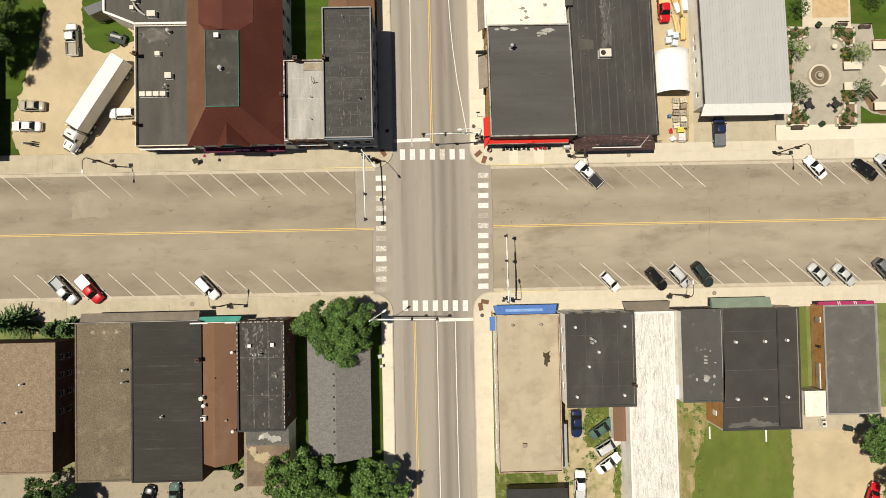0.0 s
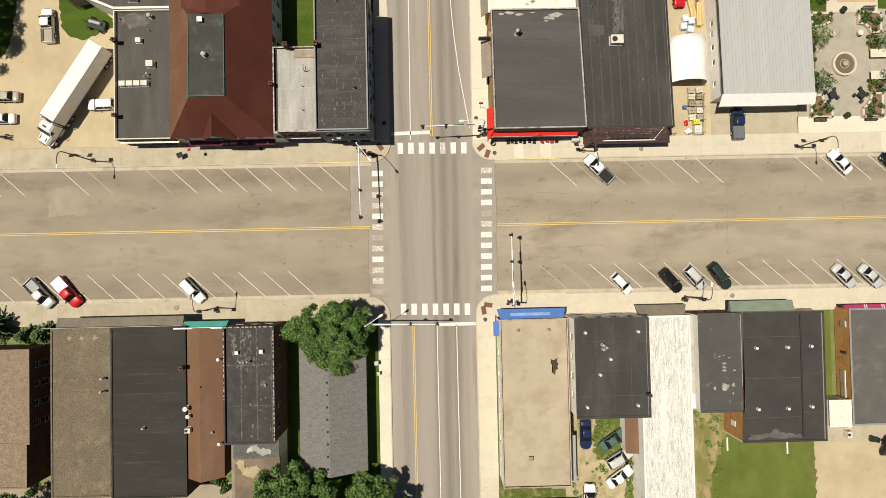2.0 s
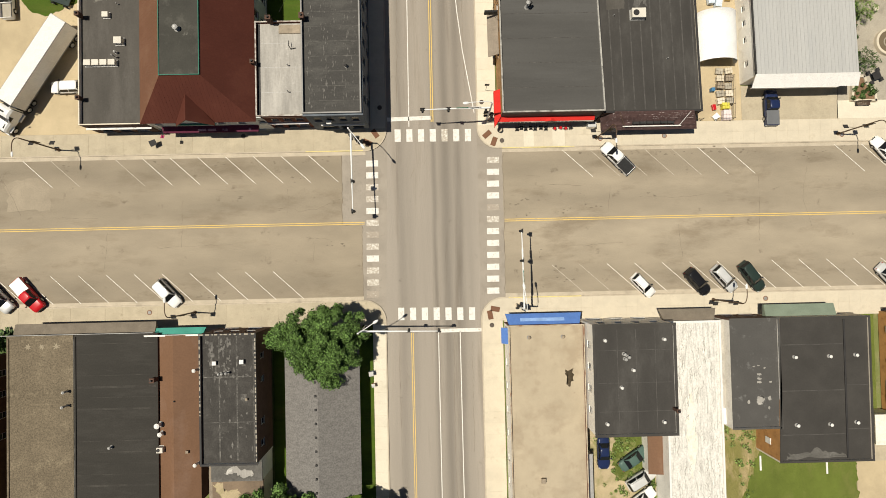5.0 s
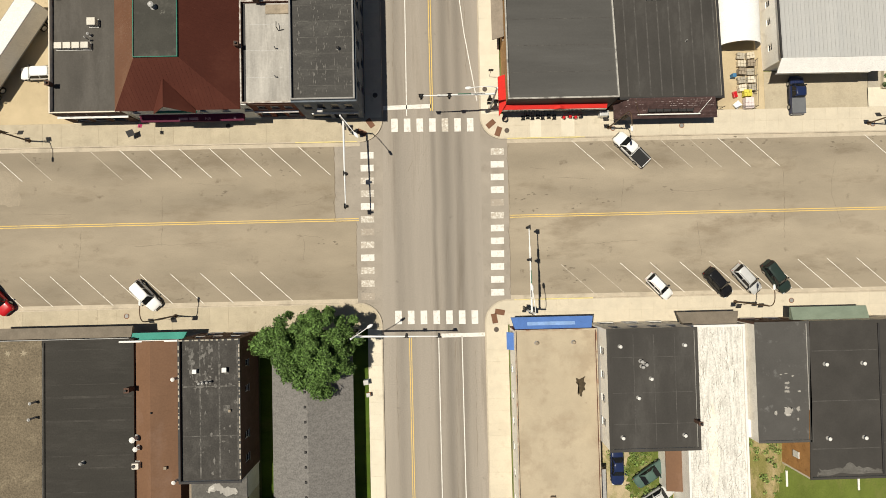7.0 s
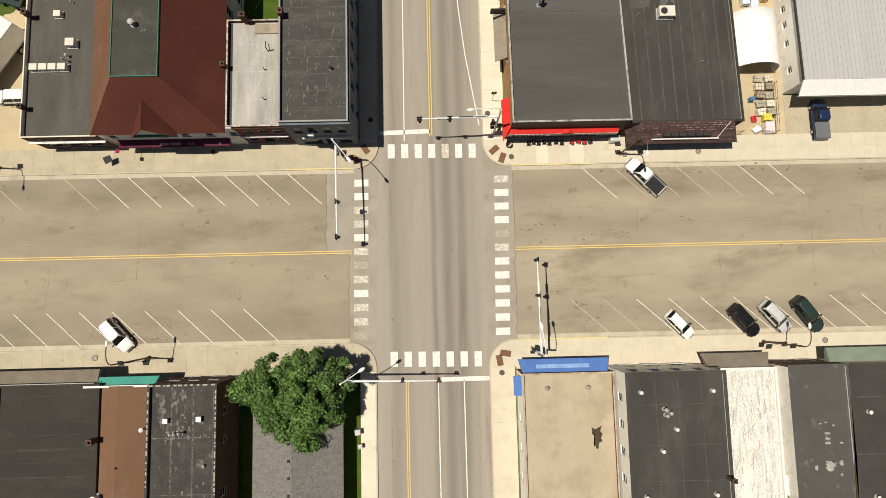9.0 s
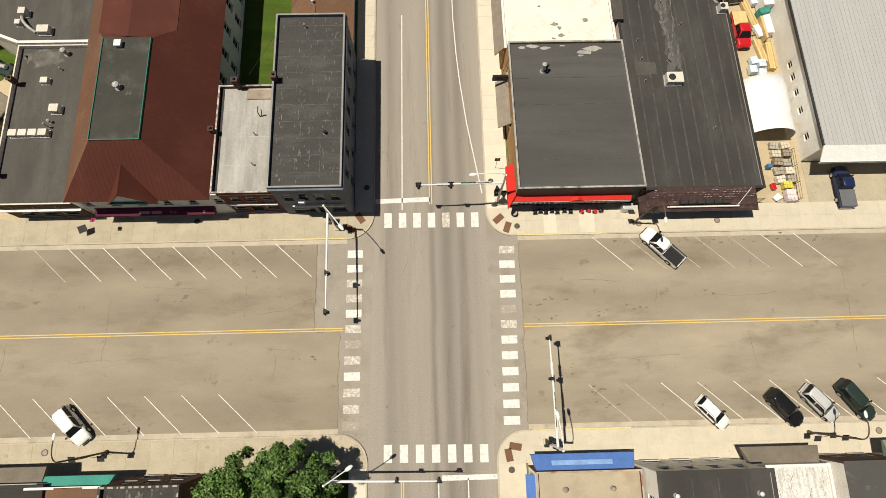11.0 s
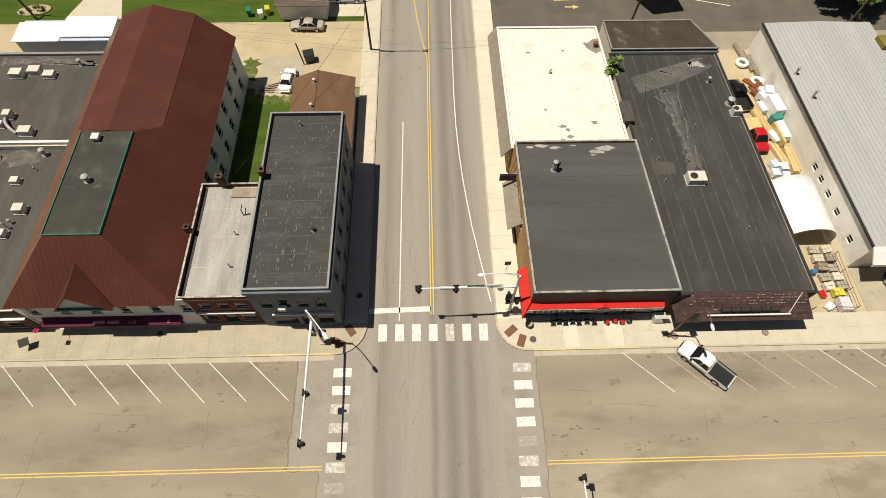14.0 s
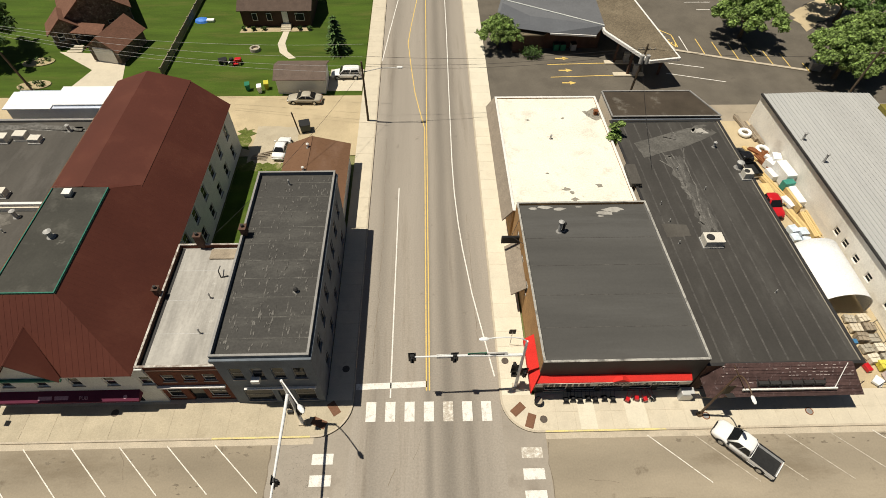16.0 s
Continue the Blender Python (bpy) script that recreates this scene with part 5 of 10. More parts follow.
for a in ((-24.9, -24.84), (-21.4, -21.34), (-17.4, -17.34)):
    add(twostorey, part("roof_seam", cbox(19.8, 28.9, *a, 7.68, 7.686), M_SEAM, twostorey))
whiteroof = flat_building("white_roof_store", "long store with worn white coated roof", 29.55, 36.75, -46.0, -14.35, 4.5, M_STUCCO, M_ROOF_WORNW, M_WHITETRIM, parapet=0.15,
                          openings={"n": row(30, 36.4, 2, 2.0, 0.6, 2.5)}, cope=0.03)
awning(whiteroof, 29.4, 37.0, -14.35, -12.9, 3.5, 2.9, M_GRAYAWN, 0.2, "gray shingled awning", inset=0.5)
M_SLATEROOF = mat("slate_membrane", (0.078, 0.074, 0.068), 0.75, 0.1, 0.3, 5, 0.12, stain=(0.16, 0.156, 0.148), stain_amount=0.14, stain_scale=0.8, fine_var=0.08)
M_BLACKROOF = mat("black_panel_membrane", (0.05, 0.046, 0.041), 0.75, 0.14, 0.3, 5, 0.08, fine_var=0.09)
slateshop = flat_building("slate_roof_store", "store with slate-gray flat roof", 37.6, 44.0, -28.2, -14.1, 5.2, {"s": M_STUCCO, "n": M_BRICK_DK, "w": M_STUCCO, "e": M_STUCCO}, M_SLATEROOF, M_SLATEROOF, parapet=0.15,
                          openings={"n": row(38, 43.8, 2, 1.8, 0.6, 2.5)}, cope=0.04)
blackstore = flat_building("black_roof_store", "wide store with panelled black membrane roof", 44.15, 55.75, -32.6, -14.1, 5.2, {"s": M_BLOCK, "n": M_BLOCK, "w": M_DECK, "e": M_BLOCK}, M_BLACKROOF, M_BLACKROOF, parapet=0.2,
                           openings={"n": row(44.6, 55.4, 4, 1.8, 0.6, 2.5)}, cope=0.03)
for a in ((44.5, 52.3, -17.7, -17.6), (44.5, 52.3, -23.6, -23.5), (44.5, 52.3, -29.2, -29.1), (52.6, 55.4, -23.0, -22.9), (52.6, 55.4, -28.6, -28.5)):
    add(blackstore, part("roof_seam", cbox(*a, 5.0, 5.008), M_SEAM, blackstore))
add(blackstore, part("roof_divider", softbox(52.35, 52.55, -32.2, -14.5, 4.9, 5.15, 0.03), M_DARKTRIM, blackstore))
awning(blackstore, 43.4, 52.8, -14.1, -12.6, 3.4, 2.9, M_GREENAWN, 0.25, "sage green metal awning")
add(blackstore, part("wall_window", softbox(44.06, 44.148, -30.9, -30.1, 2.2, 3.3, 0.01), M_WHITETRIM, blackstore))
for o in blackstore.children_recursive:
    if o.type == "MESH":
        for v in o.data.vertices:
            v.co.x += 0.036 * (v.co.y + 14.1) * max(0.2, 1 - (v.co.x - 44.0) / 9.0)
rg = np.random.default_rng(808)
bm = B()
for k in range(150):
    x, y, ln = rg.uniform(29.9, 36.3), rg.uniform(-45.0, -15.5), rg.uniform(0.4, 1.9)
    m = max(3, int(ln / 0.3))
    pts, drift = [], 0.0
    for j in range(m + 1):
        drift += rg.normal() * 0.13
        pts.append((min(36.4, max(29.8, x + drift)), y + ln * j / m))
    pts = [p for p in pts if p[1] < -14.8]
    if len(pts) > 2:
        tube(bm, [(a, b, 4.352) for a, b in pts], 0.012 + 0.012 * rg.uniform(), 4)
tagged(add(whiteroof, part("wrinkled_coating", bm, M_SMUDGE, whiteroof)), "grimy wrinkles in the white coating", kind="stuff")
add(whiteroof, part("gap_roof", cbox(36.77, 37.58, -26.0, -14.4, 3.3, 3.5), mat("gray_stucco_roof", (0.46, 0.43, 0.38), 0.9, 0.12, 0.6, 8, 0.3, stain=(0.3, 0.28, 0.24), stain_amount=0.4), whiteroof, "gray rendered gap between two roofs"))
add(whiteroof, part("gap_shed_roof", slab(B(), [(36.8, -28.0, 3.3), (37.58, -28.0, 3.7), (37.58, -25.9, 3.7), (36.8, -25.9, 3.3)], 0.1), M_WHITETRIM, whiteroof, "small white lean-to roof in the gap"))
add(whiteroof, part("clean_coating", prism(B(), ragged([(32.75, -22.5), (33.1, -26.5), (33.45, -30.8), (32.55, -34.8), (31.95, -29.3), (32.35, -25.0)], 0.07, 43, 0.5), 4.35, 4.357), M_ROOF_WHITE, whiteroof, "clean white strip of fresh coating"))
eastshop = flat_building("pink_awning_shop", "gray-roofed shop with magenta awning", 61.1, 69.6, -31.2, -14.1, 3.0, {"s": M_BLOCK, "n": M_BRICK_TAN, "w": M_DECK, "e": M_BLOCK}, mat("gray_felt_roof", (0.112, 0.105, 0.095), 0.8, 0.14, 0.3, 5, 0.1, stain=(0.175, 0.165, 0.15), stain_amount=0.25, stain_scale=0.3, fine_var=0.1), M_COPING, parapet=0.12,
                         openings={"n": row(61.6, 69.2, 3, 1.6, 0.6, 2.3)}, cope=0.04)
awning(eastshop, 60.6, 69.4, -14.1, -13.55, 2.9, 2.7, M_PINKAWN, 0.3, "magenta canvas awning")
for x in (63.6, 63.9, 66.2, 66.5):
    add(eastshop, part("awning_stripe", slab(B(), [(x, -14.09, 2.915), (x + 0.12, -14.09, 2.915), (x + 0.12, -13.54, 2.715), (x, -13.54, 2.715)], 0.01), M_WHITETRIM, eastshop))
# added out of view: stepped block that casts the shadow on the lot's edge
westhouse = flat_building("brick_house", "unseen dark brick house, added west of the lot for its shadow", -84.0, -71.1, 22.0, 28.9, 6.0, M_BRICK_DK, M_SHINGLE, M_DARKTRIM, parapet=0.1, category="house", openings={"e": row(22.6, 28.4, 2, 0.9, 3.6, 5.0)})
westwing = flat_building("brick_house_wing", "front wing of the unseen house, added for its shadow", -84.0, -70.3, 11.9, 21.95, 6.0, M_BRICK_DK, M_SHINGLE, M_DARKTRIM, parapet=0.1, category="house", openings={"e": row(12.6, 21.4, 3, 0.9, 3.6, 5.0)})
farhouse = flat_building("brown_house", "house with tan shingled roof and brown walls", -72, -57.3, -30.3, -17.0, 5.3, M_BRICK_DK, M_SHINGLE_TAN, M_SHINGLE_TAN, parapet=0.04,
                         openings={"e": row(-29, -18, 4, 0.9, 1.5, 2.8) + row(-29, -18, 4, 0.9, 3.4, 4.5)}, category="house", cope=0.04)
farhouse2 = flat_building("brown_house_wing", "lower rear wing with tan shingled roof", -72, -58.0, -36.6, -30.4, 4.9, M_BRICK_DK, M_SHINGLE_TAN, M_SHINGLE_TAN, parapet=0.04, category="house", cope=0.04)
gravelshop = flat_building("gravel_roof_shop", "wide shop with brown gravel roof", -54.8, -46.4, -38.2, -14.3, 4.6, M_BRICK_DK, M_ROOF_GRAVEL, M_ROOF_GRAVEL, parapet=0.05, cope=0.02,
                           openings={"n": row(-54, -47, 3, 1.8, 0.6, 2.5)})
M_TARSHEET = mat("tar_sheet_roof", (0.034, 0.031, 0.026), 0.8, 0.12, 0.35, 5, 0.2, streak=(0.3, 1.2, 1), stain=(0.047, 0.043, 0.037), stain_amount=0.35, stain_scale=0.3, fine_var=0.16)
M_TARLAP = mat("tar_sheet_lap", (0.046, 0.042, 0.036), 0.8, 0.35, 0.5, 5, 0.2, stain=(0.033, 0.029, 0.025), stain_amount=0.6, stain_scale=0.4)
tarshop = flat_building("tar_roof_shop", "wide shop with black tar roof", -46.35, -35.7, -38.5, -14.3, 4.55, M_BRICK_DK, M_TARSHEET, M_TARSHEET, parapet=0.05, cope=0.02,
                        openings={"n": row(-46, -36, 4, 1.8, 0.6, 2.5)})
for k in range(17):
    add(tarshop, part("roof_seam", cbox(-46.0, -36.0, -37.6 + 1.38 * k + random.uniform(-0.15, 0.15), -37.53 + 1.38 * k + random.uniform(-0.12, 0.12), 4.5, 4.506), M_TARLAP, tarshop))
rg = np.random.default_rng(77)
edge = [(-46.3 + rg.normal() * 0.02, -38.2 + 0.6 * k) for k in range(40)]
add(tarshop, part("tar_edge", prism(B(), edge + [(x - 0.16 + rg.normal() * 0.03, y) for x, y in edge[::-1]], 4.5, 4.63), M_PATCH, tarshop, "ragged gray tar seam between two roofs"))
awning(tarshop, -54.6, -36.4, -14.3, -12.9, 3.9, 3.5, M_GRAYAWN, 0.25, "long gray-brown flat awning", inset=0.0)
add(tarshop, part("white_pipe", tube(B(), [(-56.0, -14.2, 4.75), (-36.2, -14.2, 4.72)], 0.05), M_GALV, tarshop))
brownshop = thing("brown_gable_shop", "narrow shop with brown metal gable roof", "building", -33.1, -25.4)
add(brownshop, part("wall", cbox(-35.6, -30.6, -36.0, -14.7, 0, 4.1), M_BRICK_DK, brownshop))
for f in ([(-33.5, -36.3, 5.15), (-33.5, -14.6, 5.15), (-30.5, -14.6, 4.15), (-30.5, -36.0, 4.15)], [(-33.5, -14.6, 5.15), (-33.5, -36.3, 5.15), (-35.65, -36.0, 4.3), (-35.65, -14.6, 4.3)]):
    rp = add(brownshop, part("roof_slope", slab(B(), f, 0.1), M_BROWNMETAL, brownshop))
    ribs(rp, M_BROWNMETAL, f, (0, 1, 0), 1.8, 0.04, 0.006)
awning(brownshop, -36.6, -29.9, -14.6, -13.75, 4.0, 3.6, M_TEALAWN, 0.25, "teal canvas awning", inset=0.3)
add(brownshop, part("white_beam", softbox(-37.4, -30.4, -14.75, -14.52, 4.5, 4.68, 0.03), M_WHITETRIM, brownshop))
oldbrick = flat_building("old_brick_shop", "old dark brick shop with patched gray roof", -29.7, -22.6, -30.7, -14.35, 6.3, {"s": M_STUCCO, "n": M_BRICK_DK, "w": M_BRICK_DK, "e": M_BRICK_DK}, mat("patched_tar_roof", (0.050, 0.046, 0.041), 0.8, 0.2, 0.6, 6, 0.2, stain=(0.072, 0.067, 0.06), stain_amount=0.42, stain_scale=0.6, streak=(1.3, 0.7, 1), fine_var=0.3, spots=(0.14, 0.133, 0.12), spot_scale=1.7, spot_amount=0.4), M_DARKTRIM, parapet=0.3,
                         openings={"e": row(-30, -24.5, 2, 0.9, 3.6, 4.9) + row(-22, -16, 2, 0.8, 3.6, 4.7), "n": row(-29.3, -23, 3, 1.0, 3.7, 5.0) + row(-29.3, -23, 2, 1.8, 0.6, 2.5)}, cope=0.02)
rg = np.random.default_rng(505)
for x0, x1, y0, y1 in ((-29.6, -22.7, -14.52, -14.36), (-22.76, -22.62, -30.3, -15.0), (-29.68, -29.54, -24.5, -15.0)):
    run, end = (x0, x1) if x1 - x0 > 1 else (y0, y1)
    while run < end - 0.2:
        size, here = rg.uniform(0.12, 0.5), run
        run += size + rg.uniform(0.04, 0.4) * (1.6 if x0 < -29.6 and x1 < -29 else 1.0)
        lim = (here, min(here + size, end), y0, y1) if x1 - x0 > 1 else (x0, x1, here, min(here + size, end))
        add(oldbrick, part("coping_stone", softbox(*lim, 6.372, 6.39 + rg.uniform(0, 0.02), 0.008), M_STONE, oldbrick))
add(oldbrick, part("rear_wing", cbox(-29.0, -22.7, -33.35, -30.75, 0, 4.4), M_STUCCO, oldbrick))
add(oldbrick, part("rear_roof", cbox(-29.1, -22.6, -33.35, -30.72, 4.41, 4.55), M_PATCH, oldbrick))
add(oldbrick, part("lower_roof", cbox(-29.1, -22.6, -39.6, -33.36, 3.9, 4.2), M_REARTAN, oldbrick, "brown dusty lower roof with ponding stains"))
add(oldbrick, part("lower_wing", cbox(-29.0, -22.7, -39.5, -33.37, 0, 3.89), M_BLOCK, oldbrick))
add(oldbrick, part("side_ledge", cbox(-29.6, -29.11, -39.6, -30.75, 0.0, 4.0), M_WOODOLD, oldbrick))
for k, a in enumerate(((-27.4, -27.25, -30.3, -14.7), (-25.2, -25.03, -30.3, -14.7), (-29.3, -22.9, -19.86, -19.74), (-29.3, -22.9, -25.5, -25.4), (-23.1, -22.95, -30.3, -14.7), (-24.7, -23.9, -22.9, -22.0))):
    add(oldbrick, part("roof_seam", cbox(*a, 6.0, 6.004 + 0.002 * k), M_SCUFF, oldbrick))
bm = B()
for k in range(110):
    u = rg.uniform()
    x, y = (rg.normal(-28.6 + 1.0 * u, 0.22), -15.2 - 5.2 * u) if k < 45 else (rg.normal(-26.6, 0.45), rg.uniform(-21.0, -15.0)) if k < 85 else (rg.uniform(-28.9, -23.2), rg.uniform(-30.0, -15.0))
    a, b = rg.uniform(0.05, 0.22), rg.uniform(0.08, 0.42)
    prism(bm, [(x + a * rg.uniform(0.4, 1.5) * math.cos(q), y + b * rg.uniform(0.4, 1.5) * math.sin(q)) for q in (2 * math.pi * j / 8 for j in range(8))], 6.001, 6.018 + 0.0001 * k)
tagged(add(oldbrick, part("worn_coating", bm, M_PATCH_PALE, oldbrick)), "pale scuffs where the coating has worn", kind="stuff")
add(oldbrick, part("rear_ledge", softbox(-27.4, -24.0, -30.95, -30.8, 5.4, 5.6, 0.02), M_WHITETRIM, oldbrick))
grayhouse = thing("gray_shingle_house", "low house with gray shingled gable roof", "house", -15.2, -27)
add(grayhouse, part("wall", cbox(-19.5, -10.7, -35.6, -17.6, 0, 2.9), M_STUCCO, grayhouse))
for f in ([(-15.3, -36.2, 4.9), (-15.3, -17.2, 4.9), (-10.2, -17.2, 2.95), (-10.2, -36.0, 2.95)], [(-15.3, -17.2, 4.9), (-15.3, -36.2, 4.9), (-20.0, -35.8, 2.95), (-20.0, -17.2, 2.95)]):
    add(grayhouse, part("roof_slope", slab(B(), f, 0.15), M_SHINGLE, grayhouse))
for k in range(9):
    y = -21.0 - 1.75 * k
    add(grayhouse, part("ridge_vent", softbox(-15.75, -15.5, y - 0.13, y + 0.13, 4.72, 4.98, 0.02), M_DARKTRIM, grayhouse))
for y in (-35.6, -17.9):
    bm = B()
    loft(bm, [[(-19.5, yy, 2.9), (-10.7, yy, 2.9), (-15.2, yy, 4.7)] for yy in (y, y + 0.3)])
    add(grayhouse, part("gable", bm, M_STUCCO, grayhouse))

# ---- vehicles ----
def wheel(parent, x, y, r, w, side):
    t = part("wheel", tube(B(), [(x, y - w / 2, r), (x, y - w / 2 + 0.03, r), (x, y + w / 2 - 0.03, r), (x, y + w / 2, r)], [r * 0.9, r, r, r * 0.9], 18), M_TYRE, parent)
    yo = y + side * (w / 2 + 0.004)
    part("rim", tube(B(), [(x, yo - side * 0.03, r), (x, yo, r), (x, yo + side * 0.012, r)], [r * 0.66, r * 0.64, r * 0.3], 14), M_RIM, t)
    return t


def pane(parent, name, quad, k=0.1, lift=0.012, material=None):
    """A glass pane a little inside a four-cornered face."""
    q = [Vector(p) for p in quad]
    c = sum(q, Vector()) / 4
    q = [p + (c - p) * k for p in q]
    n = (q[1] - q[0]).cross(q[2] - q[0]).normalized()
    if n.z < 0:
        n = -n
    return part(name, slab(B(), [p + n * lift for p in q], 0.02), material or M_CARGLASS, parent)


CARS = {  # length, width, height, belt, hood start, cabin rear/front at belt, roof rear/front
    "sedan": (4.85, 1.84, 1.45, 0.95, (-0.33, 0.21), (-0.19, 0.06)),
    "suv": (4.7, 1.88, 1.72, 1.05, (-0.485, 0.23), (-0.43, 0.10)),
    "hatch": (4.2, 1.75, 1.5, 0.98, (-0.48, 0.24), (-0.40, 0.08)),
    "pickup": (5.8, 1.98, 1.85, 1.12, (-0.098, 0.285), (-0.07, 0.165)),
}


def car(kind, x, y, rz, material, label, bed=None, z=0.0, scale=1.0, group="parked vehicles", roof_rack=False, bed_cover=None):
    L, W, H, belt, cb, ct = CARS[kind]
    k = scale / U
    L, W, H, belt = L * k, W / U, H / U, belt / U
    name = {"sedan": "car", "suv": "sport_utility_car", "hatch": "small_car", "pickup": "pickup_truck"}[kind]
    th = thing(name, label, "pickup truck" if kind == "pickup" else "car", x, y, z, rz, group)
    w, zb = W / 2, 0.27
    tail = belt - 0.02 if kind != "sedan" else belt - 0.03
    if kind == "pickup":
        st = [(-0.5, 0.9, 0.56), (-0.49, 0.97, 0.6), (-0.1, 1.0, 0.61), (-0.098, 1.0, belt), (0.25, 1.0, belt), (0.3, 1.0, belt - 0.02), (0.40, 0.98, belt - 0.07), (0.45, 0.94, belt - 0.13), (0.485, 0.83, belt - 0.25), (0.5, 0.66, belt - 0.45)]
    else:
        st = [(-0.5, 0.62, 0.66), (-0.49, 0.8, tail - 0.12), (-0.47, 0.91, tail - 0.04), (-0.42, 0.97, tail), (-0.3, 1.0, belt), (0.2, 1.0, belt), (0.27, 1.0, belt - 0.05), (0.38, 0.97, belt - 0.12), (0.44, 0.91, belt - 0.2), (0.475, 0.81, belt - 0.28), (0.495, 0.65, belt - 0.38), (0.502, 0.45, belt - 0.46)]
    rings = []
    for fx, fw, zt in st:
        ww, xx = w * fw, fx * L
        half = [(0.0, zt + 0.015), (0.62 * ww, zt + 0.005), (0.86 * ww, zt - 0.035), (0.97 * ww, zt - 0.13), (ww, (zt + zb) / 2), (0.97 * ww, zb + 0.08), (0.88 * ww, zb)]
        rings.append([(xx, a, c) for a, c in half] + [(xx, -a, c) for a, c in half[:0:-1]])
    body = part("body", loft(B(), rings), material, th, smooth=True)
    # cabin
    bx0, bx1, tx0, tx1 = cb[0] * L, cb[1] * L, ct[0] * L, ct[1] * L
    bw, tw = 0.92 * w, 0.72 * w
    b0 = belt - 0.03
    zt = H - 0.03
    cbm = B()
    def ring8(x0, x1, hw, zz, c):
        return [(x0 + c, -hw, zz), (x1 - c, -hw, zz), (x1, -hw + c, zz), (x1, hw - c, zz), (x1 - c, hw, zz), (x0 + c, hw, zz), (x0, hw - c, zz), (x0, -hw + c, zz)]
    loft(cbm, [ring8(bx0, bx1, bw, b0, 0.12), ring8(tx0, tx1, tw, zt - 0.04, 0.22), ring8(tx0 + 0.06, tx1 - 0.06, tw - 0.05, H - 0.02, 0.22), ring8(tx0 + 0.2, tx1 - 0.2, tw - 0.2, H + 0.005, 0.22)])
    cab = part("cabin", cbm, material, th, smooth=True)
    pane(cab, "windshield", [(bx1 - 0.02, -bw + 0.05, b0 + 0.02), (bx1 - 0.02, bw - 0.05, b0 + 0.02), (tx1, tw - 0.12, zt - 0.03), (tx1, -tw + 0.12, zt - 0.03)], 0.06)
    pane(cab, "rear_window", [(bx0 + 0.02, -bw + 0.05, b0 + 0.04), (bx0 + 0.02, bw - 0.05, b0 + 0.04), (tx0, tw - 0.12, zt - 0.03), (tx0, -tw + 0.12, zt - 0.03)], 0.1)
    mb, mt = (bx0 + bx1) / 2, (tx0 + tx1) / 2
    for s in (-1, 1):
        for a0, a1, c0, c1 in ((bx0 + 0.08, mb, tx0 + 0.1, mt), (mb, bx1 - 0.1, mt, tx1 - 0.12)):
            pane(cab, "side_window", [(a0, s * bw, b0 + 0.04), (a1, s * bw, b0 + 0.04), (c1, s * tw, zt - 0.04), (c0, s * tw, zt - 0.04)], 0.1)
    if roof_rack:
        for s in (-1, 1):
            part("roof_rail", tube(B(), [(tx0 + 0.15, s * (tw - 0.08), H + 0.03), (tx1 - 0.2, s * (tw - 0.08), H + 0.03)], 0.02, 6), M_PLASTIC, cab)
    r = 0.335 if kind in ("pickup", "suv") else 0.29
    for fx in (-0.3, 0.31):
        for s in (-1, 1):
            wheel(th, fx * L, s * (w - 0.1), r, 0.22, s)
    for fx in (-0.3, 0.31):
        for s in (-1, 1):
            ring = [[(fx * L + rr * math.cos(a), s * yy, r + rr * math.sin(a)) for a in (math.pi * j / 10 for j in range(11))] for rr, yy in ((r * 1.08, w - 0.1), (r * 1.08, w + 0.012), (r * 1.24, w + 0.012), (r * 1.24, w - 0.1))]
            part("wheel_arch", loft(B(), ring + ring[:1], cap=False, closed=False), M_PLASTIC, th, "dark wheel arch")
    part("grille", softbox(0.488 * L, 0.507 * L, -0.42 * w, 0.42 * w, belt - 0.52, belt - 0.34, 0.01), M_PLASTIC, th)
    for s in (-1, 1):
        part("sill", softbox(-0.2 * L, 0.21 * L, s * w * 0.985 - 0.03, s * w * 0.985 + 0.03, 0.26, 0.38, 0.01), M_PLASTIC, th)
        part("door_seam", cbox(0.0, 0.012, s * w - 0.004, s * w + 0.006, 0.42, belt - 0.16), M_PLASTIC, th)
    for s in (-1, 1):
        part("headlight", softbox(0.44 * L, 0.482 * L, s * w * 0.66 - 0.13, s * w * 0.66 + 0.13, belt - 0.42, belt - 0.29, 0.02), M_LAMPCLR, th)
        part("tail_light", softbox(-0.496 * L, -0.478 * L, s * w * 0.72 - 0.09, s * w * 0.72 + 0.09, 0.5, 0.66, 0.01), M_LAMPRED, th)
        part("side_mirror", softbox(bx1 - 0.32, bx1 - 0.16, s * (w + 0.08) - 0.09, s * (w + 0.08) + 0.09, belt + 0.0, belt + 0.15, 0.02), M_PLASTIC if kind != "sedan" else material, th)
    part("front_bumper", softbox(0.462 * L, 0.508 * L, -0.72 * w, 0.72 * w, 0.3, 0.47, 0.03), M_PLASTIC if kind == "pickup" else material, th)
    part("rear_bumper", softbox(-0.512 * L, -0.49 * L, -0.85 * w, 0.85 * w, 0.34, 0.52, 0.02), M_RIM if kind == "pickup" else material, th)
    if kind == "pickup":
        x0, x1 = -0.497 * L, -0.1 * L
        for s in (-1, 1):
            part("bed_cap", softbox(x0, x1, s * (w - 0.06) - 0.055, s * (w - 0.06) + 0.055, belt - 0.02, belt + 0.012, 0.005), M_PLASTIC, th, "black bed rail cap")
            part("bed_side", softbox(x0, x1, s * (w - 0.06) - 0.05, s * (w - 0.06) + 0.05, 0.58, belt - 0.02, 0.025), material, th)
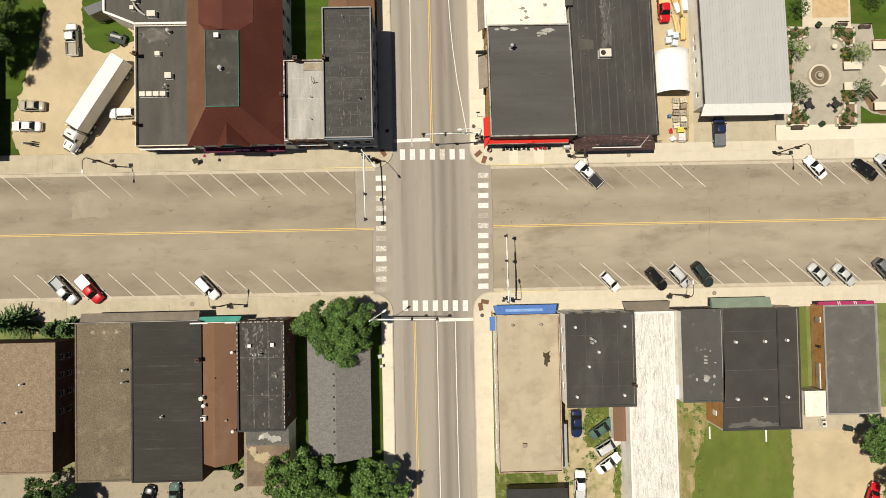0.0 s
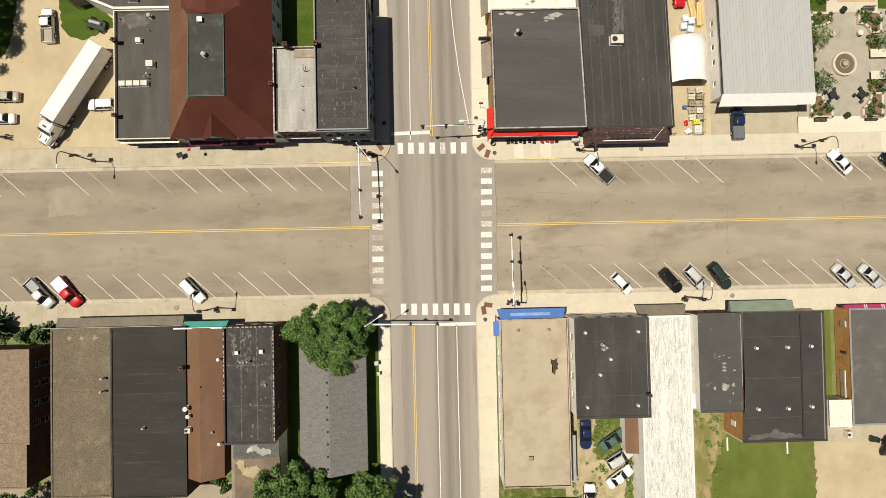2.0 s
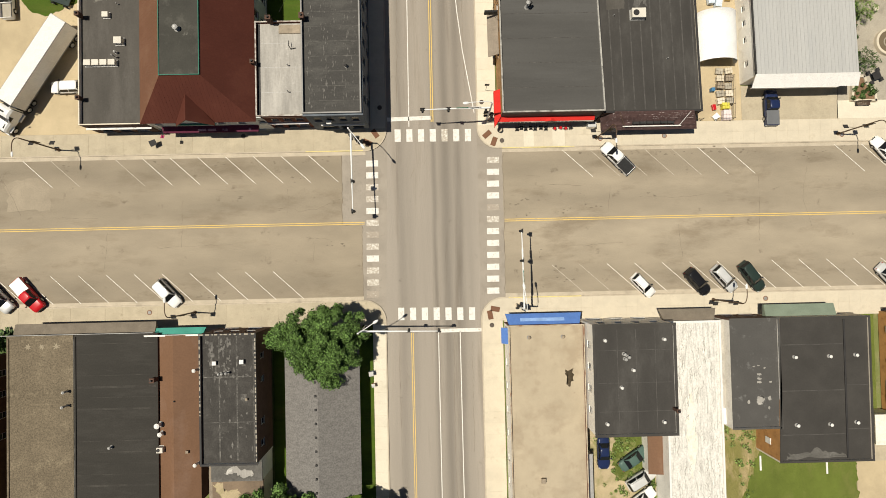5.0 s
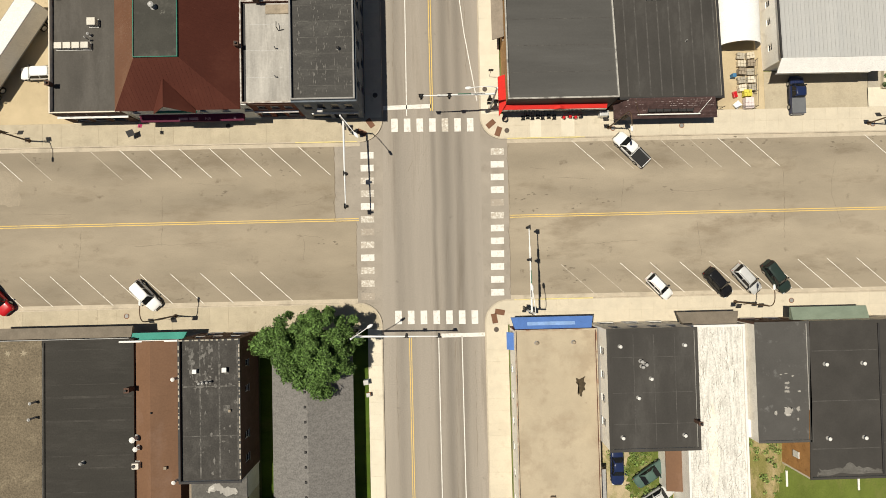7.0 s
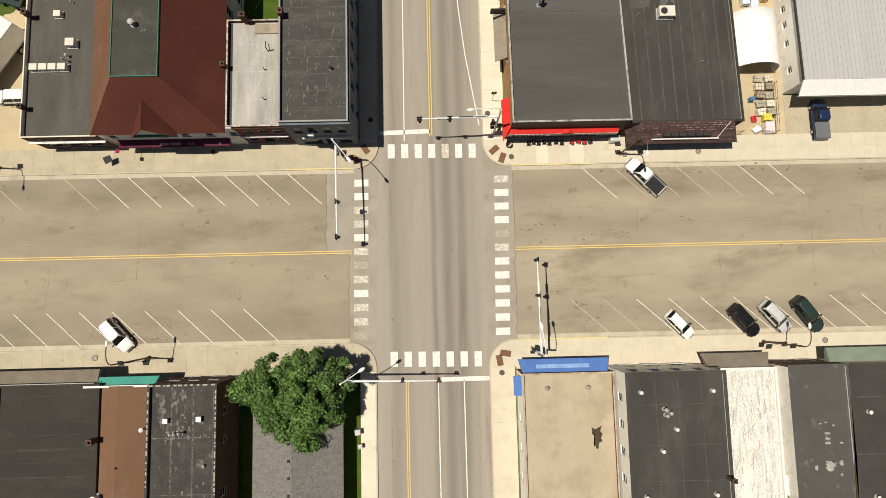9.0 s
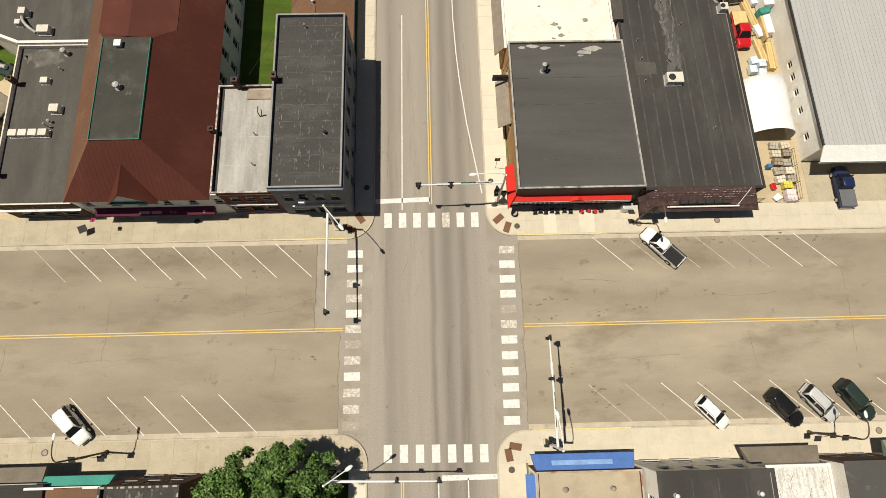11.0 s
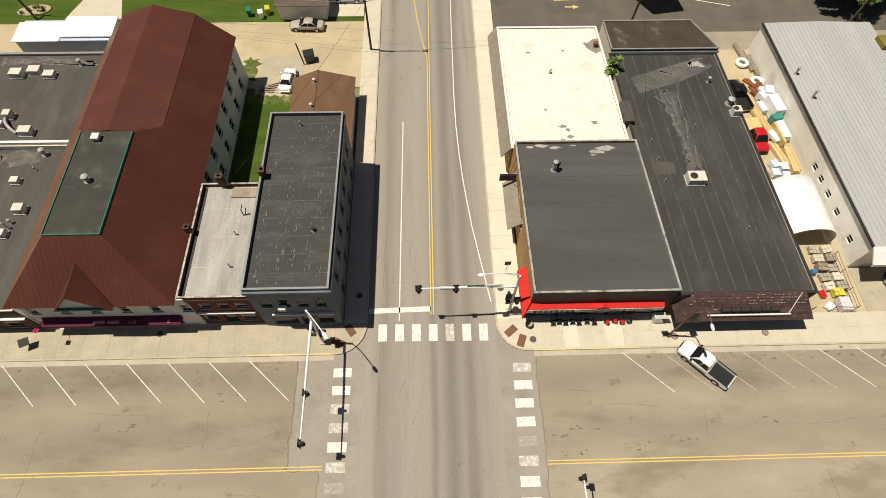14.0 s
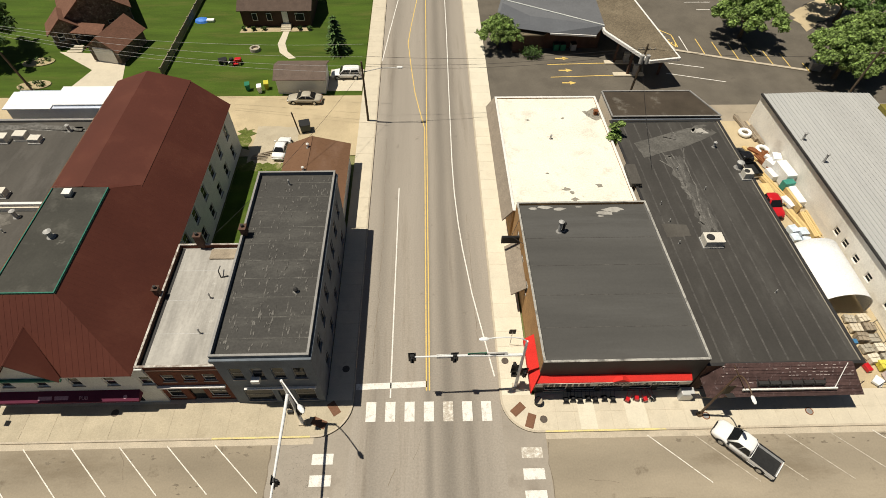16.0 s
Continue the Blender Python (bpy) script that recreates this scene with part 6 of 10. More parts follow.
        part("tailgate", softbox(x0 - 0.02, x0 + 0.06, -w + 0.11, w - 0.11, 0.58, belt - 0.03, 0.02), material, th)
        if bed_cover:
            part("bed_cover", softbox(x0 + 0.05, x1 + 0.04, -w + 0.02, w - 0.02, belt - 0.03, belt + 0.02, 0.01), bed_cover, th, "flat bed cover")
        else:
            part("bed_liner", cbox(x0 + 0.07, x1 - 0.01, -w + 0.12, w - 0.12, 0.63, 0.66), bed or M_PLASTIC, th, "bed floor")
            part("bed_front", softbox(x1 - 0.05, x1 + 0.02, -w + 0.12, w - 0.12, 0.64, belt + 0.02, 0.015), material, th)
    return th


P_WHITE = paint("enamel_white", (0.80, 0.79, 0.76))
P_BLACK = paint("enamel_black", (0.012, 0.012, 0.013), 0.25)
P_SILVER = paint("enamel_silver", (0.60, 0.60, 0.58), 0.35, 0.4, 0.2)
P_GRAY = paint("enamel_gray", (0.20, 0.205, 0.21), 0.35, 0.4, 0.3)
P_RED = paint("enamel_red", (0.50, 0.015, 0.02))
P_NAVY = paint("enamel_navy", (0.015, 0.025, 0.075), 0.3)
P_GREEN = paint("enamel_dark_green", (0.022, 0.036, 0.03), 0.4)
P_TEAL = paint("enamel_faded_green", (0.07, 0.12, 0.10), 0.6, 0.1)
P_BEIGE = paint("enamel_beige", (0.42, 0.38, 0.30))

NA, SA = 131.0, -50.0
car("pickup", 25.35, 7.75, NA + 3, P_WHITE, "white pickup truck with an open dark bed", bed=M_PLASTIC)
car("sedan", 62.5, 8.15, NA, P_WHITE, "white sedan parked nose to the curb")
car("sedan", 70.7, 7.7, NA + 9, P_BLACK, "black sedan parked nose to the curb")
car("sedan", 74.2, 8.3, NA, P_SILVER, "silver sedan parked nose to the curb")
car("hatch", 28.4, -9.8, SA + 3, P_WHITE, "small white hatchback parked nose to the curb", roof_rack=True)
car("suv", 35.9, -9.5, SA, P_BLACK, "black sport utility car parked nose to the curb", roof_rack=True)
car("suv", 39.6, -9.15, SA + 1, P_SILVER, "silver sport utility car with a dark rear window", roof_rack=True)
car("suv", 43.4, -8.95, SA - 4, P_GREEN, "dark green sport utility car with a glass roof", scale=1.08)
car("sedan", 62.5, -9.4, SA + 3, P_SILVER, "silver sedan parked nose to the curb")
car("sedan", 66.6, -9.5, SA + 5, P_SILVER, "silver gray sedan parked nose to the curb")
car("suv", 73.2, -8.8, SA, P_GRAY, "dark gray sport utility car at the curb")
car("pickup", -59.2, -9.4, SA + 3, P_SILVER, "silver pickup truck with a dark gray bed", bed=P_GRAY)
car("pickup", -55.1, -9.25, SA + 1, P_RED, "bright red pickup truck with a silver bed cover", bed_cover=P_SILVER)
car("suv", -36.4, -9.45, SA + 3, P_WHITE, "white sport utility car with dark windows", scale=1.04)
car("pickup", -57.8, 31.2, 92, P_WHITE, "white pickup truck on the gravel lot", bed=M_STONE)
car("suv", -49.8, 19.0, 181, P_WHITE, "white van-like car beside the trailer", scale=1.02)
car("sedan", -64.4, 20.5, 178, P_BEIGE, "dusty bronze sedan on the gravel lot")
car("sedan", -65.2, 17.2, 178, P_WHITE, "white sedan on the gravel lot", scale=1.1)
car("pickup", 46.85, 14.3, 90, P_NAVY, "navy pickup truck with a gray bed cover", bed_cover=P_GRAY, z=0.05, scale=0.95)
car("pickup", 38.45, 34.9, -88, P_RED, "red pickup truck in the lumber yard", scale=0.95, bed_cover=M_WOOD)
car("pickup", 38.2, 41.4, 97, P_BLACK, "black pickup truck in the lumber yard", scale=0.95)
car("sedan", 22.3, -32.4, -90, P_NAVY, "navy blue sedan in the back yard")
car("sedan", 26.5, -33.2, 33, P_TEAL, "faded green old sedan among weeds", scale=1.05)
car("suv", 27.3, -36.0, 30, P_SILVER, "silver sport utility car in the back yard", roof_rack=True)
car("sedan", 27.3, -38.8, 35, P_WHITE, "white sedan in the back yard")
car("pickup", 22.6, -42.3, 88, P_WHITE, "white pickup truck with a ladder rack", bed=P_SILVER)
car("sedan", 69.7, -45.0, 70, P_RED, "dark red car on the gravel drive")
car("suv", -46.2, -42.6, 75, P_BLACK, "black car behind the shops")
car("sedan", -41.9, -42.2, 90, P_TEAL, "faded teal car behind the shops")
car("sedan", -17.5, 44.9, 84, P_WHITE, "white car on the concrete drive", scale=0.92)
car("sedan", -16.1, 54.9, 178, P_BEIGE, "beige sedan in the alley", scale=1.05)
car("suv", -11.0, 60.6, 180, P_WHITE, "white station wagon by the shed", roof_rack=True)

# articulated lorry
lorry = thing("semi_truck", "white semi truck with a long box trailer", "truck", -54.6, 18.4, 0, 56.5, "parked vehicles")
TW = 2.32
M_TRAILER = mat("trailer_white", (0.74, 0.71, 0.66), 0.45, 0.06, 0.5, 6, 0.05, stain=(0.6, 0.57, 0.5), stain_amount=0.2)
tr = part("trailer", softbox(-2.5, 10.5, -TW / 2, TW / 2, 1.05, 3.65, 0.05), M_TRAILER, lorry)
for k in range(12):
    part("roof_bow", cbox(-2.3 + 1.1 * k, -2.26 + 1.1 * k, -TW / 2 + 0.06, TW / 2 - 0.06, 3.645, 3.654), M_TRAILER, tr)
for s in (-1, 1):
    part("roof_rail", softbox(-2.52, 10.52, s * TW / 2 - 0.03, s * TW / 2 + 0.03, 3.55, 3.64, 0.01), M_COPING, tr)
    part("side_rail", softbox(-2.52, 10.52, s * TW / 2 - 0.025, s * TW / 2 + 0.025, 1.02, 1.16, 0.01), M_COPING, tr)
part("front_frame", softbox(-2.56, -2.5, -TW / 2 + 0.03, TW / 2 - 0.03, 3.3, 3.62, 0.01), M_DARKTRIM, tr)
part("chassis", cbox(-5.9, 10.3, -0.4, 0.4, 0.65, 1.0), M_BLACK, lorry)
part("rear_door", softbox(10.5, 10.57, -TW / 2 + 0.05, TW / 2 - 0.05, 1.1, 3.6, 0.02), M_GALV, lorry)
cabm = B()
loft(cabm, [[(xx, a, c) for a, c in ((-1.05 * f, 0.8), (1.05 * f, 0.8), (1.05 * f, zt - 0.25), (0.85 * f, zt), (-0.85 * f, zt), (-1.05 * f, zt - 0.25))] for xx, f, zt in ((-3.0, 0.94, 2.75), (-3.3, 1.0, 2.95), (-4.0, 1.0, 3.0), (-4.5, 0.95, 2.6), (-4.9, 0.92, 1.95), (-6.0, 0.82, 1.8), (-6.3, 0.74, 1.55), (-6.42, 0.6, 1.2))])
cab = part("tractor_cab", cabm, P_WHITE, lorry)
pane(cab, "windshield", [(-4.9, -0.93, 1.98), (-4.9, 0.93, 1.98), (-4.42, 0.84, 2.66), (-4.42, -0.84, 2.66)], 0.03, 0.035)
for s_ in (-1, 1):
    pane(cab, "side_window", [(-4.75, s_ * 0.99, 1.95), (-4.0, s_ * 1.06, 1.95), (-4.0, s_ * 1.06, 2.62), (-4.4, s_ * 1.02, 2.55)], 0.05, 0.02)
    part("hood_vent", softbox(-5.9, -5.2, s_ * 0.5 - 0.05, s_ * 0.5 + 0.05, 1.78, 1.93, 0.02), M_PLASTIC, cab)
part("grille", softbox(-6.46, -6.3, -0.5, 0.5, 0.85, 1.5, 0.03), M_PLASTIC, cab)
part("sun_visor", softbox(-4.72, -4.4, -0.85, 0.85, 2.68, 2.76, 0.02), M_PLASTIC, cab)
part("roof_marker", softbox(-3.9, -3.7, -0.3, 0.3, 2.98, 3.08, 0.02), M_PLASTIC, cab)
part("coupling_deck", softbox(-3.0, -2.55, -0.95, 0.95, 0.9, 2.3, 0.05), M_BLACK, lorry, "black gear between cab and trailer")
part("bumper", softbox(-6.55, -6.38, -0.98, 0.98, 0.4, 0.8, 0.04), M_RIM, lorry)
for s in (-1, 1):
    part("exhaust_pipe", tube(B(), [(-2.8, s * 0.95, 1.1), (-2.8, s * 0.95, 3.4)], 0.08, 10), M_RIM, lorry)
    part("fuel_tank", tube(B(), [(-4.2, s * 0.95, 0.72), (-3.1, s * 0.95, 0.72)], 0.28, 14), M_RIM, lorry)
    part("mirror", softbox(-4.7, -4.58, s * 1.3 - 0.09, s * 1.3 + 0.09, 1.95, 2.6, 0.03), M_RIM, lorry)
    part("fender", softbox(-6.1, -5.1, s * 0.95 - 0.18, s * 0.95 + 0.18, 0.9, 1.02, 0.05), P_WHITE, lorry)
    for xx in (-5.6, -2.2, -1.1, 8.4, 9.5):
        wheel(lorry, xx, s * 0.93, 0.47, 0.4, s)
dock = thing("loading_dock", "brown wooden loading dock at the trailer's rear", "dock", -46.9, 28.4, 0, 56.5)
for k in range(6):
    part("plank", cbox(-0.6, 0.6, -0.9 + 0.3 * k, -0.62 + 0.3 * k, 1.0, 1.06), M_WOODOLD, dock)
for a in (-0.5, 0.5):
    for b in (-0.8, 0.75):
        part("post", cbox(a - 0.07, a + 0.07, b - 0.07, b + 0.07, 0, 1.9), M_RUST, dock)

bike = thing("motorcycle", "dark motorcycle on the gravel lot", "motorcycle", -64.8, 14.4, 0, 176)
part("body", loft(B(), [[(xx, a * ww, zz + c) for a, c in ((-1, 0), (1, 0), (0.7, 0.22), (-0.7, 0.22))] for xx, ww, zz in ((-0.8, 0.1, 0.7), (-0.4, 0.17, 0.62), (0.1, 0.15, 0.62), (0.5, 0.18, 0.72), (0.75, 0.1, 0.75))]), P_BLACK, bike)
for xx in (-0.8, 0.8):
    wheel(bike, xx, 0, 0.33, 0.14, 1)
part("handlebar", tube(B(), [(0.45, -0.42, 1.05), (0.65, -0.2, 1.0), (0.65, 0.2, 1.0), (0.45, 0.42, 1.05)], 0.02, 6), M_RIM, bike)
for s in (-1, 1):
    part("saddlebag", softbox(-1.0, -0.5, s * 0.3 - 0.1, s * 0.3 + 0.1, 0.4, 0.75, 0.03), P_BLACK, bike)


# ---- street furniture ----
def bend(p0, p1, p2, n=8):
    return [tuple((1 - t) ** 2 * Vector(p0) + 2 * t * (1 - t) * Vector(p1) + t * t * Vector(p2)) for t in (i / n for i in range(n + 1))]


def street_lamp(x, y, way, material, label, h=8.3, reach=1.9, banner=True):
    th = thing("street_lamp", label, "street lamp", x, y, 0.15, 0, "street lamps")
    part("base", cyl(B(), 0, 0, 0, 0.35, 0.24, 0.18, 14), material, th)
    part("pole", tube(B(), [(0, 0, 0.3), (0, 0, h - 1.2)], [0.1, 0.075], 10), material, th)
    part("arm", tube(B(), bend((0, 0, h - 1.25), (0, 0.05 * way, h + 0.1), (0, way * reach, h - 0.15)), 0.055, 8), material, th)
    part("lamp_head", loft(B(), [[(a * r, way * (reach + d), h - 0.17 + c * r * 0.6) for a, c in ((1, 0), (0.7, 0.7), (0, 1), (-0.7, 0.7), (-1, 0), (-0.6, -0.5), (0.6, -0.5))] for d, r in ((-0.05, 0.06), (0.12, 0.15), (0.45, 0.15), (0.62, 0.07))]), M_POLEW, th, "pale lamp head")
    if banner:
        for s in (-1, 1):
            bs_ = part("banner_sign", softbox(s * 1.35 - 0.33, s * 1.35 + 0.33, -0.3, 0.3, 0, 0.03, 0.005), M_DARKTRIM, th, "dark square sign plate")
            bs_.matrix_basis = pose(0, -0.25 * way, 3.2, 28 * way, 0, 0)
            part("bracket", tube(B(), [(0, 0, 3.3), (s * 1.35, -0.2 * way, 3.25)], 0.02, 6), material, th)
        part("banner", softbox(0.08, 0.75, -0.02, 0.02, 4.2, 5.6, 0.008), mat("banner_cloth", (0.10, 0.08, 0.05), 0.8), th, "dark cloth banner")
    return th


for x, y, w in ((-51.2, 10.5, -1), (-32.9, -12.1, 1), (38.2, -12.0, 1), (22.7, 10.7, -1), (56.4, 10.6, -1)):
    street_lamp(x, y, w, M_POLEBR, "brown steel street lamp with a curved arm")
for x, y in ((22.7, 10.7), (56.4, 10.6), (-39.6, -11.9), (31.6, 10.9), (44.9, -11.9)):
    t = thing("planter_ring" if x in (22.7,) else "tree_grate", "round rusty iron grate set in the sidewalk", "grate", x + 0.55, y - 0.1, 0.15, 0, "sidewalk grates")
    part("disc", cyl(B(), 0, 0, 0, 0.02, 0.27, 0.27, 20), M_COPING, t)
    part("rim", loft(B(), [[(r * math.cos(a), r * math.sin(a), z) for a in (2 * math.pi * j / 20 for j in range(20))] for r, z in ((0.33, 0), (0.33, 0.035), (0.26, 0.035), (0.26, 0.0))], cap=False), M_RUST, t)


def signal_head(parent, x, y, z, rz, horizontal=False):
    m = pose(x, y, z, 0, 0, rz)
    h = part("signal_head", softbox(-0.16, 0.16, -0.12, 0.1, -0.55, 0.5, 0.03), M_SIGNAL, parent)
    h.matrix_basis = m
    part("backplate", softbox(-0.3, 0.3, 0.1, 0.12, -0.7, 0.65, 0.005), M_SIGNAL, h)
    for k, c in enumerate(((0.3, 0.01, 0.01), (0.35, 0.2, 0.01), (0.01, 0.22, 0.1))):
        part("lens", tube(B(), [(0, -0.12, 0.32 - 0.33 * k), (0, -0.14, 0.32 - 0.33 * k)], 0.1, 12), LENS[k], h)
        part("visor", loft(B(), [[(0.12 * math.cos(a), yy, 0.32 - 0.33 * k + 0.12 * math.sin(a)) for a in (math.pi * j / 8 for j in range(9))] for yy in (-0.12, -0.3)], cap=False, closed=False), M_SIGNAL, h)
    return h


LENS = [glassy("lens_red", (0.25, 0.01, 0.01), 0.2), glassy("lens_amber", (0.3, 0.17, 0.01), 0.2), glassy("lens_green", (0.01, 0.18, 0.09), 0.2)]


def signal_pole(x, y, dx, dy, lamp, label, sign=False):
    """A pole with a mast arm (dx, dy) long, signal heads, a lamp arm to the offset lamp, and push-button signals."""
    th = thing("traffic_signal", label, "traffic signal", x, y, 0.15, 0, "traffic signals")
    L = math.hypot(dx, dy)
    ux, uy = dx / L, dy / L
    rz = math.degrees(math.atan2(dy, dx)) + 90
    part("base", softbox(-0.28, 0.28, -0.28, 0.28, 0, 0.18, 0.02), M_CURB, th)
    part("pole", tube(B(), [(0, 0, 0.1), (0, 0, 7.9)], [0.15, 0.1], 12), M_POLEW, th)
    part("mast_arm", tube(B(), [(0, 0, 5.75), (dx * 0.5, dy * 0.5, 6.0), (dx, dy, 6.1)], [0.13, 0.1, 0.06], 10), M_POLEW, th)
    part("lamp_arm", tube(B(), bend((0, 0, 7.8), (lamp[0] * 0.15, lamp[1] * 0.15, 8.9), (lamp[0], lamp[1], 8.75)), 0.05, 8), M_POLEW, th)
    lx, ly = Vector(lamp).normalized()
    hd = B()
    loft(hd, [[(lamp[0] + lx * d - ly * a * r, lamp[1] + ly * d + lx * a * r, 8.72 + c * r * 0.6) for a, c in ((1, 0), (0.7, 0.7), (0, 1), (-0.7, 0.7), (-1, 0), (-0.6, -0.5), (0.6, -0.5))] for d, r in ((-0.05, 0.07), (0.15, 0.17), (0.5, 0.17), (0.7, 0.07))])
    part("lamp_head", hd, M_POLEW, th)
    signal_head(th, dx, dy, 5.9, rz + 90)
    signal_head(th, dx * 0.62, dy * 0.62, 5.7, rz + 90)
    for s in (-1, 1):
        signal_head(th, 0.38 * s, -0.25 * s, 3.1, rz + 90 * s)
        part("walk_signal", softbox(-0.22 + 0.42 * s, 0.22 + 0.42 * s, 0.14 * s - 0.12, 0.14 * s + 0.12, 2.35, 2.8, 0.02), M_SIGNAL, th)
    if sign:
        for f, ln in ((0.24, 0.8), (0.72, 0.55)):
            q = part("lane_sign", softbox(-ln, ln, -0.02, 0.02, -0.2, 0.2, 0.005), M_WHITETRIM, th, "white lane sign plate")
            q.matrix_basis = pose(dx * f, dy * f, 6.02, 20, 0, math.degrees(math.atan2(dy, dx)))
            part("name_bar", softbox(-ln * 0.7, ln * 0.7, -0.028, 0.028, -0.06, 0.06, 0.004), M_DARKTRIM, q, "plain dark bar in place of lettering")
        g = part("street_sign", softbox(-0.75, 0.75, -0.02, 0.02, -0.22, 0.22, 0.005), M_SIGNGRN, th, "green street name sign")
        g.matrix_basis = pose(dx * 0.42, dy * 0.42, 6.15, 0, 0, math.degrees(math.atan2(dy, dx)))
        part("name_bar", softbox(-0.55, 0.55, -0.028, 0.028, -0.08, 0.08, 0.004), M_WHITETRIM, g, "plain white name bar")
    return th


signal_pole(-10.35, 10.75, 0.15, -10.1, (1.7, -2.2), "white steel traffic signal pole on a corner")
signal_pole(7.55, 13.55, -8.7, -0.2, (-3.0, -0.2), "white steel traffic signal pole on a corner", sign=True)
signal_pole(11.2, -12.2, -0.15, 9.9, (-0.4, 2.7), "white steel traffic signal pole on a corner", sign=True)
signal_pole(-9.6, -14.5, 9.9, -0.15, (2.0, 1.3), "white steel traffic signal pole on a corner")
for x, y, s in ((-7.9, 11.9, 35), (-9.0, 10.7, 65), (7.55, 11.5, -50), (8.5, 10.5, -20), (8.1, -12.6, 80), (7.4, -13.4, 10)):
    t = tagged(part("tactile_pad", softbox(-0.35, 0.35, -0.62, 0.62, 0.0, 0.018, 0.004), M_BRICKPAD), "brick-brown tactile paving pad on a curb ramp", "paving pad", "tactile pads")
    t.matrix_basis = pose(x, y, 0.149, 0, 0, s)
for x, y in ((9.6, 10.6), (6.9, 16.0), (7.6, -14.8), (-26, 11.9), (-7.2, 15.5)):
    tagged(part("manhole_cover", cyl(B(), x, y, 0.14, 0.165, 0.32, 0.32, 20), M_IRON), "round brown iron manhole cover", "manhole cover", "manhole covers")

# lamp by the north alley
lp = thing("alley_lamp", "tall dark utility pole with a street light arm", "street lamp", -7.4, 50.5, 0, 0)
part("pole", tube(B(), [(0, 0, 0), (0, 0, 8.6)], [0.15, 0.11], 10), M_BARK, lp)
part("arm", tube(B(), [(0, 0, 7.2), (2, 0.0, 7.7), (4.2, 0, 7.8)], 0.05, 8), M_GALV, lp)
part("lamp_head", softbox(4.1, 4.8, -0.14, 0.14, 7.7, 7.9, 0.05), M_POLEW, lp)


# ---- trees ----
def leaf_mesh(name, blobs, count, size, material, parent, rng, droop=0.0):
    """A crown: small bent leaf sprays spread over the outsides of many uneven clumps."""
    cum = np.cumsum([b[3] ** 2 for b in blobs])
    pick = np.searchsorted(cum, rng.uniform(0, cum[-1], count))
    bl = np.array(blobs)[pick]
    d = rng.normal(size=(count, 3))
    d /= np.linalg.norm(d, axis=1)[:, None]
    rad = rng.uniform(0.2, 1.0, count) ** 0.35
    c = bl[:, :3] + d * (bl[:, 3] * rad)[:, None] * np.array([1, 1, 0.72])
    c += rng.normal(scale=0.2, size=c.shape) * np.minimum(1, bl[:, 3:4])
    nrm = d * 0.85 + rng.normal(scale=0.42, size=d.shape) + np.array([0, 0, 0.25])
    nrm /= np.linalg.norm(nrm, axis=1)[:, None]
    u = np.cross(nrm, rng.normal(size=d.shape))
    u /= np.linalg.norm(u, axis=1)[:, None]
    w = np.cross(nrm, u)
    s = (size * rng.uniform(0.5, 1.7, count))[:, None]
    v = np.stack([c - u * s, c - w * s * 0.55 + nrm * s * 0.15, c + u * s, c + w * s * 0.55 + nrm * s * 0.15], 1)
    v[:, 2, 2] -= droop * s[:, 0]
    me = bpy.data.meshes.new(name)
    idx = np.arange(count * 4).reshape(-1, 4)
    me.from_pydata(v.reshape(-1, 3).tolist(), [], idx.tolist())
    me.materials.append(material)
    ob = new(name, me)
    ob.parent = parent
    return ob


def tree(x, y, r, h, seed, label, material=None, leaves=5000, size=0.26, trunk=0.28, group="street and yard trees", spread=(1.0, 1.0)):
    rng = np.random.default_rng(seed)
    th = thing("tree", label, "tree", x, y, 0, 0, group)
    fork = h * 0.32
    bm = tube(B(), [(0, 0, 0), (0.03 * r, 0.02 * r, fork * 0.6), (0, 0.05, fork), (0.05, 0, h * 0.7)], [trunk * 1.3, trunk, trunk * 0.9, trunk * 0.35], 10)
    part("trunk", bm, M_BARK, th)
    blobs = [(0, 0, h * 0.62, r * 0.42)]
    n = 9
    for k in range(n):
        a = 2 * math.pi * k / n + rng.uniform(-0.3, 0.3)
        rr = r * rng.uniform(0.45, 0.78)
        zz = h * rng.uniform(0.48, 0.72)
        tip = (rr * math.cos(a), rr * math.sin(a), zz)
        part("limb", tube(B(), bend((0, 0, fork * rng.uniform(0.75, 1.1)), (tip[0] * 0.4, tip[1] * 0.4, zz * 0.8), tip, 5), [trunk * 0.5, trunk * 0.42, trunk * 0.34, trunk * 0.26, trunk * 0.18, trunk * 0.1], 7), M_BARK, th)
        blobs.append((*tip, r * rng.uniform(0.12, 0.2)))
    for k in range(75):
        # clumps spread evenly over a lumpy dome, each at its own height
        f = math.sqrt((k + 0.5) / 75)
        a = 2.39996 * k + rng.uniform(-0.25, 0.25)
        edge = 1.0 + 0.13 * math.sin(3 * a + seed) + 0.08 * math.sin(7 * a + 2 * seed)
        r2 = r * f * edge * rng.uniform(0.93, 1.03)
        blobs.append((r2 * math.cos(a), r2 * math.sin(a), h * (0.88 - 0.36 * f * f) * rng.uniform(0.84, 1.06), r * rng.uniform(0.09, 0.165)))
    blobs = [(a * spread[0], b * spread[1], c, d) for a, b, c, d in blobs]
    leaf_mesh("crown", blobs, int(leaves * 3.3), size * 0.54, material or M_LEAF, th, rng)
    return th


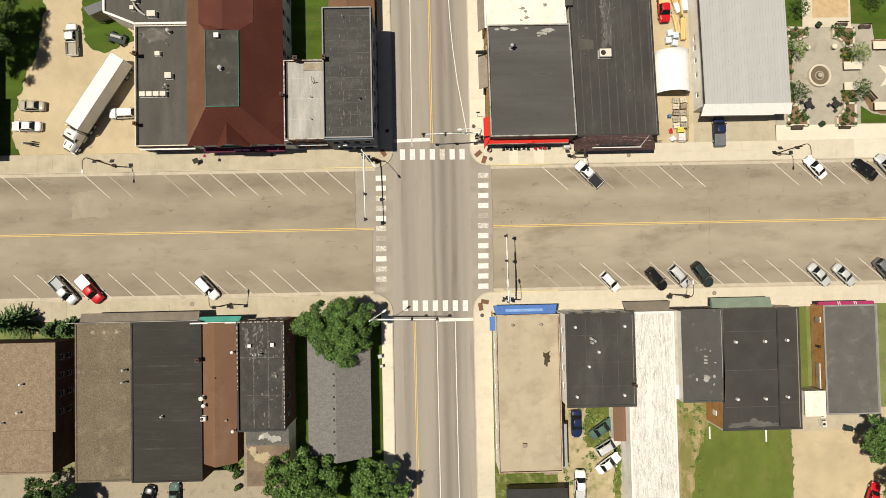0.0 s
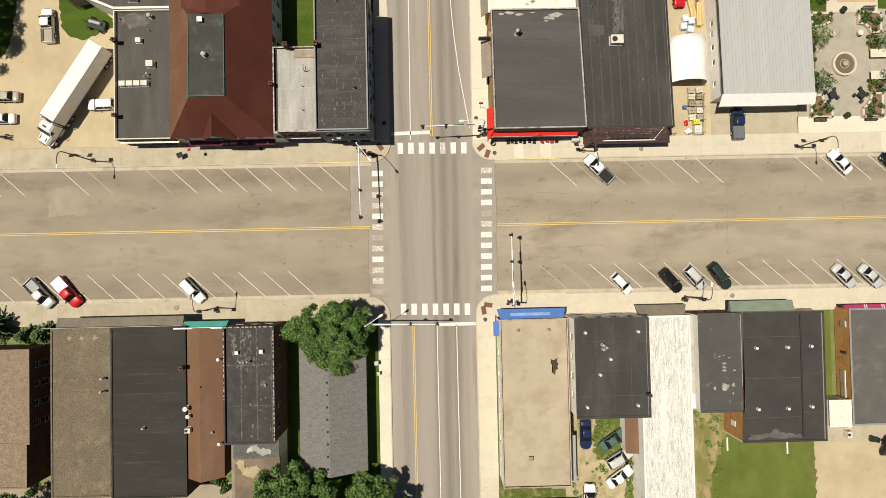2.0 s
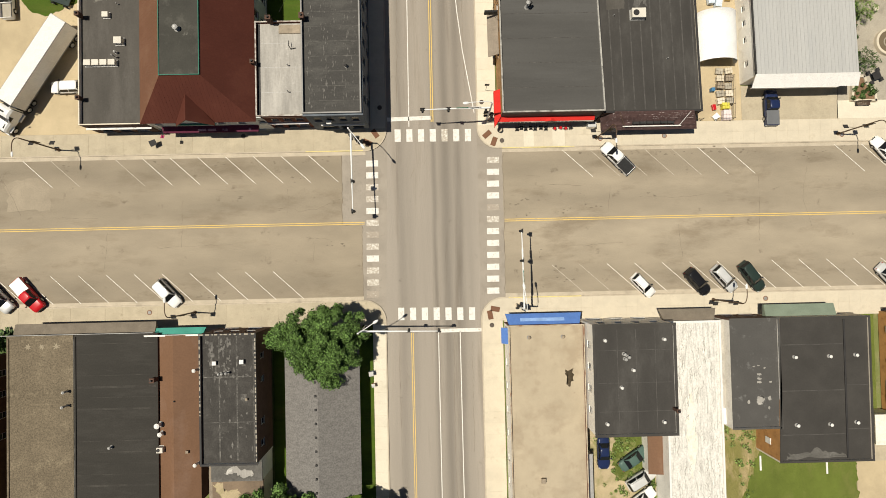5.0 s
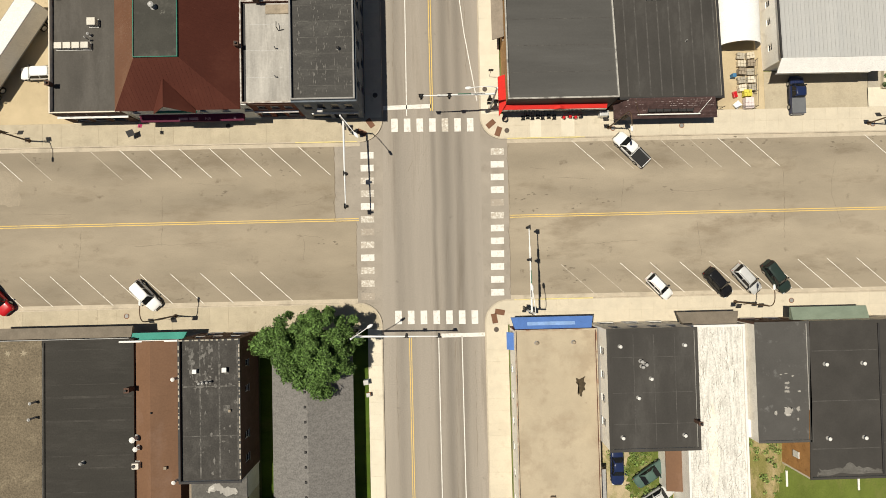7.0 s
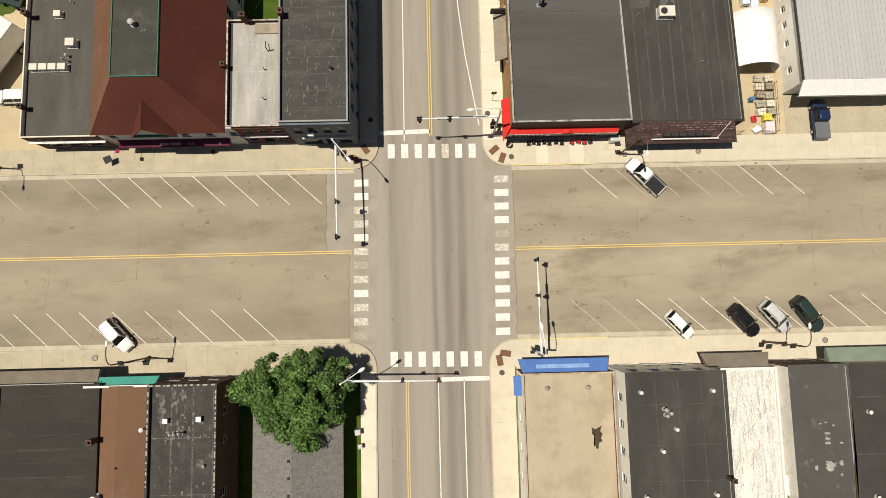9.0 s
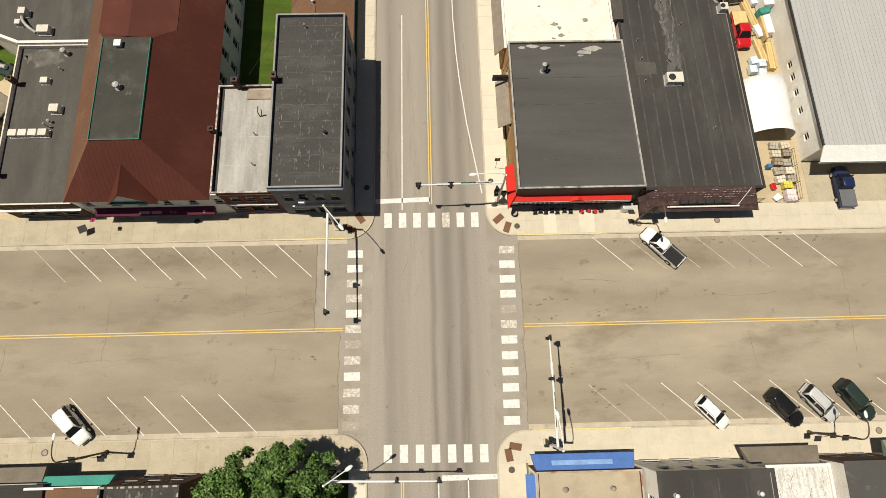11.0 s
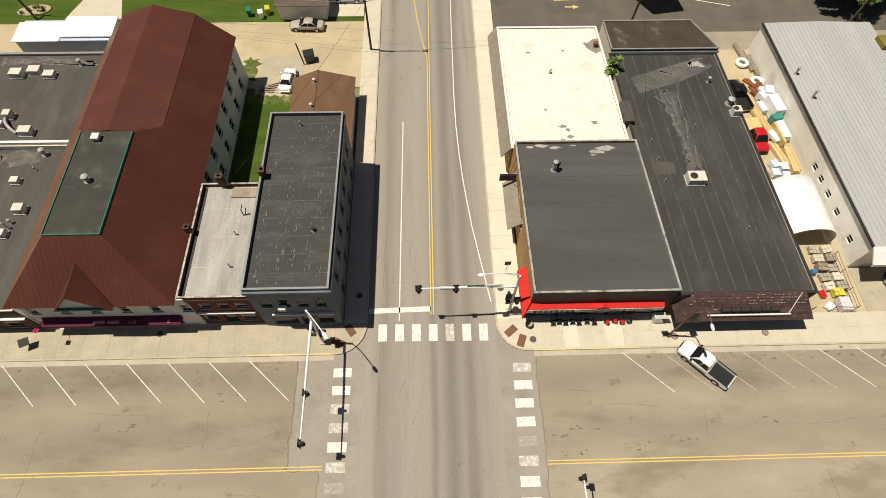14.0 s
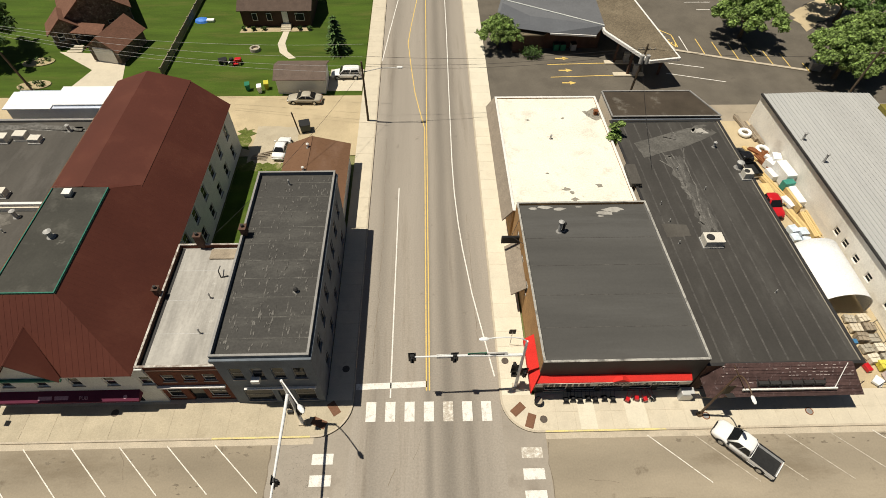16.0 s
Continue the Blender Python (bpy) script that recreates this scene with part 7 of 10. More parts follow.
def bush(x, y, r, h, seed, label, material=None, leaves=500, size=0.12, z=0.0, group="bushes"):
    rng = np.random.default_rng(seed)
    th = thing("bush", label, "bush", x, y, z, 0, group)
    part("stem", tube(B(), [(0, 0, 0), (0, 0, h * 0.6)], [0.05, 0.02], 6), M_BARK, th)
    blobs = [(rng.uniform(-0.55, 0.55) * r, rng.uniform(-0.55, 0.55) * r, h * rng.uniform(0.35, 0.75), r * rng.uniform(0.3, 0.55)) for _ in range(9)]
    leaf_mesh("foliage", blobs, leaves, size, material or M_LEAF_DK, th, rng)
    return th


def conifer(x, y, r, h, seed, label, material=None, tiers=9):
    rng = np.random.default_rng(seed)
    th = thing("conifer", label, "tree", x, y, 0, 0, "conifers")
    part("trunk", tube(B(), [(0, 0, 0), (0, 0, h * 0.95)], [0.16, 0.03], 8), M_BARK, th)
    verts, faces_ = [], []
    for k in range(tiers):
        z = h * (0.1 + 0.88 * k / tiers)
        rr = r * (1 - k / tiers) ** 0.85 + 0.12
        for j in range(14):
            a = 2 * math.pi * j / 14 + rng.uniform(-0.2, 0.2)
            ln = rr * rng.uniform(0.75, 1.1)
            for m in range(8):
                f = (m + 0.5) / 8
                c = np.array([ln * f * math.cos(a), ln * f * math.sin(a), z - 0.25 * ln * f + rng.uniform(-0.05, 0.05)])
                s = 0.17 + 0.11 * (1 - f)
                aa = a + rng.uniform(-0.7, 0.7)
                u = np.array([math.cos(aa), math.sin(aa), -0.25]) * s * 1.5
                w = np.array([-math.sin(aa), math.cos(aa), rng.uniform(-0.3, 0.3)]) * s * 0.7
                i = len(verts)
                verts += [tuple(c - u), tuple(c - w), tuple(c + u), tuple(c + w)]
                faces_.append((i, i + 1, i + 2, i + 3))
    me = bpy.data.meshes.new("needles")
    me.from_pydata(verts, [], faces_)
    me.materials.append(material or M_LEAF_DK)
    ob = new("needles", me)
    ob.parent = th
    return th


tree(-14.7, -15.9, 5.2, 9.6, 31, "large green broadleaf street tree on the corner", leaves=15000, size=0.24, trunk=0.34, spread=(1.1, 0.92))
tree(-20.6, -39.4, 5.6, 9.0, 12, "broad green yard tree behind the shops", leaves=8000, size=0.3)
tree(-9.2, -40.6, 4.3, 8.5, 13, "green yard tree beside the side street", leaves=6500, size=0.3)
tree(-58.8, -41.5, 4.2, 8.0, 14, "dark green tree behind the tan-roofed house", M_LEAF_DK, leaves=5000)
tree(69.6, -35.4, 3.5, 6.5, 15, "sparse dark green tree on the gravel drive", None, leaves=3400)
tree(73.0, -41.0, 3.6, 7.0, 16, "sparse dark green tree on the gravel drive", None, leaves=3400)
tree(-69.5, 31.5, 6.5, 10, 17, "dark green tree at the edge of the lot", M_LEAF_DK, leaves=8000)
conifer(-58.0, -15.4, 2.1, 4.2, 19, "low dark spruce in front of the house")
conifer(-60.8, -15.6, 1.7, 3.6, 25, "low dark spruce in front of the house")
conifer(-65.8, -14.0, 3.4, 8.0, 20, "tall dark spruce at the sidewalk")
conifer(-13.0, 67.2, 2.0, 6.0, 21, "blue-green spruce on the lawn")
tree(10.9, 68.2, 3.1, 5.0, 22, "round green shrub tree by the bank", M_LEAF_LT, leaves=3600, size=0.22, trunk=0.15)
tree(48.8, 70.6, 5.0, 7.4, 23, "green shade tree in the bank lot", M_LEAF_LT, leaves=7000, size=0.32)
tree(63.5, 63.0, 5.2, 8.0, 24, "green shade tree beside the bank lot", M_LEAF_LT, leaves=7000, size=0.32)
tree(58.2, 59.4, 4.9, 7.6, 26, "pale green shade tree beside the bank lot", M_LEAF_LT, leaves=6500, size=0.32)
tree(66, 75, 6, 9, 27, "green shade tree beyond the bank lot", leaves=5000, size=0.34)
tree(-62.5, 66, 5, 9, 28, "dark tree in the house garden", M_LEAF_DK, leaves=5500, size=0.3)
bush(-33.0, -37.6, 1.1, 1.6, 43, "green weeds against the rear shop wall", None, 700, 0.16)
bush(-31.9, -39.2, 0.7, 1.4, 44, "green weeds against the rear shop wall", None, 420, 0.15)
bush(-31.9, -41.2, 0.6, 1.2, 45, "green weeds beside the rear yard", None, 320, 0.15)
bush(21.6, 41.6, 1.15, 8.4, 40, "green climbing bush between two roofs", M_LEAF_LT, 1700, 0.16)


# ---- equipment on the roofs ----
def vent_pipe(x, y, z, h=0.7, r=0.13, label="round galvanised roof vent", material=None, cap=True):
    r *= 0.62
    th = thing("roof_vent", label, "roof vent", x, y, z, 0, "roof vents")
    part("flange", cyl(B(), 0, 0, 0, 0.05, r * 1.9, r * 1.7, 14), M_COPING, th)
    part("pipe", cyl(B(), 0, 0, 0.04, h, r, r, 14), material or M_GALV, th)
    if cap:
        part("cap", loft(B(), [[(rr * math.cos(a), rr * math.sin(a), zz) for a in (2 * math.pi * j / 14 for j in range(14))] for rr, zz in ((r * 1.5, h), (r * 1.6, h + 0.08), (r * 0.6, h + 0.2))]), material or M_GALV, th)
    return th


def ac_unit(x, y, z, w, d, h, label="pale metal rooftop air conditioner", rz=0.0, fan=True):
    th = thing("air_conditioner", label, "air conditioner", x, y, z, rz, "rooftop units")
    part("curb", cbox(-w / 2 - 0.08, w / 2 + 0.08, -d / 2 - 0.08, d / 2 + 0.08, 0, 0.12), M_GALV, th)
    part("housing", softbox(-w / 2, w / 2, -d / 2, d / 2, 0.12, h, 0.04), mat("unit_beige", (0.62, 0.58, 0.50), 0.6, 0.08), th)
    if fan:
        part("fan_grille", cyl(B(), -w * 0.2, 0, h, h + 0.05, min(w, d) * 0.32, min(w, d) * 0.3, 16), M_DARKTRIM, th)
    part("side_grille", cbox(w * 0.05, w * 0.42, -d / 2 - 0.012, -d / 2 + 0.02, 0.2, h - 0.1), M_GALV, th)
    return th


def box_vent(x, y, z, s=0.45, h=0.5, label="square galvanised roof hood", material=None):
    th = thing("roof_hood", label, "roof vent", x, y, z, 0, "roof vents")
    part("neck", cbox(-s * 0.4, s * 0.4, -s * 0.4, s * 0.4, 0, h * 0.6), material or M_GALV, th)
    part("hood", softbox(-s / 2, s / 2, -s / 2, s / 2, h * 0.6, h, 0.03), material or M_WHITETRIM, th)
    return th


def chimney(x, y, z, w=0.6, d=0.6, h=1.3, material=None, label="dark brick chimney with a clay pot"):
    th = thing("chimney", label, "chimney", x, y, z, 0, "chimneys")
    part("shaft", cbox(-w / 2, w / 2, -d / 2, d / 2, 0, h), material or M_BRICK_DK, th)
    part("cap", softbox(-w / 2 - 0.06, w / 2 + 0.06, -d / 2 - 0.06, d / 2 + 0.06, h, h + 0.1, 0.02), material or M_BRICK_DK, th)
    part("flue", cyl(B(), 0, 0, h + 0.1, h + 0.35, 0.14, 0.12, 12), M_DARKTRIM, th)
    return th


ZA = 4.05
for x, y, w, d, h in ((-42.1, 27.1, 0.8, 0.7, 0.6), (-40.4, 23.6, 1.0, 0.9, 0.8)):
    ac_unit(x, y, ZA, w, d, h, fan=False)
for k in range(4):
    ac_unit(-44.4 + 1.05 * k, 20.8, ZA, 0.9, 0.75, 0.7, "row of pale rooftop condenser units", fan=False)
vent_pipe(-40.4, 30.6, ZA, 0.8, 0.3)
vent_pipe(-40.9, 22.2, ZA, 0.5, 0.18)
vent_pipe(-41.0, 21.6, ZA, 0.9, 0.12)
vent_pipe(-40.7, 28.6, ZA, 0.4, 0.1)
chimney(-45.2, 26.9, 4.5, 0.5, 0.5, 0.9)
chimney(-45.3, 16.1, 4.5, 0.45, 0.45, 0.7)
for x, y, w, d, h in ((-42.6, 33.0, 1.3, 0.9, 0.8), (-45.2, 35.3, 0.8, 0.8, 0.9), (-45.6, 34.0, 0.6, 0.6, 0.7), (-46.5, 41.5, 1.3, 1.0, 0.8), (-44.6, 41.9, 1.3, 1.0, 0.8), (-42.9, 41.4, 1.2, 0.9, 0.6)):
    ac_unit(x, y, 4.66, w, d, h, fan=False)
vent_pipe(-40.0, 43.2, 4.66, 0.7, 0.25)
duct = tagged(part("exhaust_duct", tube(B(), bend((-45.6, 35.2, 4.8), (-45.0, 33.6, 5.6), (-43.8, 33.0, 4.75)), 0.17, 10), M_GALV), "bent galvanised duct on the rear roof", "duct")
box_vent(-30.4, 27.0, DZ, 0.7, 0.5)
vent_pipe(-29.9, 22.3, DZ, 0.6, 0.32)
chimney(-20.2, 25.0, 6.0, 0.6, 0.45, 1.4)
chimney(-22.4, 19.7, 6.0, 0.45, 0.45, 0.9)
tagged(part("roof_hatch", softbox(-19.3, -16.4, 23.6, 24.7, 5.68, 5.86, 0.03), M_WOODOLD), "weathered patch box on the silver roof", "roof hatch")
an = thing("roof_antenna", "bent metal antenna lying on the silver roof", "antenna", -17.8, 21.6, 5.7)
part("rod", tube(B(), [(0, 0, 0.02), (-0.1, 0.2, 0.7), (-0.15, 0.9, 0.5)], 0.05, 6), M_DARKTRIM, an)
part("rod", tube(B(), [(0, 0, 0.05), (0.6, 0.15, 0.1)], 0.05, 6), M_DARKTRIM, an)
for x, y in ((-18.2, 19.5), (-18.2, 16.1)):
    vent_pipe(x, y, 5.7, 0.5, 0.09)
vent_pipe(-12.8, 30.6, 8.05, 0.5, 0.1)
vent_pipe(-10.4, 18.4, 8.05, 0.25, 0.2, material=M_DARKTRIM)
chimney(-15.6, 24.4, 8.3, 0.5, 0.6, 0.8)
vent_pipe(12.55, 26.6, 5.45, 1.3, 0.27)
vent_pipe(12.95, 26.75, 5.45, 0.9, 0.2, material=M_DARKTRIM)
ac_unit(27.2, 25.8, 4.38, 1.8, 1.25, 0.9, "large pale rooftop air conditioner")
vent_pipe(32.3, 39.7, 4.38, 0.6, 0.2)
vent_pipe(33.8, 36.3, 4.38, 0.7, 0.4)
ac_unit(34.0, 34.8, 4.38, 0.9, 0.9, 0.9)
for x, y in ((24.1, 25.8), (24.0, 28.6), (23.8, 31), (31, 20), (29, 33), (27, 36)):
    vent_pipe(x, y, 4.38, 0.3, 0.07)
M_RUST_DARK = mat("peeled_tar", (0.06, 0.045, 0.027), 0.9, 0.3, 1.5, 6, 0.2)


def blot(outline, z, material, label, seed, rough=0.25):
    """An uneven patch: the outline's sides broken into wavering steps."""
    rg, pts = np.random.default_rng(seed), []
    for (a, b), (c, d) in zip(outline, outline[1:] + outline[:1]):
        for t in np.linspace(0, 1, 7)[:-1]:
            pts.append((a + (c - a) * t + rg.normal() * rough * 0.4, b + (d - b) * t + rg.normal() * rough * 0.4))
    return tagged(part("roof_patch", prism(B(), pts, z, z + 0.007), material), label, "roof patch", "roof patches")


blot([(24.0, 38.0), (23.5, 40.5), (29.0, 42.6), (32.6, 43.8), (33.5, 42.2), (29.4, 39.9)], 4.383, M_PATCH, "gray sealed patch on the black roof", 1, 0.15)
blot([(30.6, 42.6), (31.8, 43.2), (32.4, 42.5), (31.4, 42.1)], 4.391, M_ROOF_SILVER, "pale edge of the sealed patch", 2, 0.5)
blot([(27.2, 41.4), (28.6, 42.0), (28.8, 41.3), (27.4, 40.9)], 4.391, M_PATCH_PALE, "pale scuff on the sealed patch", 9, 0.4)
blot([(32.3, 43.3), (33.0, 43.4), (33.2, 42.6), (32.5, 42.6)], 4.391, M_ROOF_DK, "dark ponding spot on the sealed patch", 10, 0.3)
blot([(27.0, 27.0), (28.7, 27.1), (28.5, 30.5), (28.2, 34.0), (28.0, 38.2), (26.6, 38.4), (26.7, 34.0), (26.9, 30.0)], 4.383, mat("drip_stain", (0.088, 0.083, 0.075), 0.8, 0.4, 0.8, 5, 0.1, streak=(2.5, 0.3, 1), fine_var=0.25), "gray drip stain below the rooftop unit", 3, 0.5)
for k, line in enumerate((((27.6, 27.2), (27.7, 30.5), (27.2, 33.2), (26.6, 36.4), (26.2, 39.0)), ((27.7, 30.5), (28.3, 33.6), (28.2, 37.4), (28.9, 39.6)), ((27.2, 33.2), (27.7, 35.8), (27.2, 38.6)), ((26.6, 36.4), (25.6, 37.6)), ((28.1, 27.4), (28.5, 30.6)))):
    wl = crack(line, 0.12, 700 + k, "pale branching water line on the black roof")
    wl.name, wl.matrix_basis = "water_line", pose(0, 0, 4.392 + 0.002 * k)
    wl.data.materials[0] = M_PATCH_PALE
blot([(26.7, 38.2), (27.0, 36.0), (26.8, 33.5), (27.3, 31.0), (27.2, 28.2), (27.4, 28.2), (27.55, 31.0), (27.1, 33.5), (27.2, 36.0), (27.0, 38.2)], 4.391, M_PATCH_PALE, "pale water line below the rooftop unit", 11, 0.22)
blot([(23.2, 26.6), (23.2, 28.3), (25.6, 28.2), (25.6, 26.7)], 4.383, M_ROOF_GR, "gray square patch on the black roof", 12, 0.1)
tagged(part("roof_ledge", softbox(21.3, 22.4, 33.4, 36.4, 4.4, 5.0, 0.05), M_ROOF_GR), "small gray box ledge between two roofs", "roof box")
blot([(-27.3, -32.6), (-26.9, -31.7), (-25.8, -31.4), (-25.4, -31.9), (-24.0, -32.0), (-23.7, -32.7), (-25.2, -32.9), (-26.1, -32.3)], 4.553, M_ROOF_SILVER, "white smear of coating on the rear roof", 21, 0.3)
blot([(-28.9, -33.6), (-28.5, -35.2), (-26.6, -36.2), (-25.4, -35.0), (-26.3, -34.6), (-27.4, -34.7), (-27.9, -33.7)], 4.203, M_DIRT, "pale dust patch on the brown rear roof", 22, 0.35)
vent_pipe(14.2, 41.5, 4.3, 0.4, 0.14)
for x, y, r in ((14.6, 33.4, 0.5), (15.1, 32.9, 0.35), (18.2, 33.9, 0.5), (15.3, 31.9, 0.4), (14.4, 31.5, 0.3), (13.0, 35.8, 0.25), (12.0, 44.9, 0.3), (16.2, 45.2, 0.3)):
    rg = np.random.default_rng(int(x * 10))
    pts = [(x + r * rg.uniform(0.4, 1.2) * math.cos(a), y + r * rg.uniform(0.3, 0.8) * math.sin(a)) for a in (2 * math.pi * k / 9 for k in range(9))]
    tagged(part("roof_smudge", prism(B(), pts, 4.301, 4.306), M_SMUDGE), "gray-brown smudge on the white roof", "roof patch", "roof patches")
rg = np.random.default_rng(8)
for x, y, r in ((10.4, 29.6, 0.5), (11.6, 29.75, 0.7), (13.0, 29.5, 0.6), (17.4, 28.9, 0.9), (18.3, 29.35, 1.0), (16.9, 28.5, 0.3), (15.0, 29.75, 0.3)):
    pts = [(x + r * rg.uniform(0.6, 1.3) * math.cos(a), y + 0.4 * r * rg.uniform(0.5, 1.2) * math.sin(a)) for a in (2 * math.pi * k / 10 for k in range(10))]
    tagged(part("roof_patch", prism(B(), pts, 5.451, 5.456), M_ROOF_SILVER), "pale patch of roof coating", "roof patch", "roof patches")
vent_pipe(43.1, 41.0, 4.2, 0.9, 0.2)
vent_pipe(43.7, 37.2, 4.2, 1.1, 0.2)
for x, y in ((20.7, -16.1), (28.0, -16.1), (24.1, -19.8), (22.6, -21.9), (20.7, -26.3), (27.7, -26.2)):
    vent_pipe(x, y, 7.68, 0.35, 0.2, material=M_WHITETRIM)
for dx, dy in ((0, 0), (0.5, -0.35), (0.1, -0.6)):
    vent_pipe(23.0 + dx, -17.8 + dy, 7.68, 0.6, 0.2)
chimney(29.0, -24.6, 7.7, 0.35, 0.35, 1.3)
for x, y in ((11.9, -16.0), (16.3, -16.0)):
    vent_pipe(x, y, 4.3, 0.35, 0.22, material=M_WOODOLD)
box_vent(13.3, -34.3, 4.3, 0.6, 0.45, material=M_WOODOLD)
blot([(16.6, -22.0), (16.5, -20.3), (17.6, -20.2), (17.5, -21.7), (17.0, -22.6)], 4.301, M_RUST_DARK, "dark tar patch on the sandy roof", 13, 0.25)
for x, y in ((45.9, -19.2), (50.4, -19.2), (45.9, -27.9), (50.2, -27.9), (53.8, -19.1), (53.6, -27.7)):
    vent_pipe(x, y, 5.0, 0.35, 0.22, material=M_WHITETRIM)
for x, y, r in ((41.28, -21.3, 0.26), (41.26, -21.85, 0.26), (41.25, -22.3, 0.28), (41.3, -24.6, 0.62), (42.5, -24.4, 0.3), (39.8, -24.8, 0.25), (42.4, -25.6, 0.2), (40.6, -20.3, 0.13), (41.2, -20.2, 0.14), (42.0, -20.5, 0.14), (42.7, -22.3, 0.18)):
    a, b = (r * 1.2, r * 0.6) if y > -22.5 else (r * 0.8, r)
    blot([(x + a * math.cos(q), y + b * math.sin(q)) for q in (0.4, 1.5, 2.6, 3.7, 4.8, 5.9)], 5.052, M_ROOF_SILVER, "pale smear of roof coating", int(-y * 10), 0.35 * r)
for x, y, h in ((-47.2, -21.4, 0.9), (-47.2, -23.2, 1.1), (-41.7, -28.6, 0.5)):
    vent_pipe(x, y, 4.5, h, 0.2)
chimney(-35.9, -20.1, 4.5, 0.5, 0.5, 1.2)
vent_pipe(-35.5, -25.9, 4.45, 0.9, 0.35, material=M_WHITETRIM)
vent_pipe(-35.2, -27.0, 4.45, 0.8, 0.3, material=M_WHITETRIM)
ac_unit(-35.3, -29.0, 4.4, 0.8, 0.7, 0.8)
vent_pipe(-30.9, -19.1, 4.2, 0.9, 0.25, material=M_WHITETRIM)
vent_pipe(-30.9, -31.0, 4.2, 0.9, 0.25, material=M_WHITETRIM)
vent_pipe(-33.4, -22.9, 4.6, 0.5, 0.12, material=M_DARKTRIM)
box_vent(-32.0, -29.4, 4.4, 0.35, 0.5, material=M_WOODOLD)
box_vent(-27.8, -18.0, 6.0, 0.5, 0.45)
box_vent(-24.4, -17.9, 6.0, 0.55, 0.45)
for dx in (0, 0.4, 0.9):
    vent_pipe(-27.1 + dx, -19.3 + 0.1 * dx, 6.0, 0.8, 0.16)
box_vent(-23.9, -22.6, 6.0, 0.3, 0.3, material=M_WOODOLD)
for x, y in ((-62.2, -23.1), (-62.6, -27.3), (-65.1, -28.8)):
    vent_pipe(x, y, 5.26, 0.6, 0.18, material=M_WHITETRIM)

# ---- awning signs ----
def letters(parent, text, x, y, z, size, material, tilt=90.0, extrude=0.01, wide=1.0):
    cu = bpy.data.curves.new("lettering", "FONT")
    cu.body, cu.size, cu.extrude, cu.align_x = text, size, extrude, "CENTER"
    cu.materials.append(material)
    ob = new("lettering", cu)
    ob.parent = parent
    ob.matrix_basis = parent.matrix_basis.inverted() @ pose(x, y, z, tilt, 0, 0) @ Matrix.Diagonal((wide, 1, 1, 1))
    return ob


for k in range(8):
    x = 9.4 + 0.5 * k
    add(hardware, part("name_bar", softbox(x, x + 0.34, 12.34, 12.368, 2.56, 2.98, 0.004), M_BLACK, hardware, "plain black bar in place of a name"))
letters(hardware, "HARDWARE & RENTAL", 17.3, 12.36, 2.55, 0.6, M_BLACK, wide=1.1)
M_PUBPAINT = mat("faded_pink_lettering", (0.42, 0.24, 0.28), 0.8, 0.2, 3.0)
for k, x in enumerate((-31.2, -29.9)):
    add(pub, part("name_bar", slab(B(), [(x, PY0 - 0.15, 2.345), (x + 1.1, PY0 - 0.15, 2.345), (x + 1.1, PY0 + 0.12, 2.48), (x, PY0 + 0.12, 2.48)], 0.008), M_PUBPAINT, pub, "plain pale bar in place of a name"))
letters(pub, "PUB", -27.6, PY0 - 0.15, 2.345, 0.4, M_PUBPAINT, tilt=27.0)
add(pub, part("awning_emblem", tube(B(), [(-24.3, PY0 + 0.0, 2.4), (-24.3, PY0 - 0.01, 2.43)], 0.16, 14), M_PUBPAINT, pub))
sg = thing("canopy_sign", "long white sign bar on brackets over the shake canopy", "sign", 29.6, 11.45, 3.0)
part("board", softbox(-4.3, 3.45, -0.08, 0.06, 0.14, 0.36, 0.02), M_WHITETRIM, sg)
part("lettering_bar", softbox(-3.9, 3.1, -0.09, -0.081, 0.17, 0.3, 0.002), M_GALV, sg, "plain gray bar in place of lettering")
for k in range(7):
    x = -3.1 + 0.92 * k
    part("bracket", tube(B(), [(x, 0.05, 0.3), (x, 0.62, 0.82)], 0.045, 6), M_DARKTRIM, sg)
    if k < 6:
        part("lamp_box", softbox(x + 0.06, x + 0.86, 0.2, 0.5, 0.42, 0.78, 0.02), M_DARKTRIM, sg, "dark open lamp box behind the sign")
for x, x1 in ((3.2, 4.2), (-4.1, -5.1)):
    part("brace", tube(B(), [(x, 0, 0.35), (x1, 1.5, 1.72)], 0.035, 6), M_WHITETRIM if x > 0 else M_POLEBR, sg)

for x, y, w, h, m, lab in ((-8.95, -20.9, 0.55, 1.0, mat("newspaper_box_blue", (0.35, 0.42, 0.5), 0.5), "pale blue metal box beside the walk"), (-8.7, -22.5, 0.45, 0.8, mat("box_orange", (0.5, 0.2, 0.06), 0.6), "small orange bin beside the walk")):
    kb = thing("street_box", lab, "street box", x, y, 0.0, 8)
    part("cabinet", softbox(-w / 2, w / 2, -w / 2, w / 2, 0.02, h, 0.03), m, kb)
    part("top", softbox(-w / 2 - 0.03, w / 2 + 0.03, -w / 2 - 0.03, w / 2 + 0.03, h, h + 0.05, 0.02), M_GALV, kb)
    part("foot", cbox(-w / 3, w / 3, -w / 3, w / 3, 0.0, 0.02), M_DARKTRIM, kb)

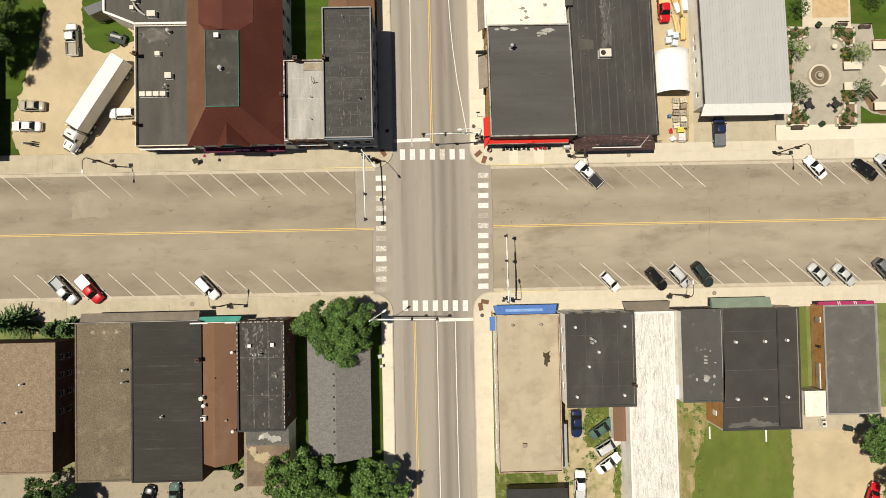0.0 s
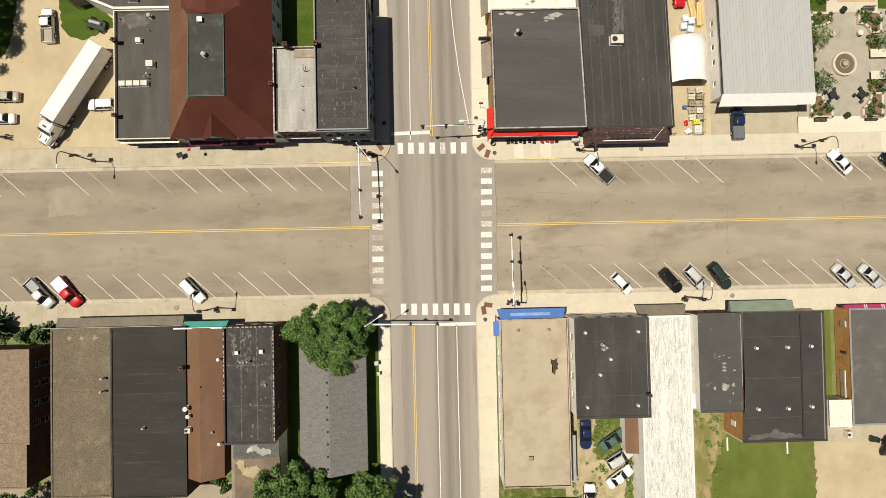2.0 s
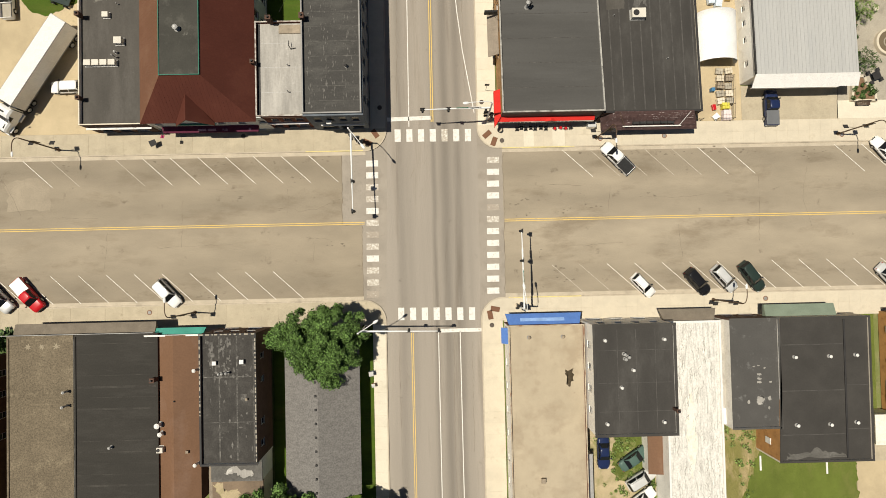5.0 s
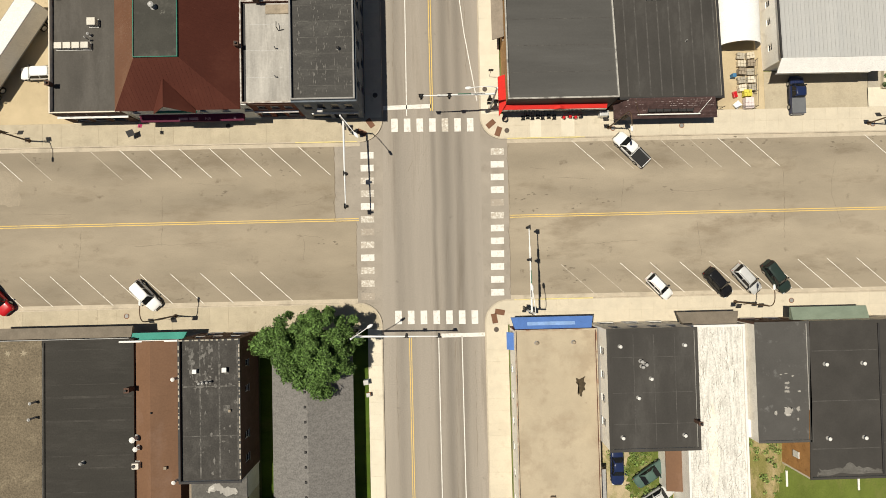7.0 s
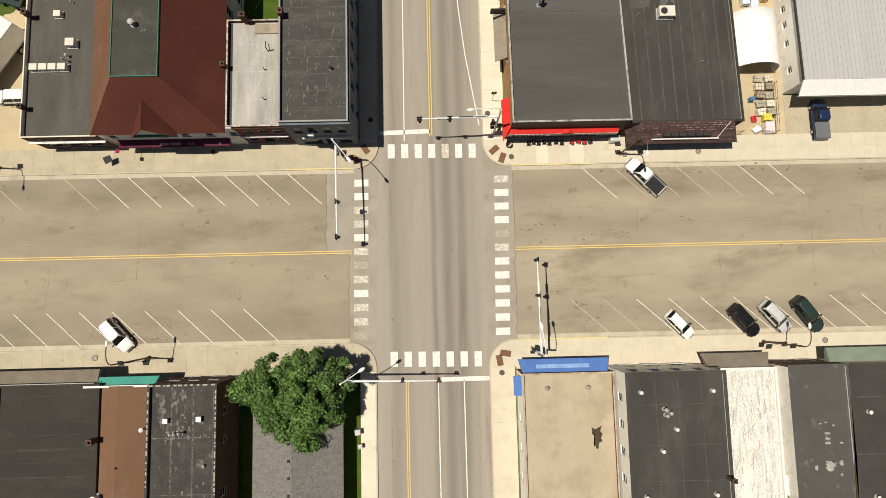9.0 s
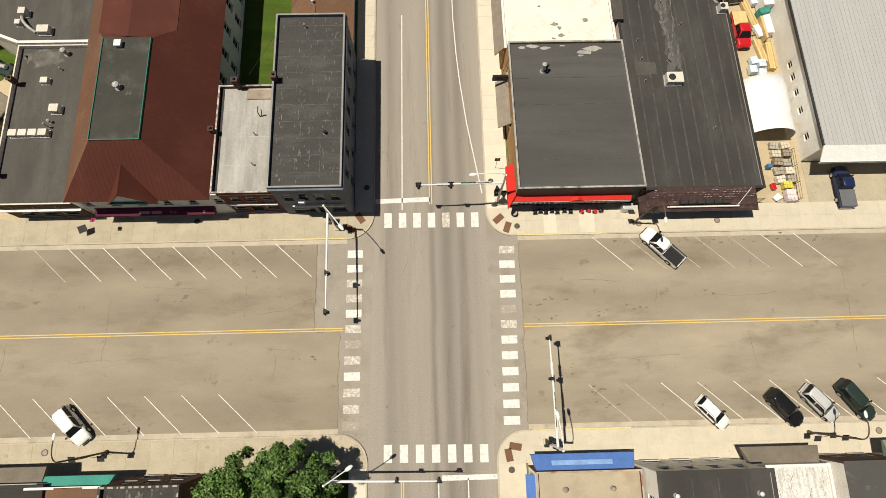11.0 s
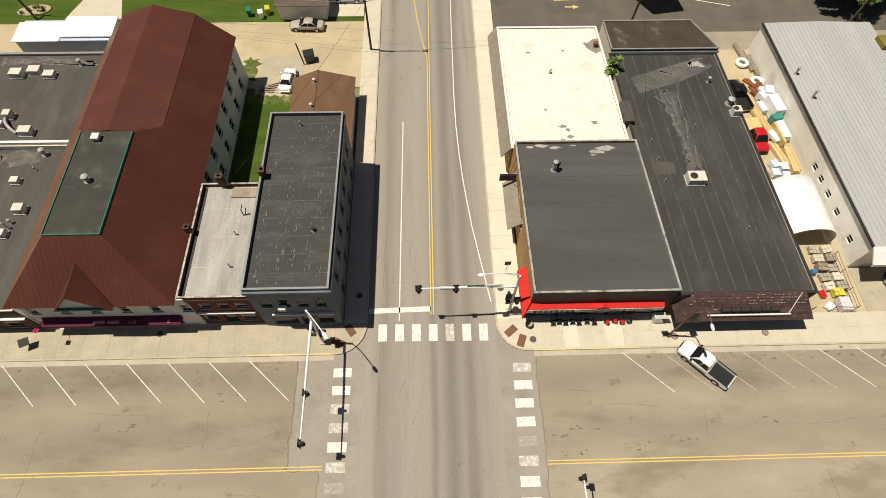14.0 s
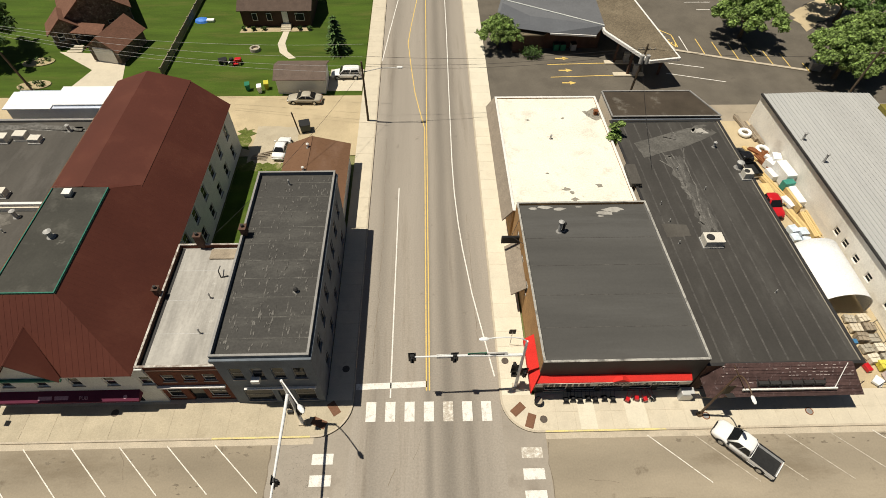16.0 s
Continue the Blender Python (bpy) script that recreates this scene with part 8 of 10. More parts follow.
# goods in front of the hardware store
for k, x in enumerate((11.7, 12.3, 12.9, 13.6, 14.2, 15.0, 15.7)):
    mw = thing("lawn_mower", "black push mower on the sidewalk", "lawn mower", x, 12.1 + 0.12 * (k % 2), 0.15, -90, "mowers on display")
    mw.matrix_basis = mw.matrix_basis @ Matrix.Scale(0.82, 4)
    part("deck", softbox(-0.35, 0.3, -0.25, 0.25, 0.12, 0.3, 0.04), P_BLACK, mw)
    part("engine", softbox(-0.15, 0.12, -0.13, 0.13, 0.3, 0.5, 0.03), M_PLASTIC, mw)
    for a in (-0.25, 0.22):
        for s in (-1, 1):
            wheel(mw, a, s * 0.28, 0.11, 0.06, s)
    part("handle", tube(B(), [(-0.3, -0.2, 0.25), (-0.9, -0.2, 0.85), (-0.9, 0.2, 0.85), (-0.3, 0.2, 0.25)], 0.018, 6), M_PLASTIC, mw)
for k, x in enumerate((16.9, 17.7, 18.4, 19.1)):
    tl = thing("garden_tiller", "red garden machine on the sidewalk", "garden machine", x, 12.05 + 0.1 * (k % 2), 0.15, 240 + 20 * k, "tillers on display")
    tl.matrix_basis = tl.matrix_basis @ Matrix.Scale(0.8, 4)
    part("engine", softbox(-0.2, 0.25, -0.2, 0.2, 0.25, 0.6, 0.04), P_RED if k != 3 else P_BLACK, tl)
    for s in (-1, 1):
        wheel(tl, 0, s * 0.28, 0.2, 0.1, s)
    part("handle", tube(B(), [(-0.2, -0.2, 0.5), (-0.9, -0.25, 0.95), (-0.9, 0.25, 0.95), (-0.2, 0.2, 0.5)], 0.02, 6), P_RED, tl)
ice = thing("ice_chest", "white ice chest by the store front", "ice chest", 21.9, 12.3, 0.15)
part("box", softbox(-0.6, 0.5, -0.35, 0.35, 0, 1.2, 0.05), P_SILVER, ice)
part("lid", slab(B(), [(-0.55, -0.37, 1.05), (0.45, -0.37, 1.05), (0.45, 0.2, 1.26), (-0.55, 0.2, 1.26)], 0.04), M_GALV, ice)
br = thing("barrel_planter", "dark round planter at the corner", "planter", 9.3, 12.0, 0.15)
part("tub", cyl(B(), 0, 0, 0, 0.55, 0.3, 0.37, 16), M_DARKTRIM, br)
part("soil", cyl(B(), 0, 0, 0.5, 0.56, 0.31, 0.31, 16), M_BASE, br)
bx = thing("projecting_sign", "black projecting sign box on the store's side", "sign", 8.05, 26.45, 4.1)
part("box", softbox(-0.9, 0.8, -0.12, 0.12, 0, 0.9, 0.03), M_BLACK, bx)
for s in (-1, 1):
    part("stay", tube(B(), [(0.0, 0, 0.9), (0.85, 1.5 * s, 1.6)], 0.025, 5), M_DARKTRIM, bx)
ps = thing("parking_sign", "small square street sign on a post", "sign", 7.5, 17.6, 0.15)
part("post", tube(B(), [(0, 0, 0), (0, 0, 2.6)], 0.03, 6), M_GALV, ps)
part("plate", softbox(-0.3, 0.3, -0.02, 0.02, 2.0, 2.7, 0.005), M_DARKTRIM, ps)
fl = thing("pub_flag", "pink hanging flag at the pub corner", "flag", -35.5, 11.4, 2.6)
part("staff", tube(B(), [(0, 0.9, 0.3), (0, -0.3, 0.8)], 0.02, 6), M_DARKTRIM, fl)
part("cloth", slab(B(), [(-0.25, -0.3, 0.75), (0.2, -0.33, 0.7), (0.25, 0.1, 0.58), (-0.2, 0.15, 0.6)], 0.02), M_PINKAWN, fl)
bb = thing("banner_board", "dark square sign hanging over the sidewalk", "sign", -37.9, 11.0, 1.0, 20)
part("board", slab(B(), [(-0.45, -0.4, 0.0), (0.45, -0.35, 0.0), (0.45, 0.35, 0.25), (-0.45, 0.35, 0.25)], 0.05), M_DARKTRIM, bb)
part("post", tube(B(), [(0, 0, -0.85), (0, 0, 0.05)], 0.03, 6), M_DARKTRIM, bb)

# ---- lumber yard ----
tent = thing("storage_tent", "white fabric arch tent over the yard", "tent", 39.25, 23.9, 0.0)
AR = [(2.85 * math.cos(a), 2.95 * math.sin(a) ** 0.75 + 0.2) for a in (math.pi * j / 16 for j in range(17))]
bm = B()
outer = [[(a, y, c) for a, c in AR] for y in (-3.4, -1.7, 0, 1.7, 3.4)]
inner = [[(a * 0.985, y, c - 0.05) for a, c in AR] for y in (3.4, 1.7, 0, -1.7, -3.4)]
loft(bm, outer + inner + outer[:1], cap=False, closed=False)
part("cover", bm, M_TARP, tent, smooth=True)
for y in (-3.35, 3.35):
    part("hoop", tube(B(), [(a * 0.97, y, c - 0.09) for a, c in AR], 0.05, 6), M_GALV, tent)
random.seed(4)


def stack(x, y, w, d, h, material, label, rz=0.0, boards=True, name="lumber_stack"):
    th = thing(name, label, "building material", x, y, 0.0, rz, "stacked goods")
    part("bearer", cbox(-w / 2, w / 2, -d * 0.35, -d * 0.3, 0, 0.12), M_WOODOLD, th)
    part("bearer", cbox(-w / 2, w / 2, d * 0.3, d * 0.35, 0, 0.12), M_WOODOLD, th)
    if boards:
        n = max(3, int(w / 0.22))
        for i in range(n):
            x0 = -w / 2 + w * i / n
            j = random.uniform(-0.12, 0.12)
            part("board", cbox(x0 + 0.01, x0 + w / n - 0.01, -d / 2 + j, d / 2 + j, 0.12, h + random.uniform(-0.04, 0.04)), material, th)
    else:
        nx, ny = (3, 2) if "stone" in name or "bag" in name else (1, 1)
        for i in range(nx):
            for j in range(ny):
                part("stone_block" if "stone" in name else "load", softbox(-w / 2 + w * i / nx + 0.01, -w / 2 + w * (i + 1) / nx - 0.01, -d / 2 + d * j / ny + 0.01, -d / 2 + d * (j + 1) / ny - 0.01, 0.12, h + random.uniform(-0.06, 0.03), 0.04), material, th)
    return th


WRAP = mat("pale_blue_wrap", (0.60, 0.68, 0.76), 0.4, 0.15, 1.5)
for x, y, w, d, h, rz in ((41.6, 31.4, 0.9, 3.6, 0.7, 0), (40.6, 32.2, 0.8, 3.2, 0.5, 12), (41.2, 35.1, 0.35, 3.2, 1.0, 6), (40.0, 37.6, 0.9, 4.2, 0.5, 14), (40.7, 36.0, 0.6, 3.0, 0.4, -4), (39.6, 40.2, 0.7, 3.2, 0.4, 8), (39.9, 43.4, 0.5, 2.6, 0.35, 20), (39.2, 36.4, 0.5, 2.8, 0.35, 5)):
    stack(x, y, w, d, h, M_WOOD, "bundle of fresh yellow lumber", rz)
for x, y, w, d, h, rz in ((41.65, 38.9, 1.25, 2.7, 1.9, 6), (41.1, 40.9, 1.0, 1.2, 1.2, 24), (41.75, 41.4, 1.0, 1.3, 1.5, -12), (41.75, 35.7, 0.9, 3.0, 1.1, 4), (40.75, 34.9, 0.8, 1.7, 0.6, 20), (40.55, 39.3, 0.7, 1.6, 0.9, 12), (41.3, 42.1, 0.6, 0.8, 0.9, 40)):
    stack(x, y, w, d, h, M_TARP, "wrapped white pallet of goods", rz, False, "wrapped_pallet")
stack(41.35, 37.1, 1.3, 0.8, 1.5, mat("green_wrap", (0.05, 0.24, 0.19), 0.5, 0.1), "green plastic wrapped pallet of goods", 12, False, "wrapped_pallet")
for x, y, rz in ((39.1, 29.5, 5), (40.1, 29.0, -8), (39.4, 30.7, 12), (40.3, 30.3, 3)):
    stack(x, y, 0.9, 1.0, 0.8, WRAP, "pale blue plastic wrapped pallet", rz, False, "wrapped_pallet")
for x, y, rz in ((40.7, 42.0, 20), (41.3, 42.6, -12), (40.6, 43.4, 42), (41.0, 41.0, 8)):
    stack(x, y, 0.8, 2.0, 0.5 + 0.1 * (x > 41), M_RUST, "heap of rusty iron bars", rz)
for x, y, rz in ((41.4, 47.6, 6), (41.9, 46.8, 4), (40.9, 49.0, 8)):
    stack(x, y, 0.5, 3.6, 0.45, M_WOODOLD, "stack of old weathered planks", rz)
for x, y in ((40.6, 47.2), (41.5, 43.9)):
    co = thing("hose_coil", "coil of white plastic pipe", "pipe coil", x, y, 0.02, 0, "pipe coils")
    bm = B()
    loft(bm, [[((0.62 + 0.24 * math.cos(b)) * math.cos(a), (0.62 + 0.24 * math.cos(b)) * math.sin(a), 0.3 + 0.26 * math.sin(b)) for b in (2 * math.pi * k / 8 for k in range(8))] for a in (2 * math.pi * j / 20 for j in range(21))], cap=False)
    part("coil", bm, M_TARP, co, smooth=True)
tint = [M_STONE, M_WALK, M_WOODOLD, M_STONE, M_BLOCK]
for r in range(5):
    for c in range(2):
        stack(40.0 + 1.2 * c, 19.6 - 1.05 * r, 1.0, 0.85, 0.5 + 0.15 * ((r + c) % 3), tint[(r + c) % 5], "pallet of tan paving stones", random.uniform(-8, 8), False, "stone_pallet")
stack(40.6, 14.7, 1.0, 0.9, 0.8, mat("yellow_bags", (0.62, 0.55, 0.08), 0.6, 0.2, 3, 12), "pallet of yellow and green bags", 0, False, "bag_pallet")
stack(40.7, 13.4, 1.1, 1.4, 0.9, mat("pink_white_bags", (0.72, 0.62, 0.6), 0.6, 0.15, 4, 12), "pallet of white and pink bags", 0, False, "bag_pallet")
stack(39.1, 14.6, 0.5, 0.8, 0.5, P_RED, "small red machine in the yard", 10, False, "red_machine")
stack(39.4, 13.3, 0.9, 0.8, 0.4, M_TARP, "white crate tilted in the yard", 40, False, "white_crate")
stack(38.9, 17.0, 0.5, 0.5, 0.8, mat("blue_drum", (0.05, 0.16, 0.3), 0.5), "blue drum in the yard", 0, False, "blue_drum")
for x, y in ((36.6, 16.9), (36.9, 16.0), (36.5, 19.0)):
    stack(x, y, 0.6, 0.5, 0.5, M_DARKTRIM, "dark metal bin in the yard", 20, False, "metal_bin")
fence = thing("yard_fence", "dark wire fence across the lumber yard", "fence", 38.6, 12.85, 0.1)
for a in ((-3.2, 0), (-1.4, 0), (0.6, 0), (2.9, 0), (3.0, 2.0), (3.0, 4.0), (3.0, 6.0)):
    part("post", tube(B(), [(*a, 0), (*a, 1.3)], 0.035, 6), M_DARKTRIM, fence)
for z in (0.5, 0.9, 1.25):
    part("rail", tube(B(), [(-3.2, 0, z), (-1.4, 0, z)], 0.02, 5), M_DARKTRIM, fence)
    part("rail", tube(B(), [(0.6, 0, z), (2.9, 0, z), (3.0, 6.0, z)], 0.02, 5), M_DARKTRIM, fence)

# ---- garden terrace ----
M_MULCH = mat("bark_mulch", (0.20, 0.125, 0.075), 0.95, 0.25, 1.0, 9, 0.6, fine_var=0.4)
M_LEAF_YEL = leafy("leaves_yellow", (0.30, 0.22, 0.035))
flat("garden_walk", [(56.5, 12.78), (85, 12.78), (85, 15.2), (56.5, 15.3)], 0.05, M_WALK_NEW, "pale new concrete walk before the garden", "walk", 0.1)
flat("renewed_slab", rect(69.3, 80, YN + 0.3, 12.7), 0.156, M_WALK_NEW, "paler renewed slab in the sidewalk", "sidewalk", 0.05)
flat("garden_lawn", [(69.75, 32.0), (73.2, 31.8), (73.5, 29.3), (85, 29.5), (85, 50), (69.75, 50)], 0.05, M_GRASS, "green lawn behind the garden", "lawn", 0.1)
flat("garden_lawn", [(70.8, 18.3), (70.7, 15.4), (85, 15.3), (85, 16.4), (74.9, 16.6), (72.7, 17.0)], 0.05, M_GRASS, "green lawn in the garden", "lawn", 0.1)
flat("garden_lawn", rect(57.0, 61.6, 31.5, 50), 0.05, M_GRASS, "green lawn beside the metal hall", "lawn", 0.1)
flat("mulch_bed", ragged([(71.2, 19.6), (72.5, 17.4), (74.9, 16.7), (76.5, 16.8), (74.6, 17.7), (73.0, 18.6), (72.2, 20.2)], 0.06, 41, 0.5), 0.06, M_MULCH, "brown bark mulch bed", "garden bed", 0.1)
flat("mulch_bed", ragged([(72.9, 29.2), (73.7, 27.3), (75.2, 27.4), (76.5, 29.3)], 0.06, 42, 0.5), 0.06, M_MULCH, "brown bark mulch bed", "garden bed", 0.1)
flat("garden_pad", rect(61.7, 69.7, 31.5, 50), 0.06, M_WALK, "pale concrete pad in the garden", "pad", 0.1)
flat("sand_court", rect(63.35, 69.35, 33.06, 49), 0.075, mat("court_sand", (0.50, 0.36, 0.20), 0.95, 0.12, 0.8, 9, 0.3, spots=(0.3, 0.2, 0.1), spot_scale=0.9), "orange sand court in the garden", "court", 0.06)
flat("plaza_star", [(76.6 + (3.1 if k % 2 == 0 else 1.2) * math.cos(radians(146 + 36 * k)), 23.3 + (3.1 if k % 2 == 0 else 1.2) * math.sin(radians(146 + 36 * k))) for k in range(10)], 0.04, M_WALK_NEW, "pale concrete star set in the plaza", "paving", 0.05)
ft = thing("fountain", "round stone garden fountain with a low rim", "fountain", 63.9, 23.3, 0.03)


def lathe(rings, n=28, cap=False):
    return loft(B(), [[(r * math.cos(a), r * math.sin(a), z) for a in (2 * math.pi * j / n for j in range(n))] for r, z in rings], cap=cap)


part("basin_rim", lathe(((1.86, 0), (1.86, 0.5), (1.55, 0.52), (1.5, 0.1))), M_WALK, ft)
part("water", cyl(B(), 0, 0, 0.05, 0.35, 1.52, 1.52, 28), M_WATER, ft)
part("inner_ring", lathe(((0.75, 0.3), (0.75, 0.4), (0.62, 0.4), (0.62, 0.3)), 20), M_STONE, ft)
part("spout", lathe(((0.3, 0.1), (0.22, 0.45), (0.4, 0.6), (0.34, 0.64), (0.08, 0.6)), 16, True), M_STONE, ft)
BEDS = {"top_west": [(59.0, 31.3), (62.0, 31.2), (61.9, 29.9), (61.2, 29.5), (60.6, 29.3), (59.1, 29.3)],
        "top_east": [(66.4, 31.4), (69.8, 31.1), (69.7, 28.2), (68.3, 28.1), (67.9, 28.9), (67.2, 29.5), (66.4, 29.6)],
        "low_west": [(58.4, 15.2), (61.7, 15.1), (61.6, 16.4), (60.9, 16.9), (60.4, 17.6), (60.2, 18.5), (58.7, 18.5)],
        "low_east": [(66.5, 15.05), (69.45, 15.0), (69.6, 18.6), (67.9, 18.6), (67.7, 17.6), (67.2, 16.9), (66.5, 16.4)],
        "flowers_north": [(67.8, 25.45), (69.5, 25.45), (69.5, 27.9), (67.85, 27.9)],
        "flowers_south": [(67.8, 18.75), (69.9, 18.75), (69.9, 20.8), (67.7, 20.8)],
        "side_north": [(58.2, 22.6), (59.6, 22.6), (59.8, 29.0), (58.4, 29.0)],
        "side_south": [(58.2, 18.8), (59.8, 18.8), (59.8, 22.2), (58.2, 22.2)]}


def inside(p, poly):
    hit = False
    for (a, b), (c, d) in zip(poly, poly[1:] + poly[:1]):
        if (b > p[1]) != (d > p[1]) and p[0] < (c - a) * (p[1] - b) / (d - b) + a:
            hit = not hit
    return hit


for i, (key, poly) in enumerate(BEDS.items()):
    low = "flowers" in key or "side" in key
    cx, cy = sum(p[0] for p in poly) / len(poly), sum(p[1] for p in poly) / len(poly)
    pl = thing("garden_bed", "low bed of yellow and green flowers" if "flowers" in key else "low stone-edged garden bed with green shrubs", "garden bed", cx, cy, 0.03, 0, "garden beds")
    loc = [(x - cx, y - cy) for x, y in poly]
    for (a, b), (c, d) in zip(loc, loc[1:] + loc[:1]):
        e = Vector((c - a, d - b, 0)).normalized()
        q = 0.02 if low else 0.16
        part("edging", prism(B(), [(a + e.y * q - e.x * 0.1, b - e.x * q - e.y * 0.1), (c + e.y * q + e.x * 0.1, d - e.x * q + e.y * 0.1), (c - e.y * q + e.x * 0.1, d + e.x * q + e.y * 0.1), (a - e.y * q - e.x * 0.1, b + e.x * q - e.y * 0.1)], 0, 0.12 if low else 0.5), M_WALK, pl)
    part("soil", prism(B(), loc, 0.0, 0.1 if low else 0.34), M_MULCH, pl)
    rng = np.random.default_rng(60 + i)
    spots_, tries = [], 0
    while len(spots_) < 16 and tries < 400:
        tries += 1
        p = (rng.uniform(min(q[0] for q in loc), max(q[0] for q in loc)), rng.uniform(min(q[1] for q in loc), max(q[1] for q in loc)))
        if inside(p, loc):
            spots_.append((*p, 0.3 if low else 0.55, rng.uniform(0.2, 0.42)))
    leaf_mesh("shrubs", spots_, 1100, 0.1, M_LEAF_DK, pl, rng)
    if "flowers" in key:
        leaf_mesh("blossoms", [(a, b, c + 0.1, d * 0.8) for a, b, c, d in spots_[::2]], 420, 0.07, M_LEAF_YEL, pl, rng)
for i, (x, y, r) in enumerate(((59.6, 27.2, 1.7), (59.7, 20.3, 1.7), (60.2, 34.2, 1.6), (69.9, 26.6, 1.7), (69.8, 20.6, 1.7), (72.6, 35.2, 1.6))):
    tree(x, y, r, 3.0, 70 + i, "small feathery garden tree", M_LEAF_LT if i in (0, 3) else M_LEAF_DK, leaves=300, size=0.15, trunk=0.08, group="garden trees")
for x, y, rz in ((61.7, 18.5, 20), (66.25, 18.45, 48)):
    tb = thing("picnic_set", "dark metal table with four seats", "table", x, y, 0.03, rz, "garden tables")
    part("tabletop", softbox(-0.55, 0.55, -0.55, 0.55, 0.7, 0.76, 0.02), M_DARKTRIM, tb)
    part("pedestal", cyl(B(), 0, 0, 0, 0.7, 0.08, 0.06, 10), M_DARKTRIM, tb)
    for k in range(4):
        a = math.pi / 4 + math.pi / 2 * k
        part("seat", softbox(1.0 * math.cos(a) - 0.25, 1.0 * math.cos(a) + 0.25, 1.0 * math.sin(a) - 0.25, 1.0 * math.sin(a) + 0.25, 0.42, 0.47, 0.02), M_DARKTRIM, tb)
        part("seat_arm", tube(B(), [(0, 0, 0.2), (1.0 * math.cos(a), 1.0 * math.sin(a), 0.42)], 0.04, 6), M_DARKTRIM, tb)
for x, y, rz in ((59.9, 14.7, 0), (67.8, 14.7, 0), (67.9, 31.75, 0), (71.75, 31.3, 3), (72.2, 19.75, -50)):
    bn = thing("garden_bench", "dark slatted garden bench", "bench", x, y, 0.03, rz, "garden benches")
    for k in range(4):
        part("seat_slat", cbox(-0.95, 0.95, -0.25 + 0.13 * k, -0.14 + 0.13 * k, 0.42, 0.46), M_BROWNWOOD, bn)
    for k in range(3):
        part("back_slat", cbox(-0.95, 0.95, 0.28, 0.32, 0.52 + 0.13 * k, 0.62 + 0.13 * k), M_BROWNWOOD, bn)
    for s in (-0.85, 0.85):
        part("leg", cbox(s - 0.04, s + 0.04, -0.25, 0.3, 0, 0.42), M_DARKTRIM, bn)
for x, y in ((69.3, 24.8), (69.25, 21.4), (74.3, 28.1), (74.1, 18.05)):
    cb_ = thing("stone_slab_table", "pale stone block table", "table", x, y, 0.03, 0, "stone tables")
    part("top", softbox(-1.45, 1.45, -0.65, 0.65, 0.5, 0.62, 0.03), M_WALK_NEW, cb_)
    for s in (-0.9, 0.9):
        part("leg", softbox(s - 0.15, s + 0.15, -0.45, 0.45, 0, 0.5, 0.02), M_STONE, cb_)
for x, y in ((62.0, 28.0), (66.4, 28.05), (63.95, 31.7), (63.9, 15.3)):
    pale = 27 < y < 29
    ub = thing("garden_urn", "round pale garden urn" if pale else "round dark garden urn with a plant", "urn", x, y, 0.03, 0, "garden urns")
    part("bowl", lathe(((0.3, 0), (0.38, 0.35), (0.46, 0.7), (0.4, 0.72), (0.36, 0.62)), 16, True), M_WALK_NEW if pale else M_DARKTRIM, ub)
    if not pale:
        leaf_mesh("plant", [(0, 0, 0.8, 0.35)], 90, 0.1, M_LEAF_DK, ub, np.random.default_rng(int(x)))

# pale bursts of coating on the gravel roof
for i, (x, y) in enumerate(((-52.2, -15.7), (-50.4, -15.7), (-48.6, -15.7))):
    rg = np.random.default_rng(300 + i)
    pts = [(x + (0.55 if k % 2 else 0.2) * rg.uniform(0.6, 1.2) * math.cos(a), y + (0.5 if k % 2 else 0.2) * rg.uniform(0.6, 1.2) * math.sin(a)) for k, a in enumerate(2 * math.pi * k / 14 for k in range(14))]
    tagged(part("roof_patch", prism(B(), pts, 4.551, 4.556), mat("pale_gravel_burst", (0.30, 0.255, 0.18), 0.95, 0.2, 1.5, 6, 0.3)), "pale burst of coating on the gravel roof", "roof patch", "roof patches")

